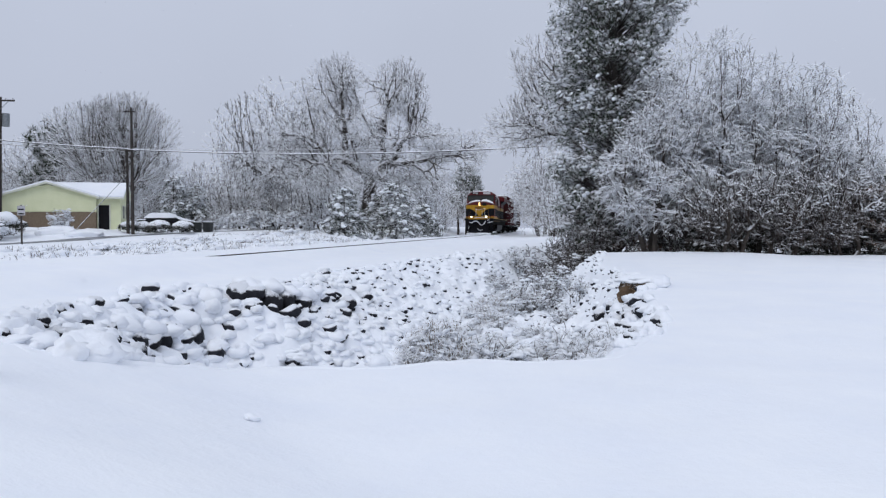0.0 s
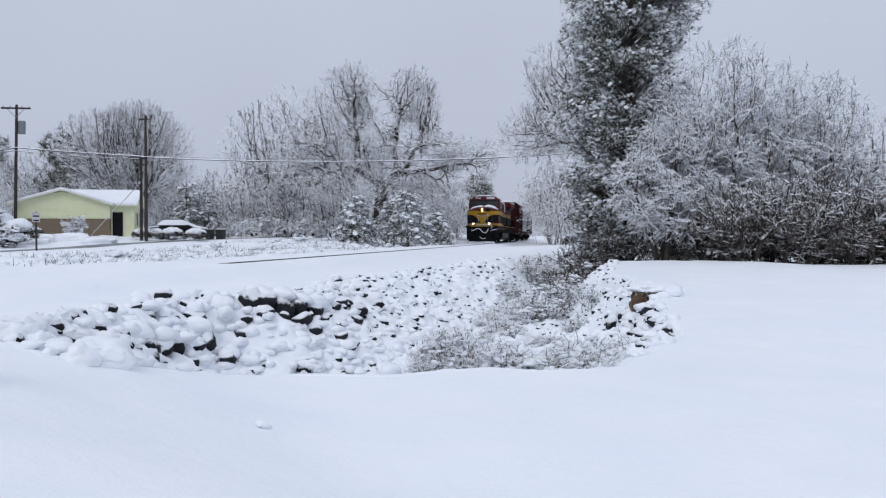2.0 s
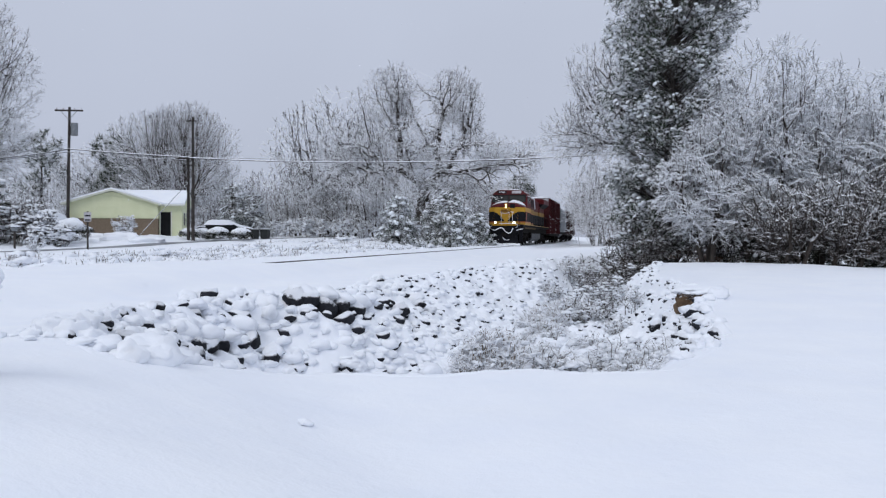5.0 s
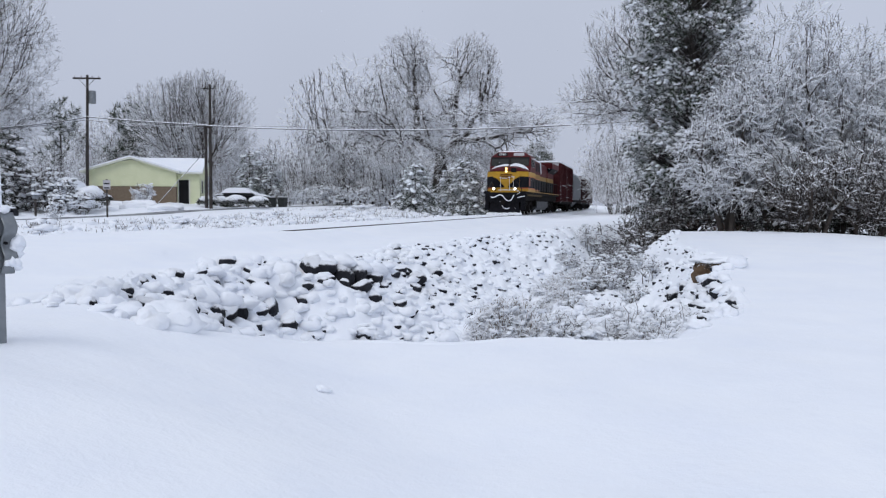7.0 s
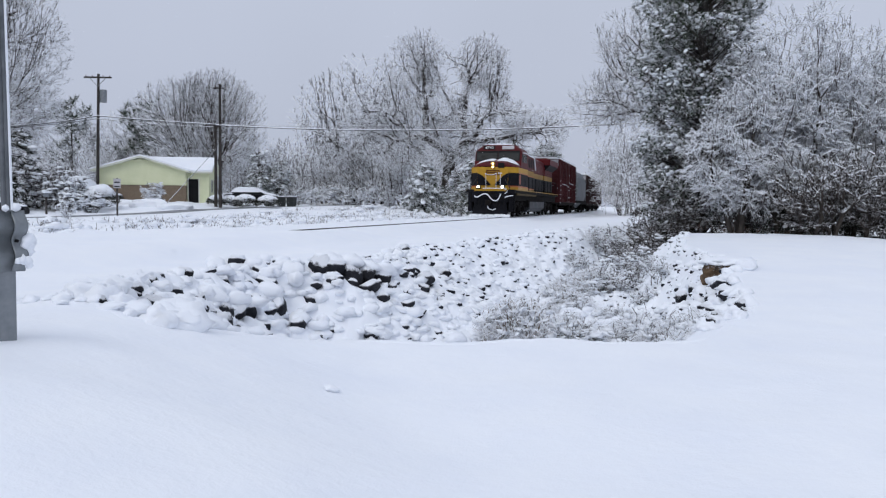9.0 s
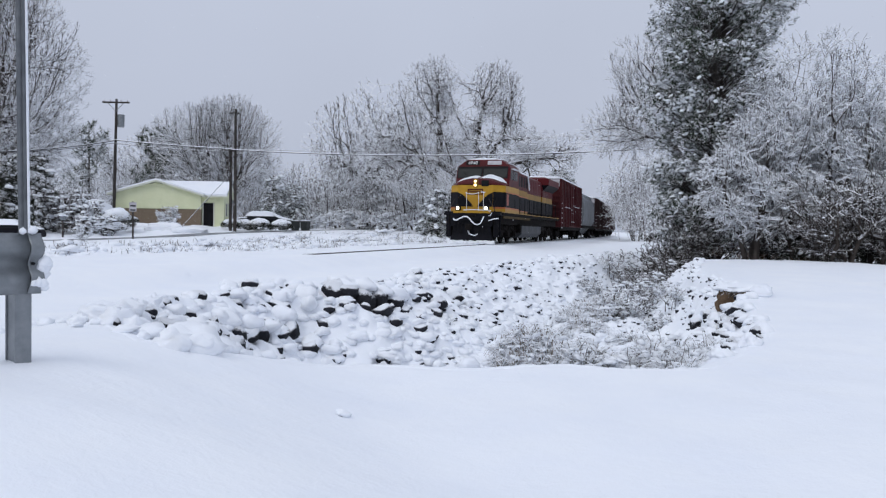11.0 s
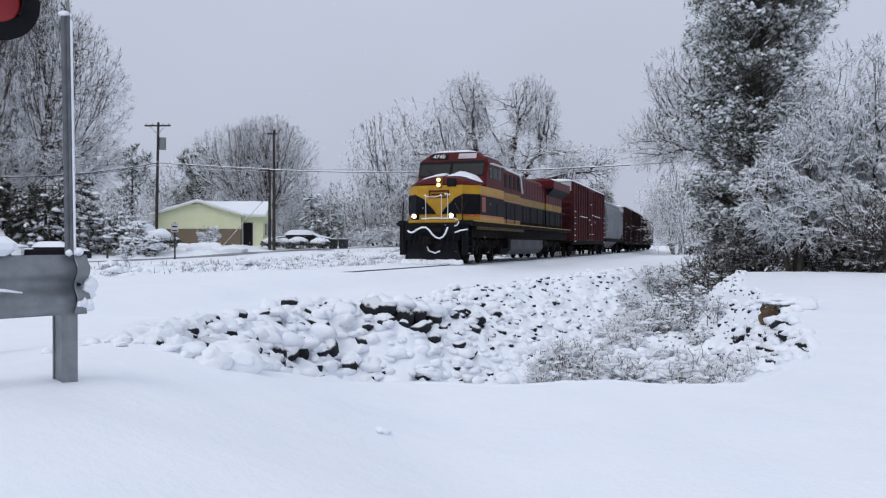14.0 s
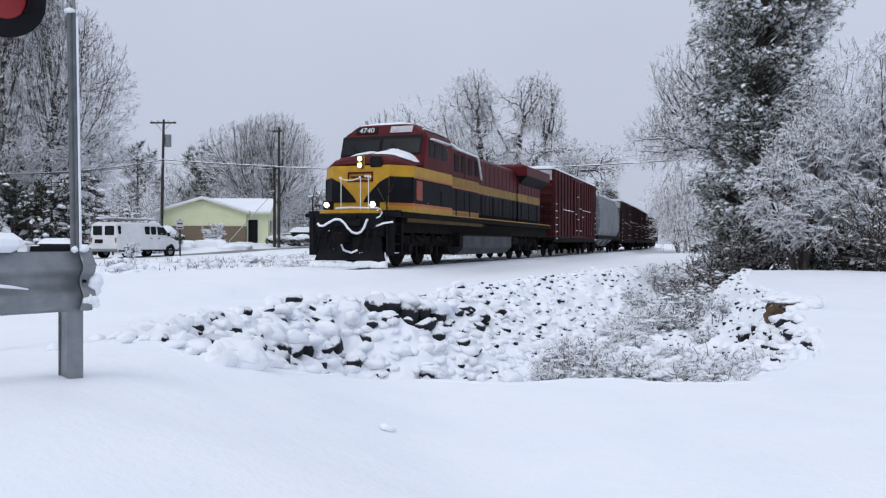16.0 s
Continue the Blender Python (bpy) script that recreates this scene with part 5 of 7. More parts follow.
for sd, x, y, crown, tips in ((151, 11.6, 27.6, ((0.6, 0, 2.6, 2.0, 1.0, 0.9, 1.0), (-0.6, 0, 1.7, 1.8, 1.0, 0.7, 0.6)), 240), (152, 13.8, 27.6, ((-0.4, 0, 2.0, 2.2, 1.0, 0.9, 1.0),), 240), (153, 9.8, 27.2, ((0, 0, 1.7, 1.9, 1.0, 0.8, 1.0),), 260), (154, 16.2, 28.6, ((0, 0, 1.8, 1.9, 1.0, 0.9, 1.0),), 240)):
    bare_tree("bank_tree", "low bare tree with arching boughs outlined in thick snow", stand(x, y), sd, crown, tips, 0.07, twig=TWIG_DARK, bough=TWIG, min_r=0.009, each=2, length=0.5, rise=-0.05, droop=0.35, laden=0.28, stems=3, foot=0.3, wander=0.2)
LEAN = ((-2.7, 0, 7.8, 2.5, 1.6, 1.6, 1.0), (-1.8, 0, 10.4, 2.2, 1.6, 1.9, 0.8), (0.4, 0, 9.5, 2.2, 2.0, 2.4, 0.5))
bare_tree("leaning_tree", "bare tree reaching out with snowy twigs", stand(7.4, 42), 54, LEAN, 1500, 0.24, twig=TWIG, bough=TWIG_DARK, min_r=0.008, each=4, length=0.45, rise=0.06, droop=0.0, spread=0.35, bole=0.28, wander=0.06, power=0.45, reach=0.24)
for sd, x, y, h, w in ((61, 7.6, 30.0, 2.6, 3.0), (62, 9.4, 27.2, 2.0, 3.0), (63, 11.4, 27.0, 2.0, 3.0), (64, 13.4, 27.0, 2.0, 3.0), (65, 15.8, 29, 2.4, 3.0), (66, 5.9, 30.4, 2.2, 2.4), (67, 6.4, 36, 2.6, 3.0), (68, 17.6, 29, 2.4, 3.0), (69, 8.6, 32.5, 3.4, 3.0), (60, 11.6, 32.5, 3.4, 3.4), (59, 14.0, 32.0, 3.2, 3.0), (58, 4.9, 31.6, 2.3, 2.4), (57, 5.6, 33.8, 3.2, 2.6)):
    shrub("thicket", "dense dark thicket under the trees with some snow", sd, h, w, stand(x, y), 6, TWIG_DARK, 0.7, 0.013, 10, "thicket on the bank", 0.09)
for sd, x, y, h, r in ((111, 12.6, 29.6, 2.4, 1.9), (112, 15.0, 29.4, 2.8, 2.0), (113, 17.2, 29.8, 3.2, 2.0), (114, 10.2, 30.6, 2.6, 1.8), (115, 13.8, 31.0, 3.4, 1.9), (116, 8.0, 31.0, 2.6, 1.8), (117, 5.6, 32.2, 3.0, 1.3), (118, 16.0, 28.6, 1.6, 1.5), (119, 18.2, 29.2, 2.2, 1.6), (120, 9.4, 30.4, 1.8, 1.3), (121, 11.4, 30.9, 2.0, 1.5), (122, 13.0, 30.7, 1.9, 1.4), (123, 14.6, 30.7, 2.0, 1.5), (124, 16.4, 31.0, 2.2, 1.5)):
    conifer("dark_evergreen", "dark evergreen undergrowth beneath the snowy trees", sd, h, r, stand(x, y), 11, 0.3, 0.17, 0.0, 0.25, "undergrowth on the bank", 0.35, leaf=RUSSET if sd in (112, 116) else LEAF, density=4, pad=0.10, puff=True, needles_each=14)
# cedars beside the track
for sd, x, y, h, r in ((71, -7.3, 60, 3.7, 1.9), (72, -3.6, 62, 4.4, 2.0), (73, -5.2, 65, 3.4, 1.8), (74, -1.6, 65, 2.6, 1.6), (75, -26.0, 78, 5.2, 1.9), (76, -24.2, 79, 4.4, 1.7)):
    conifer("cedar_tree", "bushy evergreen bowed under heavy snow", sd, h, r, stand(x, y), 20, 0.6, 0.30, 0.02, 0.9, shape=0.62, gap=0.0, density=4, pad=0.19, puff=True, needles_each=14)
# dark pines behind the house and evergreens by the road
for sd, x, y, h in ((81, -42.9, 88, 12.0), (82, -39.9, 91, 11.0), (83, -56, 96, 13.0), (84, 3.0, 104, 8.6)):
    k = h / 12
    tufted_pine("far_pine", "dark pine lightly dusted with snow", stand(x, y), sd, ((0, 0, 9.6 * k, 2.5 * k, 2.4 * k, 2.2 * k, 1.0), (1.0 * k, 0, 7.2 * k, 2.2 * k, 2.0 * k, 1.5 * k, 0.6), (-1.2 * k, 0, 5.6 * k, 2.0 * k, 1.8 * k, 1.2 * k, 0.4)), 240, h, 0.18, tuft=0.75, pads=0.25, pad=0.28, needles_each=16)
for sd, x, y, h, r in ((85, -35.5, 50, 5.0, 2.8), (86, -39, 49, 6.0, 3.2), (87, -43, 49, 6.0, 3.4), (88, -47, 50, 6.5, 3.4), (89, -36.4, 54.5, 5.6, 2.6)):
    conifer("roadside_evergreen", "broad dark evergreen with sagging snowy boughs", sd, h, r, stand(x, y), 16, 0.45, 0.40, 0.02, 0.45, shape=0.4, leaf=LEAF, density=3, pad=0.24, puff=True, needles_each=14)
for sd, x, y, h, w in ((91, -31.4, 53, 2.4, 3.2), (92, -29.0, 52, 1.3, 1.9), (93, -33.4, 54, 3.0, 3.4), (98, -30.2, 52, 1.4, 2.2)):
    shrub("hedge_shrub", "rounded shrub covered with snow", sd, h, w, stand(x, y), 9, TWIG_DARK, 0.75, 0.02, 200, pad=0.26)
hedge = shrub("hedge_shrub", "low hedge shrub bowed under snow", 94, 1.9, 2.6, stand(-15.8, 74), 5, TWIG, 0.55, 0.024, 60, pad=0.24)
for x, y, sc in ((-13.8, 73, 1.0), (-12, 72, 0.9), (-17.8, 75, 1.1), (-10, 72, 1.0), (-8.6, 69, 1.0), (-19.8, 76, 1.0), (-21.5, 77, 0.9)):
    put_copy(hedge, x, y, rng_w.uniform(0, 360), sc)
def dome_shrub(seed, height, width, at):
    """A clipped shrub: leafy sides under a thick cap of snow."""
    rng = random.Random(seed)
    bush = thing("clipped_shrub", "low rounded shrub under a cap of snow", "shrub", "clipped shrubs by the house", at=at)
    fr = []
    for _ in range(420):
        az, el = rng.uniform(0, math.tau), rng.uniform(-0.2, 1.1)
        p = Vector((math.cos(az) * math.cos(el) * width / 2, math.sin(az) * math.cos(el) * width / 2, height * (0.35 + 0.5 * math.sin(el)))) * rng.uniform(0.85, 1.0)
        fr.append(np.array(Matrix.Translation(p) @ Euler((rng.gauss(0, 0.5), -el, az)).to_matrix().to_4x4()))
    bv, bf = needle_clump(seed, 12, 0.22)
    v, f = stamp(bv, bf, fr)
    tagged(part("foliage", array_mesh("foliage", v, f, [LEAF]), bush), kind="stuff")
    bm = bmesh.new()
    bmesh.ops.create_icosphere(bm, subdivisions=3, radius=1.0)
    for p in bm.verts:
        k = 1 + 0.22 * noise.noise(p.co * 2.3 + Vector((seed, 0, 0))) + 0.10 * noise.noise(p.co * 6 + Vector((seed, 0, 0)))
        p.co = Vector((p.co.x * k * width * 0.44, p.co.y * k * width * 0.44, height * 0.58 + (p.co.z * k * height * 0.40 if p.co.z > 0 else p.co.z * height * 0.12)))
    for q in bm.faces:
        q.smooth = True
    me = bpy.data.meshes.new("snow_cap")
    bm.to_mesh(me)
    bm.free()
    me.materials.append(SNOW_LUMPY)
    part("snow_cap", me, bush, "thick cap of snow")
    return bush


dome_shrub(97, 2.3, 3.2, stand(-31.6, 54.6))
dome_shrub(98, 1.7, 2.6, stand(-29.6, 54.2))
low = dome_shrub(95, 1.15, 1.9, stand(-21.6, 61.5))
for x, y, sc in ((-19.8, 61.5, 0.95), (-23.4, 63.0, 0.9), (-24.6, 63.2, 0.8), (-28.6, 60.5, 0.7), (-31.4, 59.5, 0.8)):
    put_copy(low, x, y, rng_w.uniform(0, 360), sc)


# ---- house across the road ----
def lumpy_slab(name, mat, w, h, d, at, seed, label, category, rough=0.18, group=""):
    """An uneven mass, as of clay or packed snow."""
    bm = bmesh.new()
    bmesh.ops.create_icosphere(bm, subdivisions=4, radius=1.0)
    o = Vector((seed * 3.7, 0, 0))
    for p in bm.verts:
        k = 1 + rough * noise.noise(p.co * 1.6 + o) + rough * 0.5 * noise.noise(p.co * 5 + o) + rough * 0.25 * noise.noise(p.co * 12 + o)
        c = p.co * k
        p.co = Vector((math.copysign(abs(c.x) ** 0.75, c.x) * w, math.copysign(abs(c.y) ** 0.75, c.y) * d, math.copysign(abs(c.z) ** 0.75, c.z) * h))
    for q in bm.faces:
        q.smooth = True
    me = bpy.data.meshes.new(name)
    bm.to_mesh(me)
    bm.free()
    me.materials.append(mat)
    ob = new(name, me)
    ob.matrix_basis = at
    return tagged(ob, label, category, group)


def make_house():
    house = thing("house", "pale green gabled house with brown brick base and snowy roof", "house", at=pose(-34.35, 62.4, 1.38, 0, 0, 14))
    # local x runs along the front, y goes back; gable block 0..7, wing 7..8.9
    W, D, E, RZ = 7.0, 6.2, 2.55, 3.62
    s = Shape()
    s.loft([[(0.1, 0.1, -0.5), (W, 0.1, -0.5), (W, D, -0.5), (0.1, D, -0.5)], [(0.1, 0.1, 1.42), (W, 0.1, 1.42), (W, D, 1.42), (0.1, D, 1.42)]], [BRICK], None, (None, BRICK))
    part("brick_base", s, house, "brown brick lower wall")
    s = Shape()
    y0, y1 = 0.06, D
    s.add([(0.06, y0, 1.40), (W + 0.04, y0, 1.40), (W + 0.04, y0, E), (W / 2, y0, RZ - 0.05), (0.06, y0, E),
           (0.06, y1, 1.40), (W + 0.04, y1, 1.40), (W + 0.04, y1, E), (W / 2, y1, RZ - 0.05), (0.06, y1, E)],
          [(0, 1, 2, 3, 4), (9, 8, 7, 6, 5), (0, 5, 6, 1), (1, 6, 7, 2), (5, 0, 4, 9)], SIDING)
    part("gable_wall", s, house, "pale green siding")
    # siding laps
    for k in range(9):
        z = 1.46 + k * 0.22
        half = W / 2 if z < E else (W / 2) * (RZ - z) / (RZ - E)
        part("siding_board", Shape().box(W / 2 - half + 0.08, W / 2 + half - 0.04, 0.02, 0.06, z, z + 0.217, SIDING, 0.004), house)
    # wing
    s = Shape()
    s.add([(W, 0.6, -0.5), (W + 1.8, 0.6, -0.5), (W + 1.8, 5.2, -0.5), (W, 5.2, -0.5), (W, 0.6, E), (W + 1.8, 0.6, E), (W + 1.8, 5.2, E), (W, 5.2, E), (W + 1.8, 2.9, RZ - 0.04), (W, 2.9, RZ - 0.04)],
          [(0, 1, 5, 4), (1, 2, 6, 8, 5), (2, 3, 7, 6)], SIDING)
    part("wing_wall", s, house, "pale green siding")
    # roofs under snow
    def slab(a, b, c, d, name):
        up = Vector((0, 0, 0.14))
        q = [Vector(p) for p in (a, b, c, d)]
        sh = Shape().loft([q, [p + up for p in q]], [TRIM], None, (TRIM, None))
        sh.loft([[p + up for p in q], [p + up * 1.9 for p in q]], [SNOW], None, (None, SNOW))
        return part(name, sh, house, "roof slope covered by smooth snow")
    o = 0.35
    slab((-o, -o, E - 0.1), (W / 2, -o, RZ), (W / 2, D + o, RZ), (-o, D + o, E - 0.1), "roof")
    slab((W / 2, -o, RZ), (W + o, -o, E - 0.1), (W + o, D + o, E - 0.1), (W / 2, D + o, RZ), "roof")
    slab((W / 2, 0.2, E - 0.12), (W + 2.1, 0.2, E - 0.12), (W + 2.1, 2.9, RZ), (W / 2, 2.9, RZ), "roof")
    slab((W / 2, 2.9, RZ), (W + 2.1, 2.9, RZ), (W + 2.1, 5.6, E - 0.12), (W / 2, 5.6, E - 0.12), "roof")
    d = part("door", Shape().box(W + 0.15, W + 0.95, 0.55, 0.64, -0.1, 1.95, BLACKM, 0.02), house, "dark recessed front door")
    part("door_frame", Shape().box(W + 0.07, W + 0.15, 0.52, 0.62, -0.1, 2.03, TRIM, 0.01).box(W + 0.95, W + 1.03, 0.52, 0.62, -0.1, 2.03, TRIM, 0.01), d)
    for y in (1.6, 3.2):
        w = part("window", Shape().box(W + 1.78, W + 1.84, y, y + 0.8, 0.9, 1.9, DARKGLASS, 0.01), house)
        part("window_frame", Shape().box(W + 1.77, W + 1.86, y - 0.08, y, 0.85, 1.95, TRIM, 0.01).box(W + 1.77, W + 1.86, y + 0.8, y + 0.88, 0.85, 1.95, TRIM, 0.01).box(W + 1.77, W + 1.86, y, y + 0.8, 1.9, 1.97, TRIM, 0.01), w)
    return house


make_house()
shrub("garden_shrub", "small bare shrub bowed under snow before the house", 96, 1.7, 1.9, stand(-27.9, 59.0), 7, TWIG, 0.6, 0.016, 90, pad=0.17)
for x, y, w, h in ((-29.6, 57.6, 1.6, 0.42), (-27.2, 56.8, 1.3, 0.50), (-25.0, 56.4, 1.2, 0.36), (-31.6, 58.2, 1.5, 0.40)):
    lumpy_slab("snow_bank", SNOW, w, h, 0.8, pose(x, y, ground_height(x, y) + 0.05, 0, 0, 20), int(-x), "low heaped bank of snow before the house", "snow", 0.35, "snow banks by the road")


# ---- poles and wires ----
def utility_pole(x, y, z0, z1, lean=0.0, arm=True, transformer=False, low=7.4):
    pole = thing("utility_pole", "dark weathered wooden utility pole" + (" with crossarm and transformer" if transformer else ""), "utility pole", "utility poles", at=pose(x, y, z0, 0, lean, 0))
    h = z1 - z0
    part("shaft", Shape().tube([(0, 0, -0.6), (0, 0, h)], 0.135, POLEWOOD, 10, r1=0.095), pole)
    if arm:
        a = part("crossarm", Shape().box(-1.15, 1.15, -0.16, -0.05, h - 0.35, h - 0.22, POLEWOOD, 0.02), pole)
        for q in (-1.0, -0.45, 0.45, 1.0):
            part("insulator", Shape().disc((q, -0.1, h - 0.16), 0.05, 0.12, (0, 0, 1), FROSTED, 8), a)
        for q in (-1, 1):
            part("brace", Shape().tube([(q * 0.7, -0.1, h - 0.3), (0, -0.12, h - 1.0)], 0.025, GALV, 5), a)
    if transformer:
        part("transformer", Shape().disc((0.42, 0, h - 1.75), 0.27, 1.0, (0, 0, 1), GALV, 16), pole, "grey drum transformer")
    return pole


utility_pole(-34.0, 62, 1.2, 11.55, 1.2, True, True)
tall = utility_pole(-23.80, 62, 1.1, 10.7, 0.0, False)
part("crossarm", Shape().box(-0.55, 0.35, -0.14, -0.05, 9.22, 9.33, POLEWOOD, 0.02), tall)
part("transformer_bracket", Shape().box(0.10, 0.55, -0.05, 0.03, 7.9, 8.0, GALV, 0.02), tall)
p2 = utility_pole(-24.25, 62.2, 1.1, 7.6, 0.0, False)
part("pole_bracket", Shape().box(-1.0, 0.3, -0.12, 0.0, 6.25, 6.4, POLEWOOD, 0.02), p2)


def wire(a, b, sag, r=0.028):
    pts = [Vector(a).lerp(Vector(b), k / 24) - Vector((0, 0, sag * 4 * (k / 24) * (1 - k / 24))) for k in range(25)]
    s = Shape().tube(pts, r, WIRE, 5)
    return part("overhead_wire", s, None)


for a, b, sag, r in (((-33.9, 61.9, 8.25), (-24.1, 61.9, 7.55), 0.05, 0.05), ((-33.9, 61.9, 8.0), (-24.3, 61.9, 7.35), 0.10, 0.03), ((-24.1, 61.9, 7.5), (24, 56.5, 8.6), 1.05, 0.05),
                     ((-24.1, 61.9, 7.55), (24, 75, 11.2), 1.0, 0.022), ((-33.9, 61.9, 8.2), (-47, 36, 6.9), 1.5, 0.05), ((-33.9, 61.9, 8.0), (-47, 36.4, 7.1), 1.45, 0.03)):
    tagged(wire(a, b, sag, r), "overhead cable with a line of snow on it", "cable", "overhead cables")
guy = tagged(wire((-24.2, 62.1, 5.6), (-26.9, 58.6, ground_height(-26.9, 58.6) - 0.1), 0.0, 0.03), "slanting guy wire rimed with snow", "cable")
guy.name = "guy_wire"


# ---- road across the track ----


LANES = (-2.3, -1.7, -1.0, -0.6, 0.0, 0.6, 1.0, 1.7, 2.3)


def make_road():
    s = Shape()
    line = ROAD
    pts = []
    for a, b in zip(line, line[1:]):
        for k in range(12):
            pts.append(Vector(a).lerp(Vector(b), k / 12))
    rings = []
    for i, p in enumerate(pts):
        d = (pts[min(i + 1, len(pts) - 1)] - pts[max(i - 1, 0)]).normalized()
        n = Vector((d.y, -d.x))
        row = []
        for o in LANES:
            q = p + n * o
            row.append((q.x, q.y, ground_height(q.x, q.y) + (0.07 if abs(o) < 2 else -0.12)))
        rings.append(row)
    v = [p for r in rings for p in r]
    n = len(LANES)
    wet, white = [], []
    for i in range(len(rings) - 1):
        for j in range(n - 1):
            (wet if 1 < j < n - 3 else white).append((n * i + j + 1, n * i + j, n * i + j + n, n * i + j + n + 1))
    k = len(s.v)
    s.add(v, wet, SLUSH)
    s.f += [tuple(q + k for q in f) for f in white]
    s.m += [s.slot(SNOW_LUMPY)] * len(white)
    return tagged(part("road", s, None, smooth=True), "narrow asphalt road dark with slush between snowy verges", "road", kind="structure")


make_road()


# ---- riprap in the ditch ----
def stone_mesh(seed):
    """An angular block with a cushion of snow on its upper side."""
    rng = random.Random(seed)
    bm = bmesh.new()
    bmesh.ops.create_icosphere(bm, subdivisions=2, radius=1.0)
    o = rng.uniform(0, 90)
    cuts = [(Vector((rng.gauss(0, 1), rng.gauss(0, 1), rng.gauss(0, 0.8))).normalized(), rng.uniform(0.45, 0.80)) for _ in range(9)]
    for p in bm.verts:
        for n, d in cuts:
            k = p.co.dot(n) - d
            if k > 0:
                p.co -= n * k * 0.85
        p.co *= 1 + 0.24 * noise.noise(p.co * 1.9 + Vector((o, 0, 0)))
        p.co.x *= 1.25
        p.co.z *= 0.72
    bm.normal_update()
    lift = 0.20
    edge = 0.3
    for p in bm.verts:
        if p.normal.z > edge:
            k = smooth_step(edge, 0.8, p.normal.z)
            p.co += Vector((0, 0, lift * (1 + 0.9 * noise.noise(p.co * 2.6 + Vector((0, o, 0)))))) * (0.2 + 0.8 * k)
    bm.normal_update()
    for q in bm.faces:
        q.smooth = True
    me = bpy.data.meshes.new("stone")
    bm.to_mesh(me)
    bm.free()
    me.materials.append(STONE_BARE)
    return me


def brush_fill(x, y):
    """Share of the ditch's near middle that drifted snow and brush fill up."""
    return smooth_step(-1.3, 0.2, x) * (1 - smooth_step(10.5, 14.0, y)) * (1 - smooth_step(2.2, 2.9, x)) * smooth_step(0.25, 0.9, ditch_depth(x, y))


def bed_height(x, y):
    g = ground_height(x, y)
    return max(g, min(g + 0.45 * brush_fill(x, y), base_height(x, y) - 0.22))


def snow_blanket(spots):
    """One sheet of snow over the ditch's sides, sagging where blocks stand bare."""
    rng = random.Random(404)
    na, a0, da = 380, radians(-37), radians(0.155)
    r0, kr, nr = 4.9, 1.0032, 660
    ang = a0 + da * np.arange(na)
    rad = r0 * kr ** np.arange(nr)
    gx, gy = np.sin(ang)[:, None] * rad[None], np.cos(ang)[:, None] * rad[None]
    rim = np.array(DITCH)
    best, inside = np.full(gx.shape, 1e9), np.zeros(gx.shape, bool)
    for (x0, y0), (x1, y1) in zip(rim, np.roll(rim, -1, 0)):
        dx, dy = x1 - x0, y1 - y0
        t = np.clip(((gx - x0) * dx + (gy - y0) * dy) / (dx * dx + dy * dy), 0, 1)
        best = np.minimum(best, np.hypot(gx - x0 - t * dx, gy - y0 - t * dy))
        if y0 != y1:
            inside ^= ((y0 > gy) != (y1 > gy)) & (gx < dx * (gy - y0) / dy + x0)
    depth = np.where(inside, best, -best)
    use = depth > -0.12
    g = np.zeros_like(gx)
    for i, j in zip(*np.nonzero(use)):
        g[i, j] = bed_height(gx[i, j], gy[i, j])
    h = np.zeros_like(gx)

    def near(x, y, R):
        a, r = math.atan2(x, y), math.hypot(x, y)
        i, j, w = (a - a0) / da, math.log(r / r0) / math.log(kr), R / r
        i0, i1 = max(0, int(i - w / da)), min(na, int(i + w / da) + 2)
        j0, j1 = max(0, int(j - w / math.log(kr))), min(nr, int(j + w / math.log(kr)) + 2)
        sl = (slice(i0, i1), slice(j0, j1))
        if not 0 <= int(i) < na or not 0 <= int(j) < nr or not use[int(i), int(j)]:
            return sl, np.zeros(0)
        return sl, np.sqrt((gx[sl] - x) ** 2 + (gy[sl] - y) ** 2 + (g[sl] - g[int(i), int(j)]) ** 2)

    def dome(x, y, R, H):
        sl, d = near(x, y, R)
        if d.size:
            h[sl] = np.maximum(h[sl], H * np.clip(1 - (d / R) ** 2, 0, 1) ** 0.6)

    for _ in range(5000):
        y = 6.5 + 24 * rng.random() ** 1.4
        x = rng.uniform(-5, 4)
        d = ditch_depth(x, y)
        if d > (0.05 if y > 9.5 else 0.6) and y < 11.5:
            k = brush_fill(x, y)
            R = rng.uniform(0.06, 0.15) * min(1.6, max(0.7, y / 11))
            dome(x, y, R, R * rng.uniform(0.25, 0.6) * (1 + 0.3 * k))
    h += 0.02
    for _ in range(1):
        s = h.copy()
        s[1:-1, 1:-1] = (h[1:-1, 1:-1] * 2 + h[:-2, 1:-1] + h[2:, 1:-1] + h[1:-1, :-2] + h[1:-1, 2:]) / 6
        h = s
    for x, y, r, bare in spots:
        if bare:
            R = r * (1.3 if r > 0.13 else 1.6)
            sl, d = near(x, y, R)
            if d.size:
                k = np.clip((R - d) / (R * 0.35), 0, 1)
                h[sl] = h[sl] * (1 - k) - 0.13 * k
    t = np.clip((depth + 0.08) / 0.3, 0, 1)
    h = h * t * t * (3 - 2 * t)
    # push the pillows out of the slope, not straight up
    s = np.where(use, g, 0)
    for _ in range(14):
        s[1:-1, 1:-1] = (s[:-2, 1:-1] + s[2:, 1:-1] + s[1:-1, :-2] + s[1:-1, 2:]) / 4
    sr = np.gradient(s, axis=1) / np.gradient(rad)[None]
    sa = np.gradient(s, axis=0) / (da * rad)[None]
    edge = depth > 0.35
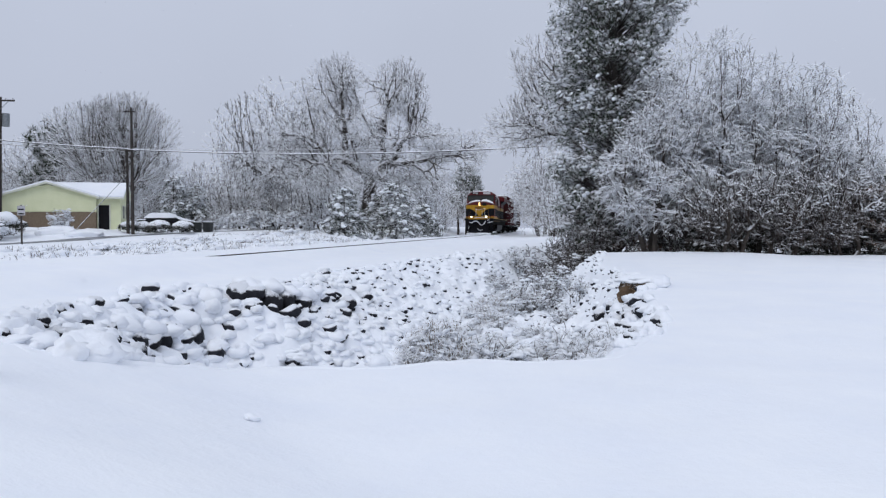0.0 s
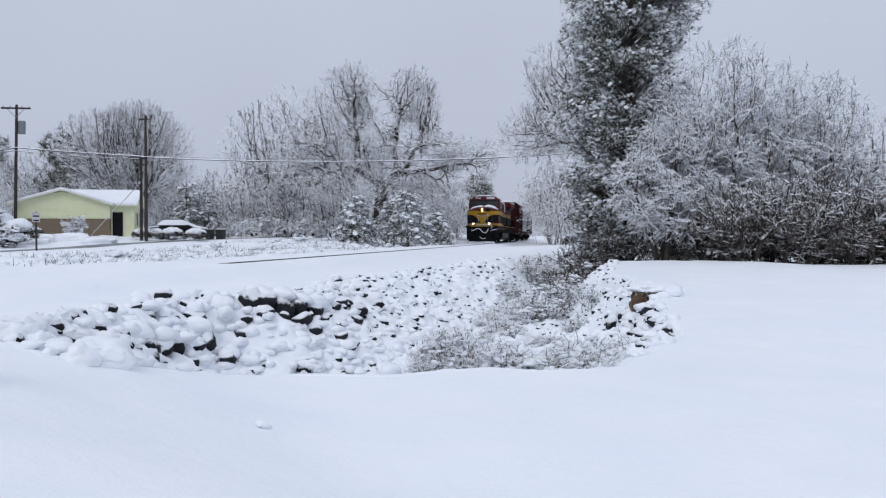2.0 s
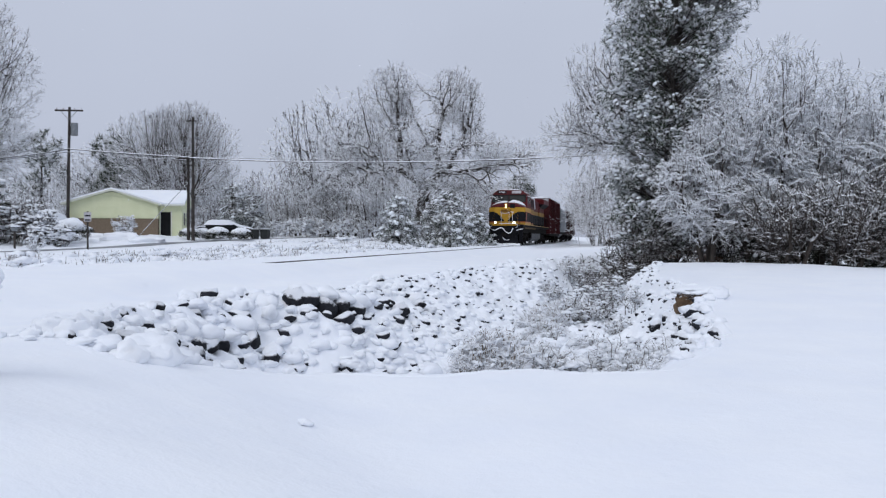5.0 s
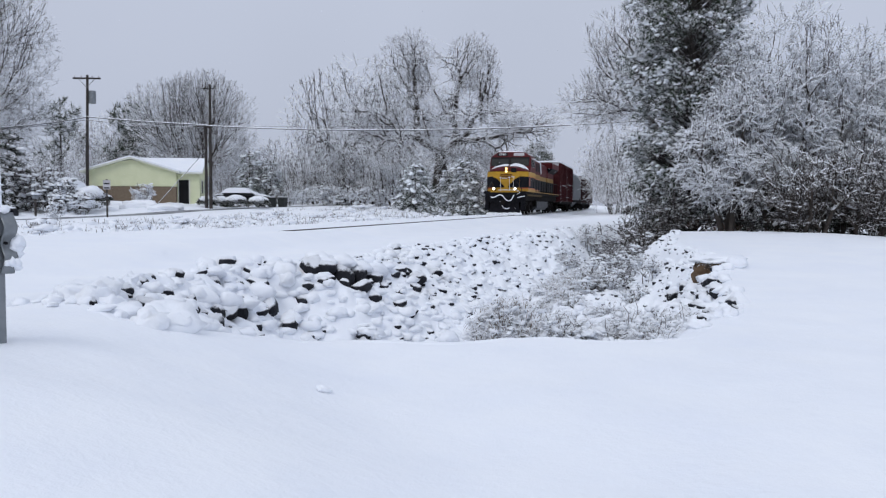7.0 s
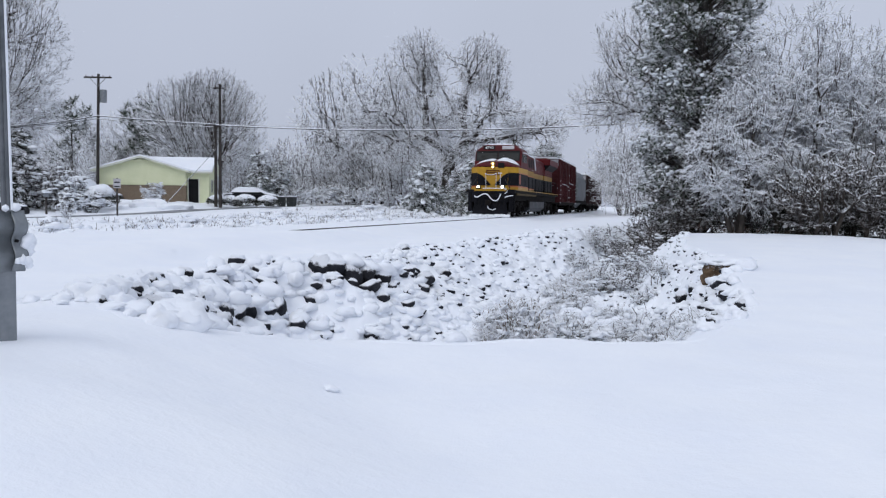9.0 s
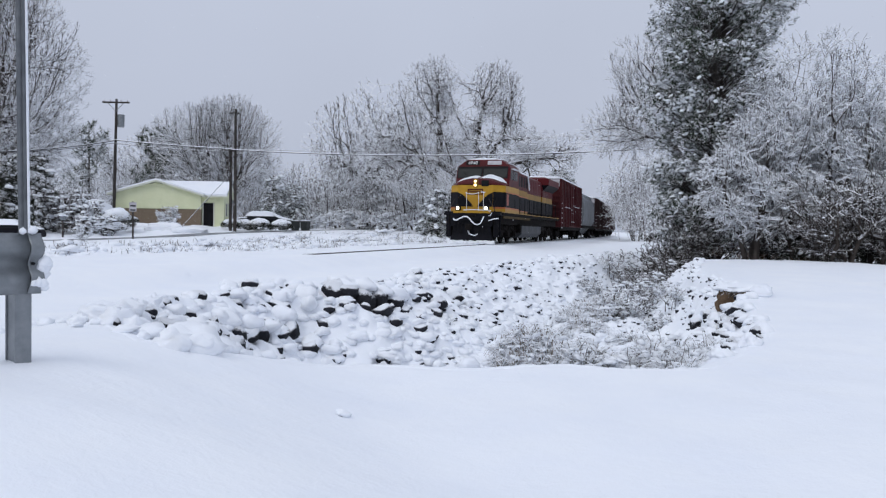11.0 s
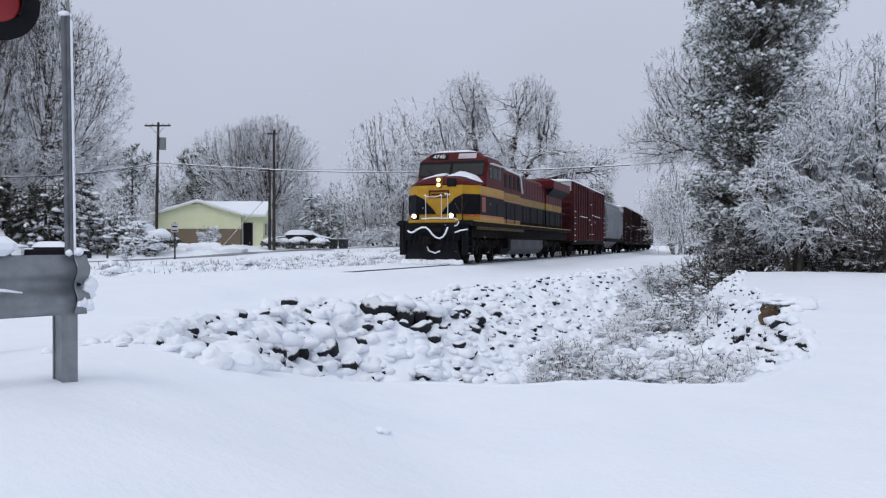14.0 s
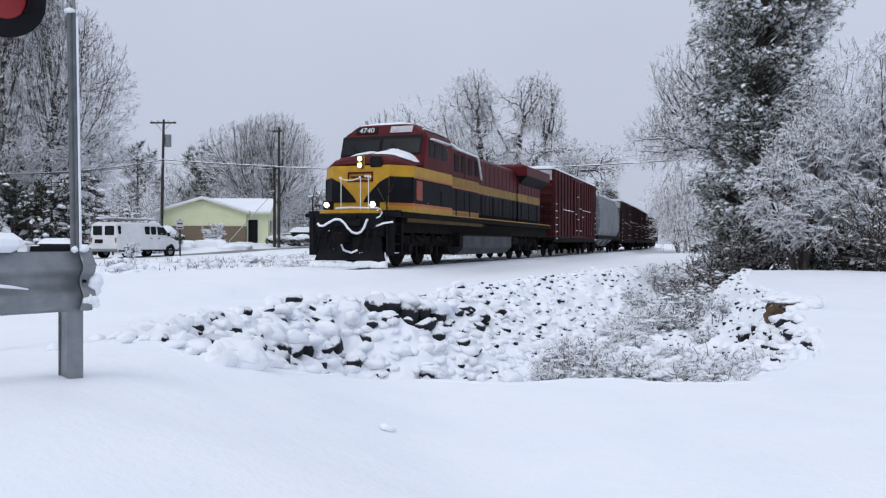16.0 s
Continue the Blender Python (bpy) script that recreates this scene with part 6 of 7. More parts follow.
    sr, sa = np.where(edge, np.clip(sr, -1.2, 1.2), 0), np.where(edge, np.clip(sa, -1.2, 1.2), 0)
    nx = -(sr * np.sin(ang)[:, None] + sa * np.cos(ang)[:, None])
    ny = -(sr * np.cos(ang)[:, None] - sa * np.sin(ang)[:, None])
    ln = np.sqrt(nx * nx + ny * ny + 1)
    gx, gy, z = gx + h * nx / ln, gy + h * ny / ln, g + h / ln - 0.12 * np.clip((0.02 - depth) / 0.12, 0, 1)
    idx = np.arange(na * nr).reshape(na, nr)
    q = np.stack([idx[:-1, :-1], idx[:-1, 1:], idx[1:, 1:], idx[1:, :-1]], -1)
    q = q[use[:-1, :-1] & use[:-1, 1:] & use[1:, 1:] & use[1:, :-1]]
    keep, inv = np.unique(q, return_inverse=True)
    v = np.stack([gx.ravel(), gy.ravel(), z.ravel()], 1)[keep]
    return array_mesh("snow_blanket", v, inv.reshape(q.shape)[:, ::-1], [SNOW], None, True)


def cap_mesh(seed, fine):
    """A rounded cushion of snow with an uneven outline, undercut below."""
    bm = bmesh.new()
    bmesh.ops.create_icosphere(bm, subdivisions=3 if fine else 2, radius=1.0)
    o = Vector((seed * 2.3, seed, 0))
    for p in bm.verts:
        c = p.co.copy()
        k = 1 + 0.42 * noise.noise(c * 1.4 + o) + 0.30 * noise.noise(c * 2.9 + o)
        p.co = Vector((c.x * k * 1.12, c.y * k * 0.95, c.z * k * (0.66 if c.z > 0 else 0.5) + 0.16 * noise.noise(c * 2.2 - o)))
    v = np.array([tuple(p.co) + (1.0,) for p in bm.verts])
    f = np.array([tuple(q.index for q in t.verts) for t in bm.faces])
    bm.free()
    return v, f


def make_riprap():
    rng = random.Random(77)
    dark = [stone_mesh(300 + i) for i in range(6)]
    rip = thing("riprap", "heaped dark riprap stones capped with snow along the ditch", "riprap", kind="structure")
    caps, stones = [], []
    y = 5.0
    while y < 46:
        step = (0.19 if y < 12 else 0.19 + 0.009 * (y - 12))
        x = -6.0 + rng.uniform(0, 0.2)
        while x < 9:
            px, py = x + rng.uniform(-0.10, 0.10), y + rng.uniform(-0.10, 0.10)
            x += step * rng.uniform(0.75, 1.15)
            d = ditch_depth(px, py)
            if d < 0.05 or (px > -1.9 and py < 8.3) or (px > -2.4 and py < 7.3 and d < 0.5):
                continue
            fill = smooth_step(-0.9, 0.3, px) * (1 - smooth_step(9.6, 11.0, py)) * (1 - smooth_step(1.9, 2.4, px))
            if rng.random() < 0.35 * fill or px / py < -0.60:
                continue
            far = smooth_step(13, 20, py)
            r = rng.uniform(0.055, 0.145) * (1 - 0.25 * far) * (1.5 if rng.random() < 0.10 and py < 14 else 1.0)
            right = px > 1.9
            if right:
                r *= 0.85
            patch = noise.noise((px * 0.9, py * 0.9, 21.0))
            shows = rng.random() < 0.22 + 0.34 * smooth_step(0.05, 0.45, patch) + (0.42 if right else 0.0) + 0.30 * far
            caps.append((px, py, r, rng.uniform(0.0, 0.45)))
            if shows:
                stones.append((px, py, r * rng.uniform(0.85, 1.2) * (1 - 0.2 * far)))
        y += step * 0.82
    # larger blocks bare under overhanging snow; their black includes the shade of the hollows
    blocks = []
    for bx, by, r in ((-3.90, 7.85, 0.16), (-3.85, 8.13, 0.17), (-3.80, 8.5, 0.12), (-3.83, 9.95, 0.20), (-3.65, 10.1, 0.15), (-4.45, 11.5, 0.20), (-4.03, 10.99, 0.20), (-3.98, 11.4, 0.20),
                      (-3.40, 13.4, 0.24), (-3.16, 13.45, 0.22), (-2.92, 13.6, 0.24), (-2.66, 13.85, 0.25), (-2.50, 14.2, 0.22), (-4.66, 12.7, 0.20), (-2.60, 17.6, 0.20), (-2.36, 12.6, 0.17), (-1.87, 15.2, 0.22), (-1.73, 17.0, 0.24),
                      (3.41, 16.3, 0.17), (3.26, 16.7, 0.18), (3.2, 13.9, 0.13), (3.0, 14.6, 0.15), (2.8, 15.3, 0.18), (2.6, 14.4, 0.15), (3.1, 13.4, 0.15)):
        blocks.append((bx, by, r, True))
    caps = [c for c in caps if (c[0] - 3.52) ** 2 + (c[1] - 14.55) ** 2 > 0.17 and all((c[0] - q[0]) ** 2 + (c[1] + 0.04 - q[1]) ** 2 > (1.05 * q[2]) ** 2 for q in blocks)]
    caps += [(bx + rng.uniform(-0.05, 0.05), by + 0.75 * r, r * 0.85, 0.35) for bx, by, r, _ in blocks]
    # snow lumps heaped round the washed-out clay, and a few that trail off at the shallow end
    caps += [(3.22, 14.62, 0.15, 0.6), (3.34, 14.34, 0.12, 0.3), (3.50, 14.22, 0.11, 0.2), (3.66, 14.26, 0.11, 0.2), (3.90, 14.55, 0.15, 0.4), (3.94, 14.8, 0.17, 0.4), (3.30, 14.95, 0.13, 0.6), (3.1, 14.2, 0.15, 0.5)]
    caps += [(-3.35 + rng.gauss(0, 0.30), 5.95 + rng.gauss(0, 0.22), rng.uniform(0.035, 0.07), 0.2) for _ in range(26)]
    part("snow_blanket", snow_blanket(blocks), rip, "thick snow lying over the stones")
    shapes = {True: [cap_mesh(i, True) for i in range(6)], False: [cap_mesh(10 + i, False) for i in range(6)]}
    vs, fs, k = [], [], 0
    for px, py, r, lift in caps:
        v, f = rng.choice(shapes[py < 9.5 and r > 0.08])
        m = pose(px, py, bed_height(px, py) + r * lift, rng.uniform(-14, 14), rng.uniform(-14, 14), rng.uniform(0, 360)) @ Matrix.Diagonal((r * rng.uniform(0.85, 1.3), r * rng.uniform(0.8, 1.05), r * rng.uniform(0.8, 1.25), 1))
        vs.append((v @ np.array(m).T)[:, :3])
        fs.append(f + k)
        k += len(v)
    tagged(part("snow_cushions", array_mesh("snow_cushions", np.concatenate(vs), np.concatenate(fs), [SNOW], None, True), rip, "rounded cushions of snow on the stones"), kind="stuff")
    rest = [(bx, by, r) for bx, by, r, _ in blocks] + sorted(stones, key=lambda q: q[0] ** 2 + q[1] ** 2)
    vs, fs, k = [], [], 0
    for n, (px, py, r) in enumerate(rest):
        gx, gy = bed_height(px + 0.15, py) - bed_height(px - 0.15, py), bed_height(px, py + 0.15) - bed_height(px, py - 0.15)
        ln = math.hypot(gx, gy) + 1e-6
        push = r * (0.65 if n >= len(blocks) else 0.0)
        qx, qy = px - gx / ln * push, py - gy / ln * push
        m = pose(qx, qy, bed_height(qx, qy) + r * (rng.uniform(0.0, 0.35) if n >= len(blocks) else rng.uniform(-0.3, 0.0)), rng.uniform(-28, 28), rng.uniform(-28, 28), rng.uniform(0, 360)) @ Matrix.Diagonal((r * rng.uniform(0.8, 1.3), r * rng.uniform(0.75, 1.1), r * rng.uniform(0.8, 1.1), 1))
        me = rng.choice(dark)
        if n < 300:
            part("stone", me, rip, at=m)
        else:
            v = np.array([tuple(p.co) + (1.0,) for p in me.vertices])
            vs.append((v @ np.array(m).T)[:, :3])
            fs.append(np.array([tuple(p.vertices) for p in me.polygons]) + k)
            k += len(v)
    if vs:
        tagged(part("stone_bed", array_mesh("stone_bed", np.concatenate(vs), np.concatenate(fs), [STONE_BARE], None, True), rip, "smaller stones under snow further along"), kind="stuff")


make_riprap()


lumpy_slab("clay_bank", CLAY, 0.37, 0.28, 0.28, pose(3.58, 14.84, 0.16, 0, 0, 20), 3, "raw brown clay face washed out under the snow", "clay bank", 0.42)
lumpy_slab("snow_ledge", SNOW, 0.50, 0.07, 0.36, pose(3.68, 14.98, 0.43, 2, -2, 25), 4, "snow ledge overhanging the washed-out clay face", "snow", 0.3)
def root_fringe():
    rng = random.Random(88)
    segs = []
    for _ in range(90):
        a = Vector((3.57 + rng.gauss(0, 0.15), 14.66 + rng.gauss(0, 0.07), 0.37 + rng.gauss(0, 0.02)))
        b = a + Vector((rng.gauss(-0.05, 0.05), rng.gauss(-0.05, 0.05), -rng.uniform(0.03, 0.11)))
        segs.append((a, b, 0.008, 0.004, 2))
    return tagged(new("root_fringe", segs_mesh("root_fringe", segs, 3, TWIG_DARK, 0.004)), "dark roots hanging over the clay bank", "roots", kind="stuff")


root_fringe()
# Raised clump added in place of a small shaded dent in the snow.
lumpy_slab("snow_clump", SNOW, 0.05, 0.022, 0.045, pose(-1.20, 5.02, ground_height(-1.22, 5.08) + 0.02, 0, 20, 30), 8, "small snow clump added in place of a shaded dent in the field", "snow", 0.25)


# ---- brush ----
def grass_tuft(seed, height, width, at, blades=420, label="dry tan grass bowed into a mound under snow", mat=None, min_r=0.004, load=130):
    """Blades that rise and curl over into a rounded mound."""
    rng = random.Random(seed)
    segs = []
    for _ in range(blades):
        az = rng.uniform(0, math.tau)
        r = width * 0.30 * math.sqrt(rng.random())
        p = Vector((r * math.cos(az), r * math.sin(az), -0.05))
        a2 = az + rng.gauss(0, 0.7)
        tilt = rng.uniform(0.0, 0.62)
        d = Vector((math.cos(a2) * math.sin(tilt), math.sin(a2) * math.sin(tilt), math.cos(tilt)))
        ln = height * rng.uniform(0.6, 1.05)
        curl = rng.uniform(0.4, 1.1)
        for i in range(5):
            q = p + d * (ln / 5)
            segs.append((p, q, 0.005 * (1.1 - i * 0.12), 0.005 * (1.0 - i * 0.12), 2))
            p = q
            k = curl * (0.3 + 0.22 * i)
            d = (d + Vector((math.cos(a2) * k * 0.5 + rng.gauss(0, 0.16), math.sin(a2) * k * 0.5 + rng.gauss(0, 0.16), -k + rng.gauss(0, 0.1)))).normalized()
    t = thing("grass_tuft", label, "grass", "grass tufts in the ditch", at=at)
    tagged(part("blade_mass", segs_mesh("blade_mass", segs, 3, mat or DRYGRASS, min_r, roof=True), t), kind="stuff")
    fr = []
    top = sorted(segs, key=lambda s: -s[1].z)[:len(segs) // 2]
    for s in rng.sample(top, min(len(top), load)):
        fr.append(np.array(Matrix.Translation(s[1]) @ Euler((rng.gauss(0, 0.3), rng.gauss(0, 0.3), rng.uniform(0, 6.3))).to_matrix().to_4x4() @ Matrix.Diagonal((*[k * rng.uniform(0.7, 1.2) for k in [rng.choice((0.4, 0.5, 0.7, 1.0, 1.8))] * 3], 1))))
    pv, pf = snow_pad(seed, 0.045)
    v, f = stamp(pv, pf, fr)
    tagged(part("snow_load", array_mesh("snow_load", v, f, [SNOW_LUMPY], None, True), t, "snow caught on the blades"), kind="stuff")
    return t


def grass_mound(seed, height, width, at, blades, label):
    """A rounded heap of short tangled blades with snow sifted over it."""
    rng = np.random.default_rng(seed)
    segs, tops = [], []
    for _ in range(blades):
        d = rng.normal(size=3)
        d[2] = abs(d[2])
        d /= np.linalg.norm(d)
        k = rng.uniform(0.55, 1.0) * (1 + 0.25 * noise.noise((d[0] * 2 + seed, d[1] * 2, d[2] * 2)))
        p = d * (width / 2 * k, width / 2 * k, height * k) - (0, 0, 0.04)
        e = d * 0.55 + rng.normal(size=3) * 0.65
        e[2] += 0.25 - 0.3 * rng.random()
        e /= np.linalg.norm(e)
        ln = rng.uniform(0.07, 0.20)
        q = p + e * ln * 0.6
        e2 = e + rng.normal(size=3) * 0.3 - (0, 0, 0.7)
        e2 /= np.linalg.norm(e2)
        segs.extend([(p, q, 0.0042, 0.004, 2), (q, q + e2 * ln * 0.5, 0.004, 0.0025, 2)])
        if d[2] > 0.35:
            tops.append(q)
    t = thing("grass_tuft", label, "grass", "grass tufts in the ditch", at=at)
    tagged(part("blade_mass", segs_mesh("blade_mass", segs, 3, DRYGRASS, 0.0028, roof=True), t), kind="stuff")
    fr = []
    for i in rng.choice(len(tops), min(len(tops), 240), replace=False):
        k = rng.choice((0.4, 0.6, 0.8, 1.2))
        fr.append(np.array(Matrix.Translation(tops[i]) @ Euler((rng.normal() * 0.3, rng.normal() * 0.3, rng.uniform(0, 6.3))).to_matrix().to_4x4() @ Matrix.Diagonal((k * 1.2, k, k, 1))))
    pv, pf = snow_pad(seed, 0.045)
    v, f = stamp(pv, pf, fr)
    tagged(part("snow_load", array_mesh("snow_load", v, f, [SNOW_LUMPY], None, True), t, "snow caught on the blades"), kind="stuff")
    return t


def bed(x, y, turn=0.0):
    return pose(x, y, bed_height(x, y) - 0.02, 0, 0, turn)


tuft_a = grass_mound(501, 0.48, 0.95, bed(0.0, 8.25), 3200, "dry tan grass bowed into a mound under snow")
tuft_b = grass_mound(502, 0.44, 1.05, bed(0.42, 8.45), 3000, "dry tan grass bowed into a mound under snow")
tuft_c = grass_tuft(503, 0.52, 0.75, bed(0.95, 8.45), 380, "grey-brown grass flattened in clumps under snow", TWIG_MID, load=170)
tuft_d = grass_tuft(504, 0.44, 0.6, bed(1.25, 8.75), 360, "dark weeds bowed over under snow", TWIG_MID, load=110)
rng_g = random.Random(9)
TUFTS = [(tuft_a, -0.1, 8.9, 0.9), (tuft_c, 0.5, 8.3, 0.95), (tuft_d, 0.72, 8.75, 0.9), (tuft_b, 0.45, 9.1, 0.95), (tuft_d, 1.6, 8.75, 0.8), (tuft_c, 1.42, 8.3, 0.7), (tuft_c, 1.0, 9.2, 1.0), (tuft_d, 1.55, 9.4, 0.9), (tuft_c, 1.95, 9.3, 0.75)]
for k in range(20):
    y = 9.7 + 13.0 * (k + rng_g.random()) / 20
    x = float(np.interp(y, (9, 13, 16, 20, 23), (0.8, 1.0, 1.1, 1.9, 2.2))) + rng_g.uniform(-1.0, 1.0)
    TUFTS.append((rng_g.choice((tuft_b, tuft_c, tuft_c, tuft_d)), x, y, 0.95 + 0.045 * (y - 10)))
for ob, x, y, sc in TUFTS:
    c = copy_thing(ob, bed(x, y, rng_g.uniform(0, 360)))
    sc *= 0.75 if y > 9.5 else 1.0
    c.scale = (sc, sc, sc)


def dead_stick(x, y, turn, ln, rise):
    s = thing("dead_branch", "dark fallen branch under snow on the ditch bank", "branch", "fallen branches", at=pose(x, y, bed_height(x, y) + 0.10, 0, 0, turn))
    rng = random.Random(int(x * 100))
    segs, p, d = [], Vector((0, 0, 0)), Vector((1, 0, rise)).normalized()
    for i in range(7):
        q = p + d * ln / 7
        segs.append((p, q, 0.03 - 0.003 * i, 0.027 - 0.003 * i, 1))
        if i > 1:
            e = (d + Vector((0, rng.choice((-0.8, 0.8)), rng.uniform(-0.1, 0.4)))).normalized()
            segs.append((q, q + e * ln * 0.3, 0.014, 0.006, 2))
        p = q
        d = (d + Vector((rng.gauss(0, 0.1), rng.gauss(0, 0.18), rng.gauss(0, 0.1)))).normalized()
    part("stem", segs_mesh("stem", segs, 5, TWIG_DARK, 0.005), s)


for q in ((2.2, 13.6, 25, 1.1, 0.2), (2.1, 14.2, 40, 1.0, 0.25), (2.4, 13.0, 15, 0.8, 0.15), (2.6, 14.6, 60, 0.8, 0.2), (2.7, 12.4, 50, 0.6, 0.1)):
    dead_stick(*q)
brush = shrub("ditch_brush", "tangled grey-brown brush with snow in the ditch", 511, 0.9, 2.0, stand(2.1, 20.8), 5, TWIG_MID, 0.55, 0.010, 46, "brush in the ditch", 0.11)
dark_brush = shrub("ditch_brush", "dark tangled brush in the bottom of the ditch", 512, 1.1, 2.2, stand(3.0, 24.2), 5, TWIG_DARK, 0.55, 0.010, 24, "brush in the ditch", 0.11)
for x, y, sc in ((3.9, 27.0, 0.9), (2.9, 21.8, 0.6), (4.9, 29.6, 1.1), (3.0, 29.0, 0.8), (6.0, 32.6, 1.2)):
    put_copy(dark_brush, x, y, rng_g.uniform(0, 360), sc)
for x, y, sc in ((2.0, 25.0, 0.7), (3.5, 20.0, 0.6), (2.4, 28.5, 0.8), (4.0, 31.5, 1.0), (1.4, 22.5, 0.5), (2.9, 19.4, 0.6), (1.6, 24.0, 0.7), (3.4, 22.6, 0.8), (6.5, 35, 1.4)):
    put_copy(brush, x, y, rng_g.uniform(0, 360), sc)


def weeds():
    """Stalks poking through the snow of the far verge."""
    rng = random.Random(61)
    segs, lumps = [], []
    for _ in range(380):
        u, v = rng.uniform(-30, 25), rng.uniform(-16, -3.6)
        if rng.random() < 0.5:
            v = rng.choice((-5.2, -8.5, -12.5)) + rng.gauss(0, 0.5)
        i = int(math.floor(u))
        cx, cy, a = CENTRE[i]
        x, y = cx + v * math.cos(a), cy - v * math.sin(a)
        z = ground_height(x, y)
        for _k in range(rng.randint(1, 5)):
            sc = rng.uniform(0.4, 1.6)
            lumps.append(np.array(Matrix.Translation((x + rng.gauss(0, 0.35), y + rng.gauss(0, 0.35), z + 0.02 + 0.04 * sc)) @ Euler((0, 0, rng.uniform(0, 6.3))).to_matrix().to_4x4() @ Matrix.Diagonal((sc * rng.uniform(0.8, 1.4), sc, sc * rng.uniform(0.8, 1.6), 1))))
        for _k in range(rng.randint(6, 30)):
            b = Vector((x + rng.gauss(0, 0.2), y + rng.gauss(0, 0.2), z - 0.04))
            d = Vector((rng.gauss(0, 0.9), rng.gauss(0, 0.9), 0.8)).normalized()
            h = rng.uniform(0.08, 0.36)
            segs.append((b, b + d * h, 0.012, 0.008, 2))
    pv, pf = snow_pad(61, 0.16)
    v, f = stamp(pv, pf, lumps)
    tagged(new("snow_hummocks", array_mesh("snow_hummocks", v, f, [SNOW], None, True)), "small hummocks of snow over weeds by the track", "snow", kind="stuff")
    w = new("weeds", segs_mesh("weeds", segs, 3, TWIG_MID, 0.009))
    return tagged(w, "dry weed stalks poking through snow by the track", "weeds", kind="stuff")


weeds()
shrub("verge_sapling", "small bare sapling thick with snow on the verge", 99, 1.0, 1.1, stand(-24.6, 41.5), 5, TWIG, 0.5, 0.010, 70, pad=0.09)


# ---- guard rail and crossing signal ----
def make_guardrail():
    rail = thing("guardrail", "galvanised steel guardrail with snow stuck to its end", "guardrail", at=pose(-2.547, 3.93, 0.70, 0, 0, math.degrees(math.atan2(-0.85, -0.526))))
    # local x runs along the beam away from its end, local y is its road side
    prof = [(0.042 - 0.022 * math.cos(math.tau * k / 9), 0.652 - 0.311 * k / 18) for k in range(19)]
    ring = [(y, z) for y, z in prof] + [(y - 0.006, z) for y, z in reversed(prof)]

    def beam(x0, x1, n, bend):
        s = Shape()
        rings = []
        for i in range(n + 1):
            x = x0 + (x1 - x0) * i / n
            rings.append([(x, y + bend(x), z) for y, z in ring])
        s.loft(rings, [GALV] * n, None, (GALV, GALV))
        return s
    part("beam", beam(0.055, 8.0, 30, lambda x: 0.0), rail, "weathered W-profile steel beam", True)
    part("end_section", beam(0.022, 0.085, 6, lambda x: 0.010 + 0.35 * max(0.0, 0.06 - x) ** 1.2), rail, "flared end piece of the beam", True)
    for x, z in ((0.066, 0.497),):
        part("bolt", Shape().disc((x, 0.045, z), 0.008, 0.02, (0, 1, 0), RUBBER, 8), rail)
    for x in (0.09, 3.2, 5.4, 7.6):
        s = Shape()
        s.box(x - 0.042, x + 0.042, -0.018, -0.008, -0.6, 0.62, GALV, 0.002)
        s.box(x + 0.026, x + 0.034, -0.110, -0.018, -0.6, 0.62, GALV, 0.002)
        s.box(x - 0.042, x + 0.042, -0.120, -0.110, -0.6, 0.62, GALV, 0.002)
        part("post", s, rail, "galvanised I-beam post")
    for x, y, z, r in ((0.012, 0.045, 0.47, 0.030), (0.006, 0.045, 0.50, 0.032), (0.010, 0.045, 0.44, 0.026), (0.05, 0.075, 0.400, 0.020), (0.075, 0.075, 0.395, 0.014), (0.028, 0.075, 0.392, 0.022), (0.022, 0.075, 0.372, 0.018), (0.06, 0.03, 0.665, 0.02), (0.11, 0.03, 0.66, 0.016)):
        v, f = cap_mesh(int(z * 1000) % 17, False)
        part("stuck_snow", Shape().add(v[:, :3], f.tolist(), SNOW, pose(x, y, z) @ Matrix.Diagonal((r, r, r * 2.0, 1))), rail, "lump of snow stuck to the rail end", True)
    part("snow_ridge", Shape().box(0.37, 3.0, -0.12, 0.07, 0.648, 0.745, SNOW, 0.035), rail, "ridge of snow lying along the beam")
    sh = Shape().tube([(0.36, 0.075, 0.468), (0.44, 0.07, 0.482), (0.58, 0.068, 0.498)], 0.004, SNOW, 6, r1=0.013)
    part("stuck_snow", sh, rail, "streak of snow in the beam's groove", True)


make_guardrail()


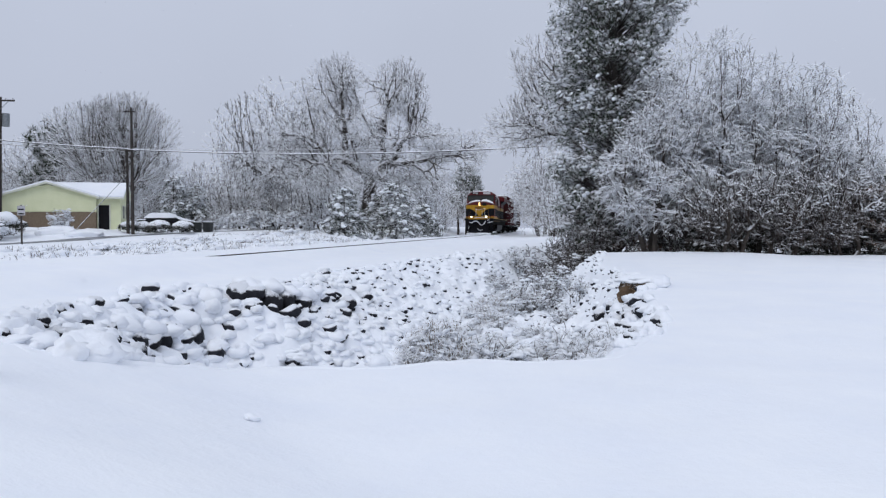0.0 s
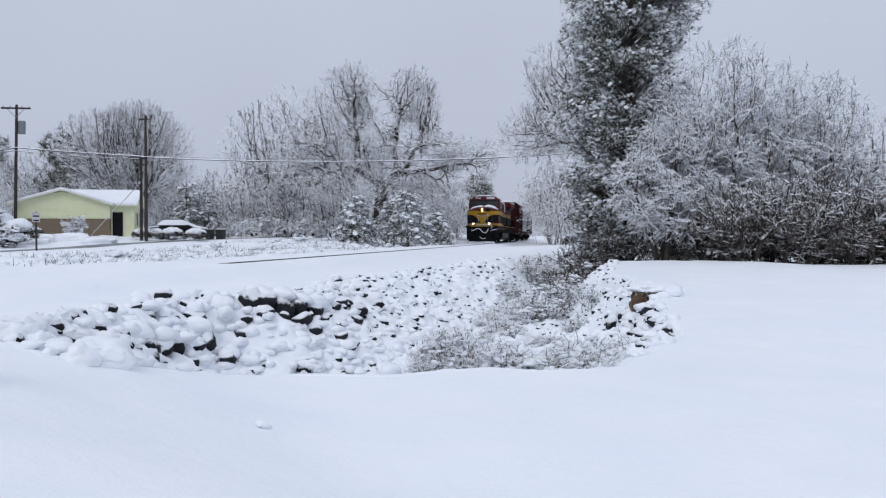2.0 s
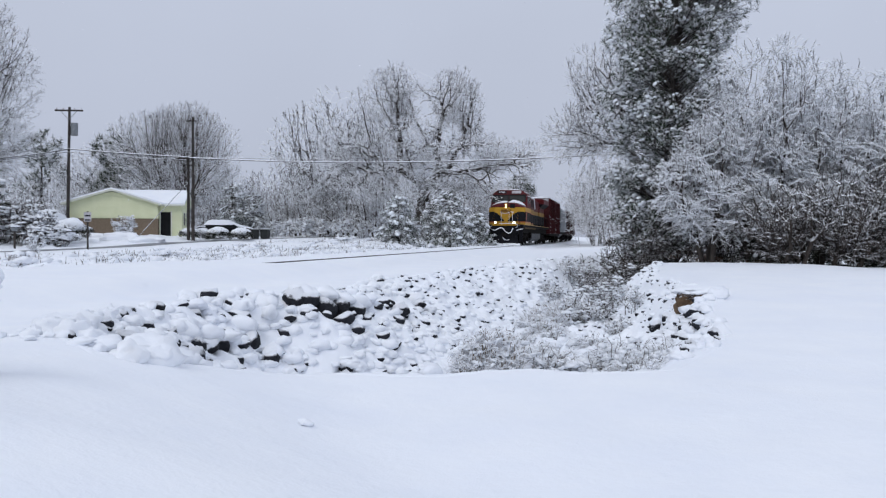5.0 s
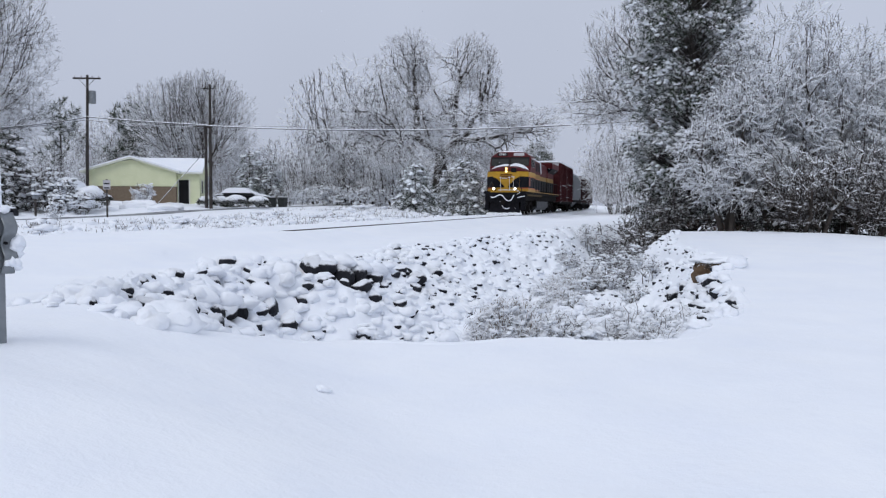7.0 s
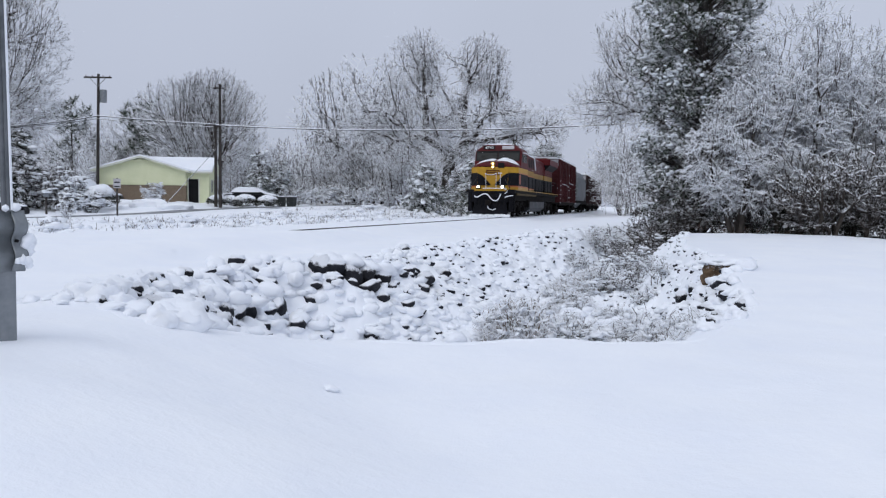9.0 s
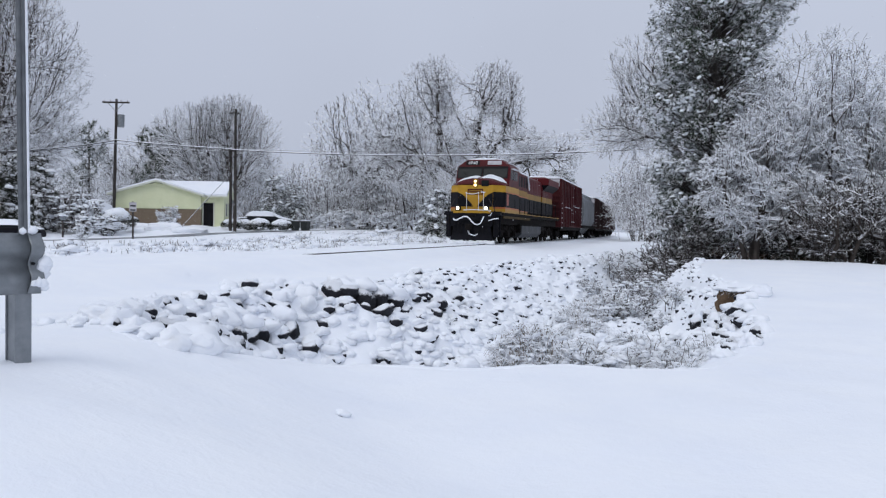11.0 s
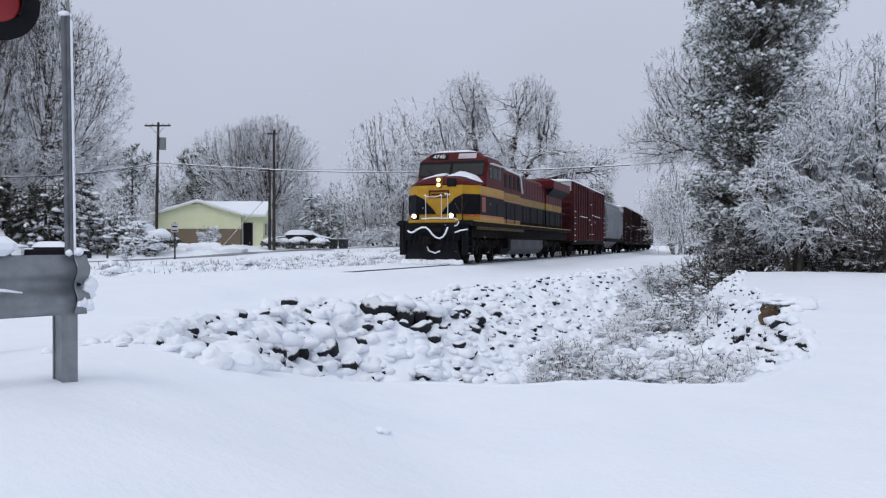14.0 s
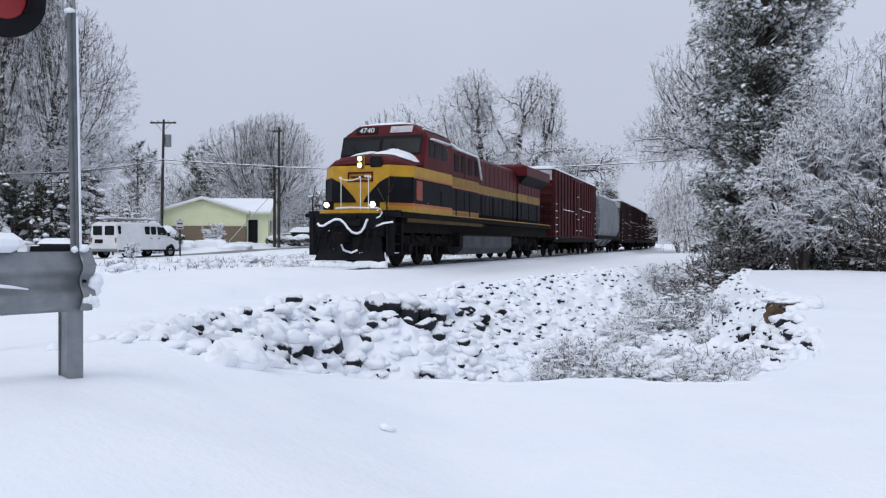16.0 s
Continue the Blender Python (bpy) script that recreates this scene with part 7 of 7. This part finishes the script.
def make_signal():
    g = base_height(-4.31, 6.38)
    mast = thing("steel_mast", "slim galvanised steel mast rimed with snow on one side", "mast", at=pose(-4.285, 6.38, g, 0, -0.9, 0))
    h = 3.40 - g
    part("shaft", Shape().box(-0.040, 0.008, -0.03, 0.03, -0.4, h, STEEL, 0.012), mast)
    part("conduit", Shape().tube([(0.024, -0.01, 0.6), (0.024, -0.01, h - 0.02)], 0.016, STEEL, 8), mast)
    part("rod", Shape().tube([(0.02, 0, h - 0.1), (0.02, 0, h + 0.6)], 0.012, GALV, 6), mast)
    part("cap", Shape().box(-0.055, 0.03, -0.045, 0.045, h - 0.02, h + 0.02, SNOW, 0.01), mast, "small cap of snow")
    part("mast_base", Shape().box(-0.075, 0.075, -0.075, 0.075, 0.50, 0.72, GALV, 0.015), mast)
    part("rime", Shape().box(0.040, 0.052, -0.012, 0.012, 0.7, h - 0.05, SNOW, 0.003), mast, "rim of snow blown onto the mast")
    sig = thing("crossing_signal", "black-hooded red flashing railway crossing signal", "crossing signal", at=pose(-5.15, 6.30, base_height(-5.15, 6.30)))
    part("mast", Shape().tube([(0, 0, -0.4), (0, 0, 4.3)], 0.06, GALV, 12), sig)
    gz = base_height(-5.15, 6.30)
    c = Vector((-4.37 + 5.15, 5.60 - 6.30, 3.27 - gz))
    part("signal_arm", Shape().tube([(0, 0, c.z), (c.x, c.y + 0.12, c.z)], 0.03, GALV, 8), sig)
    d = Vector((4.30, -5.60, -0.6)).normalized()
    part("target_plate", Shape().disc(c, 0.285, 0.03, d, BLACKM, 32), sig, "round black background plate")
    lamp = part("lamp_housing", Shape().disc(c - d * 0.10, 0.17, 0.18, d, BLACKM, 24), sig)
    part("lens", Shape().disc(c + d * 0.02, 0.145, 0.03, d, REDLENS, 28), lamp, "red signal lens")
    q = Vector((0, 0, 1)).rotation_difference(d).to_matrix()
    sh = Shape()
    rings = []
    for z, r in ((0.0, 0.155), (0.20, 0.165), (0.20, 0.172), (0.0, 0.162)):
        rings.append([c + q @ Vector((r * math.cos(a), r * math.sin(a), z)) for a in (math.pi * (0.0 + k / 18) for k in range(19))])
    sh.add([p for r in rings for p in r], [(19 * j + i, 19 * j + i + 1, 19 * ((j + 1) % 4) + i + 1, 19 * ((j + 1) % 4) + i) for j in range(4) for i in range(18)], BLACKM)
    part("visor", sh, lamp)


make_signal()


# ---- vehicles ----
def road_wheel(parent, x, y, r=0.36):
    w = part("wheel", Shape().disc((0, 0, 0), r, 0.24, (0, 1, 0), RUBBER, 22), parent, at=pose(x, y, r))
    part("rim", Shape().disc((0, 0.0, 0), r * 0.6, 0.25, (0, 1, 0), GALV, 16), w)
    return w


def make_van():
    van = thing("van", "white panel van with dark windows and roof ladder", "van")
    # local x is forward, from the rear bumper at 0 to 5.5
    def sect(x, zb, zs, zr, wb, ws, wr):
        return [(x, -wb, zb), (x, -wb - 0.03, 0.75), (x, -ws, zs), (x, -wr, zr - 0.12), (x, -wr + 0.18, zr), (x, wr - 0.18, zr), (x, wr, zr - 0.12), (x, ws, zs), (x, wb + 0.03, 0.75), (x, wb, zb)]
    rings = [sect(0.05, 0.42, 1.25, 2.02, 0.93, 0.97, 0.86), sect(0.15, 0.38, 1.25, 2.08, 0.96, 1.0, 0.88), sect(3.6, 0.38, 1.25, 2.10, 0.96, 1.0, 0.88), sect(3.95, 0.38, 1.22, 2.02, 0.96, 0.99, 0.86),
             sect(4.55, 0.38, 1.15, 1.32, 0.95, 0.97, 0.90), sect(5.25, 0.40, 1.02, 1.14, 0.93, 0.94, 0.86), sect(5.42, 0.45, 0.95, 1.0, 0.86, 0.86, 0.80)]
    part("body", Shape().loft(rings, [WHITEP] * 6, None, (WHITEP, WHITEP)), van, "white van body")
    for y in (-0.44, 0.44):
        part("rear_window", Shape().box(0.02, 0.08, y - 0.34, y + 0.34, 1.32, 1.86, DARKGLASS, 0.04), van)
    part("plate_recess", Shape().box(0.02, 0.07, 0.05, 0.65, 0.85, 1.08, BLACKM, 0.02), van, "dark recess with a plain plate")
    part("rear_bumper", Shape().box(-0.10, 0.12, -0.98, 0.98, 0.36, 0.54, GALV, 0.04), van)
    part("front_bumper", Shape().box(5.36, 5.55, -0.92, 0.92, 0.36, 0.56, GALV, 0.04), van)
    part("windscreen", Shape().add([(4.0, -0.80, 1.98), (4.58, -0.86, 1.36), (4.58, 0.86, 1.36), (4.0, 0.80, 1.98), (3.9, -0.8, 1.9), (4.5, -0.86, 1.3), (4.5, 0.86, 1.3), (3.9, 0.8, 1.9)],
                                   [(0, 1, 2, 3), (4, 5, 1, 0), (5, 6, 2, 1), (6, 7, 3, 2), (7, 4, 0, 3)], DARKGLASS), van)
    for y in (-1, 1):
        for x0, x1 in ((0.18, 0.40), (2.35, 2.75), (2.86, 3.30)):
            part("side_window", Shape().box(x0, x1, y * 0.935 - 0.05, y * 0.935 + 0.05, 1.36, 1.86, DARKGLASS, 0.03), van)
        part("side_window", Shape().loft([[(3.42, y * 0.93, 1.36), (4.25, y * 0.95, 1.36), (3.98, y * 0.90, 1.82), (3.42, y * 0.90, 1.86)], [(3.42, y * 1.0, 1.36), (4.25, y * 0.985, 1.36), (3.98, y * 0.94, 1.82), (3.42, y * 0.94, 1.86)]][::-y],
                                         [DARKGLASS], None, (DARKGLASS, DARKGLASS)), van)
        part("mirror", Shape().box(4.18, 4.30, y * 1.10 - 0.09, y * 1.10 + 0.09, 1.28, 1.52, BLACKM, 0.03), van)
        part("tail_light", Shape().box(0.01, 0.09, y * 0.90 - 0.05, y * 0.90 + 0.05, 0.9, 1.2, ORANGE, 0.02), van)
        for x in (2.85, 3.5):
            part("door_handle", Shape().box(x - 0.07, x + 0.07, y * 1.0 - 0.025, y * 1.0 + 0.025, 1.12, 1.17, BLACKM, 0.01), van)
        part("sill_trim", Shape().box(0.2, 5.2, y * 0.975 - 0.02, y * 0.975 + 0.02, 0.38, 0.48, BLACKM, 0.01), van)
        for x in (1.0, 4.55):
            road_wheel(van, x, y * 0.86)
            part("wheel_arch", Shape().disc((x, y * 0.90, 0.40), 0.45, 0.16, (0, 1, 0), BLACKM, 20), van)
    rack = part("roof_rack", Shape().tube([(0.1, -0.8, 2.26), (4.0, -0.8, 2.26)], 0.025, GALV, 6).tube([(0.1, 0.8, 2.26), (4.0, 0.8, 2.26)], 0.025, GALV, 6), van)
    for x in (0.3, 1.5, 2.7, 3.9):
        part("cross_bar", Shape().tube([(x, -0.82, 2.08), (x, -0.82, 2.28), (x, 0.82, 2.28), (x, 0.82, 2.08)], 0.025, GALV, 6), rack)
    lad = Shape().tube([(-0.4, -0.55, 2.34), (3.6, -0.55, 2.34)], 0.035, WHITEP, 6).tube([(-0.4, -0.15, 2.34), (3.6, -0.15, 2.34)], 0.035, WHITEP, 6)
    for k in range(12):
        lad.tube([(-0.2 + 0.33 * k, -0.55, 2.34), (-0.2 + 0.33 * k, -0.15, 2.34)], 0.02, WHITEP, 5)
    part("ladder", lad, rack, "aluminium ladder dusted with snow")
    part("rack_snow", Shape().box(0.2, 3.5, 0.1, 0.75, 2.28, 2.36, SNOW, 0.03), rack)
    return van


def make_car(at, paint, label):
    car = thing("car", label, "car", "parked cars", at=at)
    def sect(x, zb, zs, zr, wb, wr):
        return [(x, -wb, zb), (x, -wb, zs), (x, -wr, zr), (x, wr, zr), (x, wb, zs), (x, wb, zb)]
    rings = [sect(0.0, 0.35, 0.75, 0.85, 0.78, 0.7), sect(0.2, 0.25, 0.88, 0.98, 0.86, 0.78), sect(1.1, 0.25, 0.92, 1.02, 0.88, 0.8), sect(3.3, 0.25, 0.92, 1.0, 0.88, 0.8), sect(4.3, 0.25, 0.78, 0.86, 0.85, 0.74), sect(4.5, 0.35, 0.62, 0.68, 0.76, 0.66)]
    part("body", Shape().loft(rings, [paint] * 5, None, (paint, paint)), car)
    cabin = [[(0.5, -0.76, 0.99), (3.4, -0.76, 0.99), (3.4, 0.76, 0.99), (0.5, 0.76, 0.99)], [(1.0, -0.62, 1.42), (2.6, -0.62, 1.42), (2.6, 0.62, 1.42), (1.0, 0.62, 1.42)]]
    part("cabin", Shape().loft(cabin, [DARKGLASS], None, (None, paint)), car)
    snow = [[(0.55, -0.78, 1.16), (3.05, -0.78, 1.16), (3.05, 0.78, 1.16), (0.55, 0.78, 1.16)], [(0.95, -0.6, 1.54), (2.6, -0.6, 1.54), (2.6, 0.6, 1.54), (0.95, 0.6, 1.54)], [(1.2, -0.4, 1.6), (2.4, -0.4, 1.6), (2.4, 0.4, 1.6), (1.2, 0.4, 1.6)]]
    part("roof_snow", Shape().loft(snow, [SNOW] * 2, None, (SNOW, SNOW)), car, "snow heaped on the car's roof")
    part("boot_snow", Shape().box(0.02, 0.75, -0.78, 0.78, 0.97, 1.08, SNOW, 0.04), car, "snow on the boot")
    s = Shape()
    s.add([(2.7, -0.74, 1.38), (3.45, -0.8, 1.02), (4.4, -0.72, 0.86), (4.4, 0.72, 0.86), (3.45, 0.8, 1.02), (2.7, 0.74, 1.38), (2.7, -0.7, 1.44), (3.45, -0.74, 1.13), (4.35, -0.66, 0.94), (4.35, 0.66, 0.94), (3.45, 0.74, 1.13), (2.7, 0.7, 1.44)],
          [(6, 7, 10, 11), (7, 8, 9, 10), (0, 1, 7, 6), (1, 2, 8, 7), (2, 3, 9, 8), (3, 4, 10, 9), (4, 5, 11, 10)], SNOW)
    part("bonnet_snow", s, car, "snow on bonnet and windscreen")
    for y in (-1, 1):
        for x in (0.9, 3.65):
            road_wheel(car, x, y * 0.80, 0.32)
    return car


van = make_van()
make_car(stand(-34.4, 46.5, 20, 0.84, -0.12), BLACKP, "dark parked saloon car covered with snow")
make_car(pose(-38.5, 45.0, ground_height(-38.5, 45.0), 0, 0, 15), WHITEP, "white parked car covered with snow")
make_car(pose(-25.0, 66.5, ground_height(-24.0, 66.5), 0, 0, 5), BLACKP, "black car with a snowy roof parked by the house")


# ---- roadside things ----
def make_bin(x, y, turn):
    b = thing("wheeled_bin", "dark plastic wheeled rubbish bin with snow on its lid", "bin", "wheeled bins", at=pose(x, y, ground_height(x, y) - 0.22, 0, 0, turn))
    part("body", Shape().loft([[(-0.26, -0.27, 0.08), (0.26, -0.27, 0.08), (0.26, 0.27, 0.08), (-0.26, 0.27, 0.08)], [(-0.31, -0.35, 1.0), (0.31, -0.35, 1.0), (0.31, 0.35, 1.0), (-0.31, 0.35, 1.0)]], [BINP], None, (BINP, BINP)), b)
    part("lid", Shape().box(-0.34, 0.34, -0.40, 0.40, 1.0, 1.08, BINP, 0.03), b)
    part("snow_cap", Shape().box(-0.30, 0.30, -0.36, 0.36, 1.075, 1.15, SNOW, 0.03), b, "layer of snow")
    for q in (-1, 1):
        part("wheel", Shape().disc((q * 0.28, 0.30, 0.12), 0.12, 0.06, (1, 0, 0), RUBBER, 12), b)


for x, y, r in ((-20.1, 66.2, 10), (-19.2, 66.0, -8)):
    make_bin(x, y, r)

sign = thing("road_sign", "small grey road sign on a dark wooden post", "sign", at=pose(-24.0, 46.0, ground_height(-24.0, 46.0), 0, 0, 25))
part("post", Shape().box(-0.05, 0.05, -0.05, 0.05, -0.3, 2.35, POLEWOOD, 0.01), sign)
face = part("sign_face", Shape().box(-0.2, 0.2, -0.08, -0.055, 1.75, 2.30, FROSTED, 0.01), sign, "grey sign panel with plain bars")
part("sign_bar", Shape().box(-0.15, 0.15, -0.088, -0.076, 2.05, 2.13, BLACKM, 0.002), face)
part("sign_bar", Shape().box(-0.15, 0.15, -0.088, -0.076, 1.80, 1.88, BLACKM, 0.002), face)
box = thing("mailbox", "grey mailbox on a post capped with snow", "mailbox", at=pose(-29.7, 48.0, ground_height(-29.7, 48.0)))
part("post", Shape().box(-0.05, 0.05, -0.05, 0.05, -0.3, 1.1, POLEWOOD, 0.01), box)
part("body", Shape().box(-0.10, 0.10, -0.28, 0.28, 1.1, 1.36, GALV, 0.06), box)
part("snow_cap", Shape().box(-0.13, 0.13, -0.30, 0.30, 1.35, 1.45, SNOW, 0.04), box)


# ---- snow in the air ----
def make_flakes():
    rng = random.Random(404)
    v, f = [], []
    for _ in range(1300):
        d = rng.uniform(5, 34)
        a = radians(rng.uniform(-44, 34))
        c = Vector((d * math.sin(a), d * math.cos(a), rng.uniform(-1, 24)))
        q = rng.uniform(0.004, 0.007) * (0.6 + d / 24)
        k = len(v)
        v += [c + Vector(o) * q for o in ((1, 0, 0), (-1, 0, 0), (0, 1, 0), (0, -1, 0), (0, 0, 1), (0, 0, -1))]
        f += [(k + i, k + j, k + h) for i, j, h in ((0, 2, 4), (2, 1, 4), (1, 3, 4), (3, 0, 4), (2, 0, 5), (1, 2, 5), (3, 1, 5), (0, 3, 5))]
    return tagged(new("falling_snow", array_mesh("falling_snow", v, f, [SNOW])), "sparse small snowflakes drifting down in the air", "snowflakes", kind="stuff")


flakes = make_flakes()


# ---- what moves ----
def train_place(t):
    return 45.063 - 3.86436 * t - 0.008743 * t * t + 0.00055090 * t ** 3


def along_road(d):
    """A place on the road d metres on from its start, and the way it runs."""
    for a, b in zip(ROAD, ROAD[1:]):
        a, b = Vector(a), Vector(b)
        ln = (b - a).length
        if d <= ln:
            return a.lerp(b, d / ln), math.degrees(math.atan2(b.y - a.y, b.x - a.x))
        d -= ln
    return Vector(ROAD[-1]), 60.0


def motions():
    end = sum((Vector(b) - Vector(a)).length for a, b in zip(ROAD[:4], ROAD[1:5])) + 6.6
    rows = []
    for k in range(17):
        p, _ = along_road(end - 10.0 * (16 - k))
        q, _ = along_road(end - 10.0 * (16 - k) + 4.0)
        rows.append((float(k), pose(p.x, p.y, base_height(p.x, p.y) + 0.07, 0, 0, math.degrees(math.atan2(q.y - p.y, q.x - p.x)))))
    walk(van, rows)
    walk(flakes, [(float(k), pose(0.25 * math.sin(k * 0.7), 0.1 * k, -0.95 * k)) for k in range(17)])
    for car, back, a, b, sets, r in TRAIN:
        rows = []
        for k in range(33):
            t = k * 0.5
            s = train_place(t) + back
            pa, pb = Vector(on_track(s + a)), Vector(on_track(s + b))
            e = (pb - pa).normalized()
            o = pa - e * a
            rows.append((t, pose(o.x, o.y, RAIL_Z, 0, 0, math.degrees(math.atan2(e.y, e.x)))))
        walk(car, rows)
        for w in sets:
            x = w.location.x
            walk(w, [(k * 0.2, pose(x, 0, r, 0, math.degrees((train_place(k * 0.2) - train_place(0)) / r), 0)) for k in range(81)])


motions()
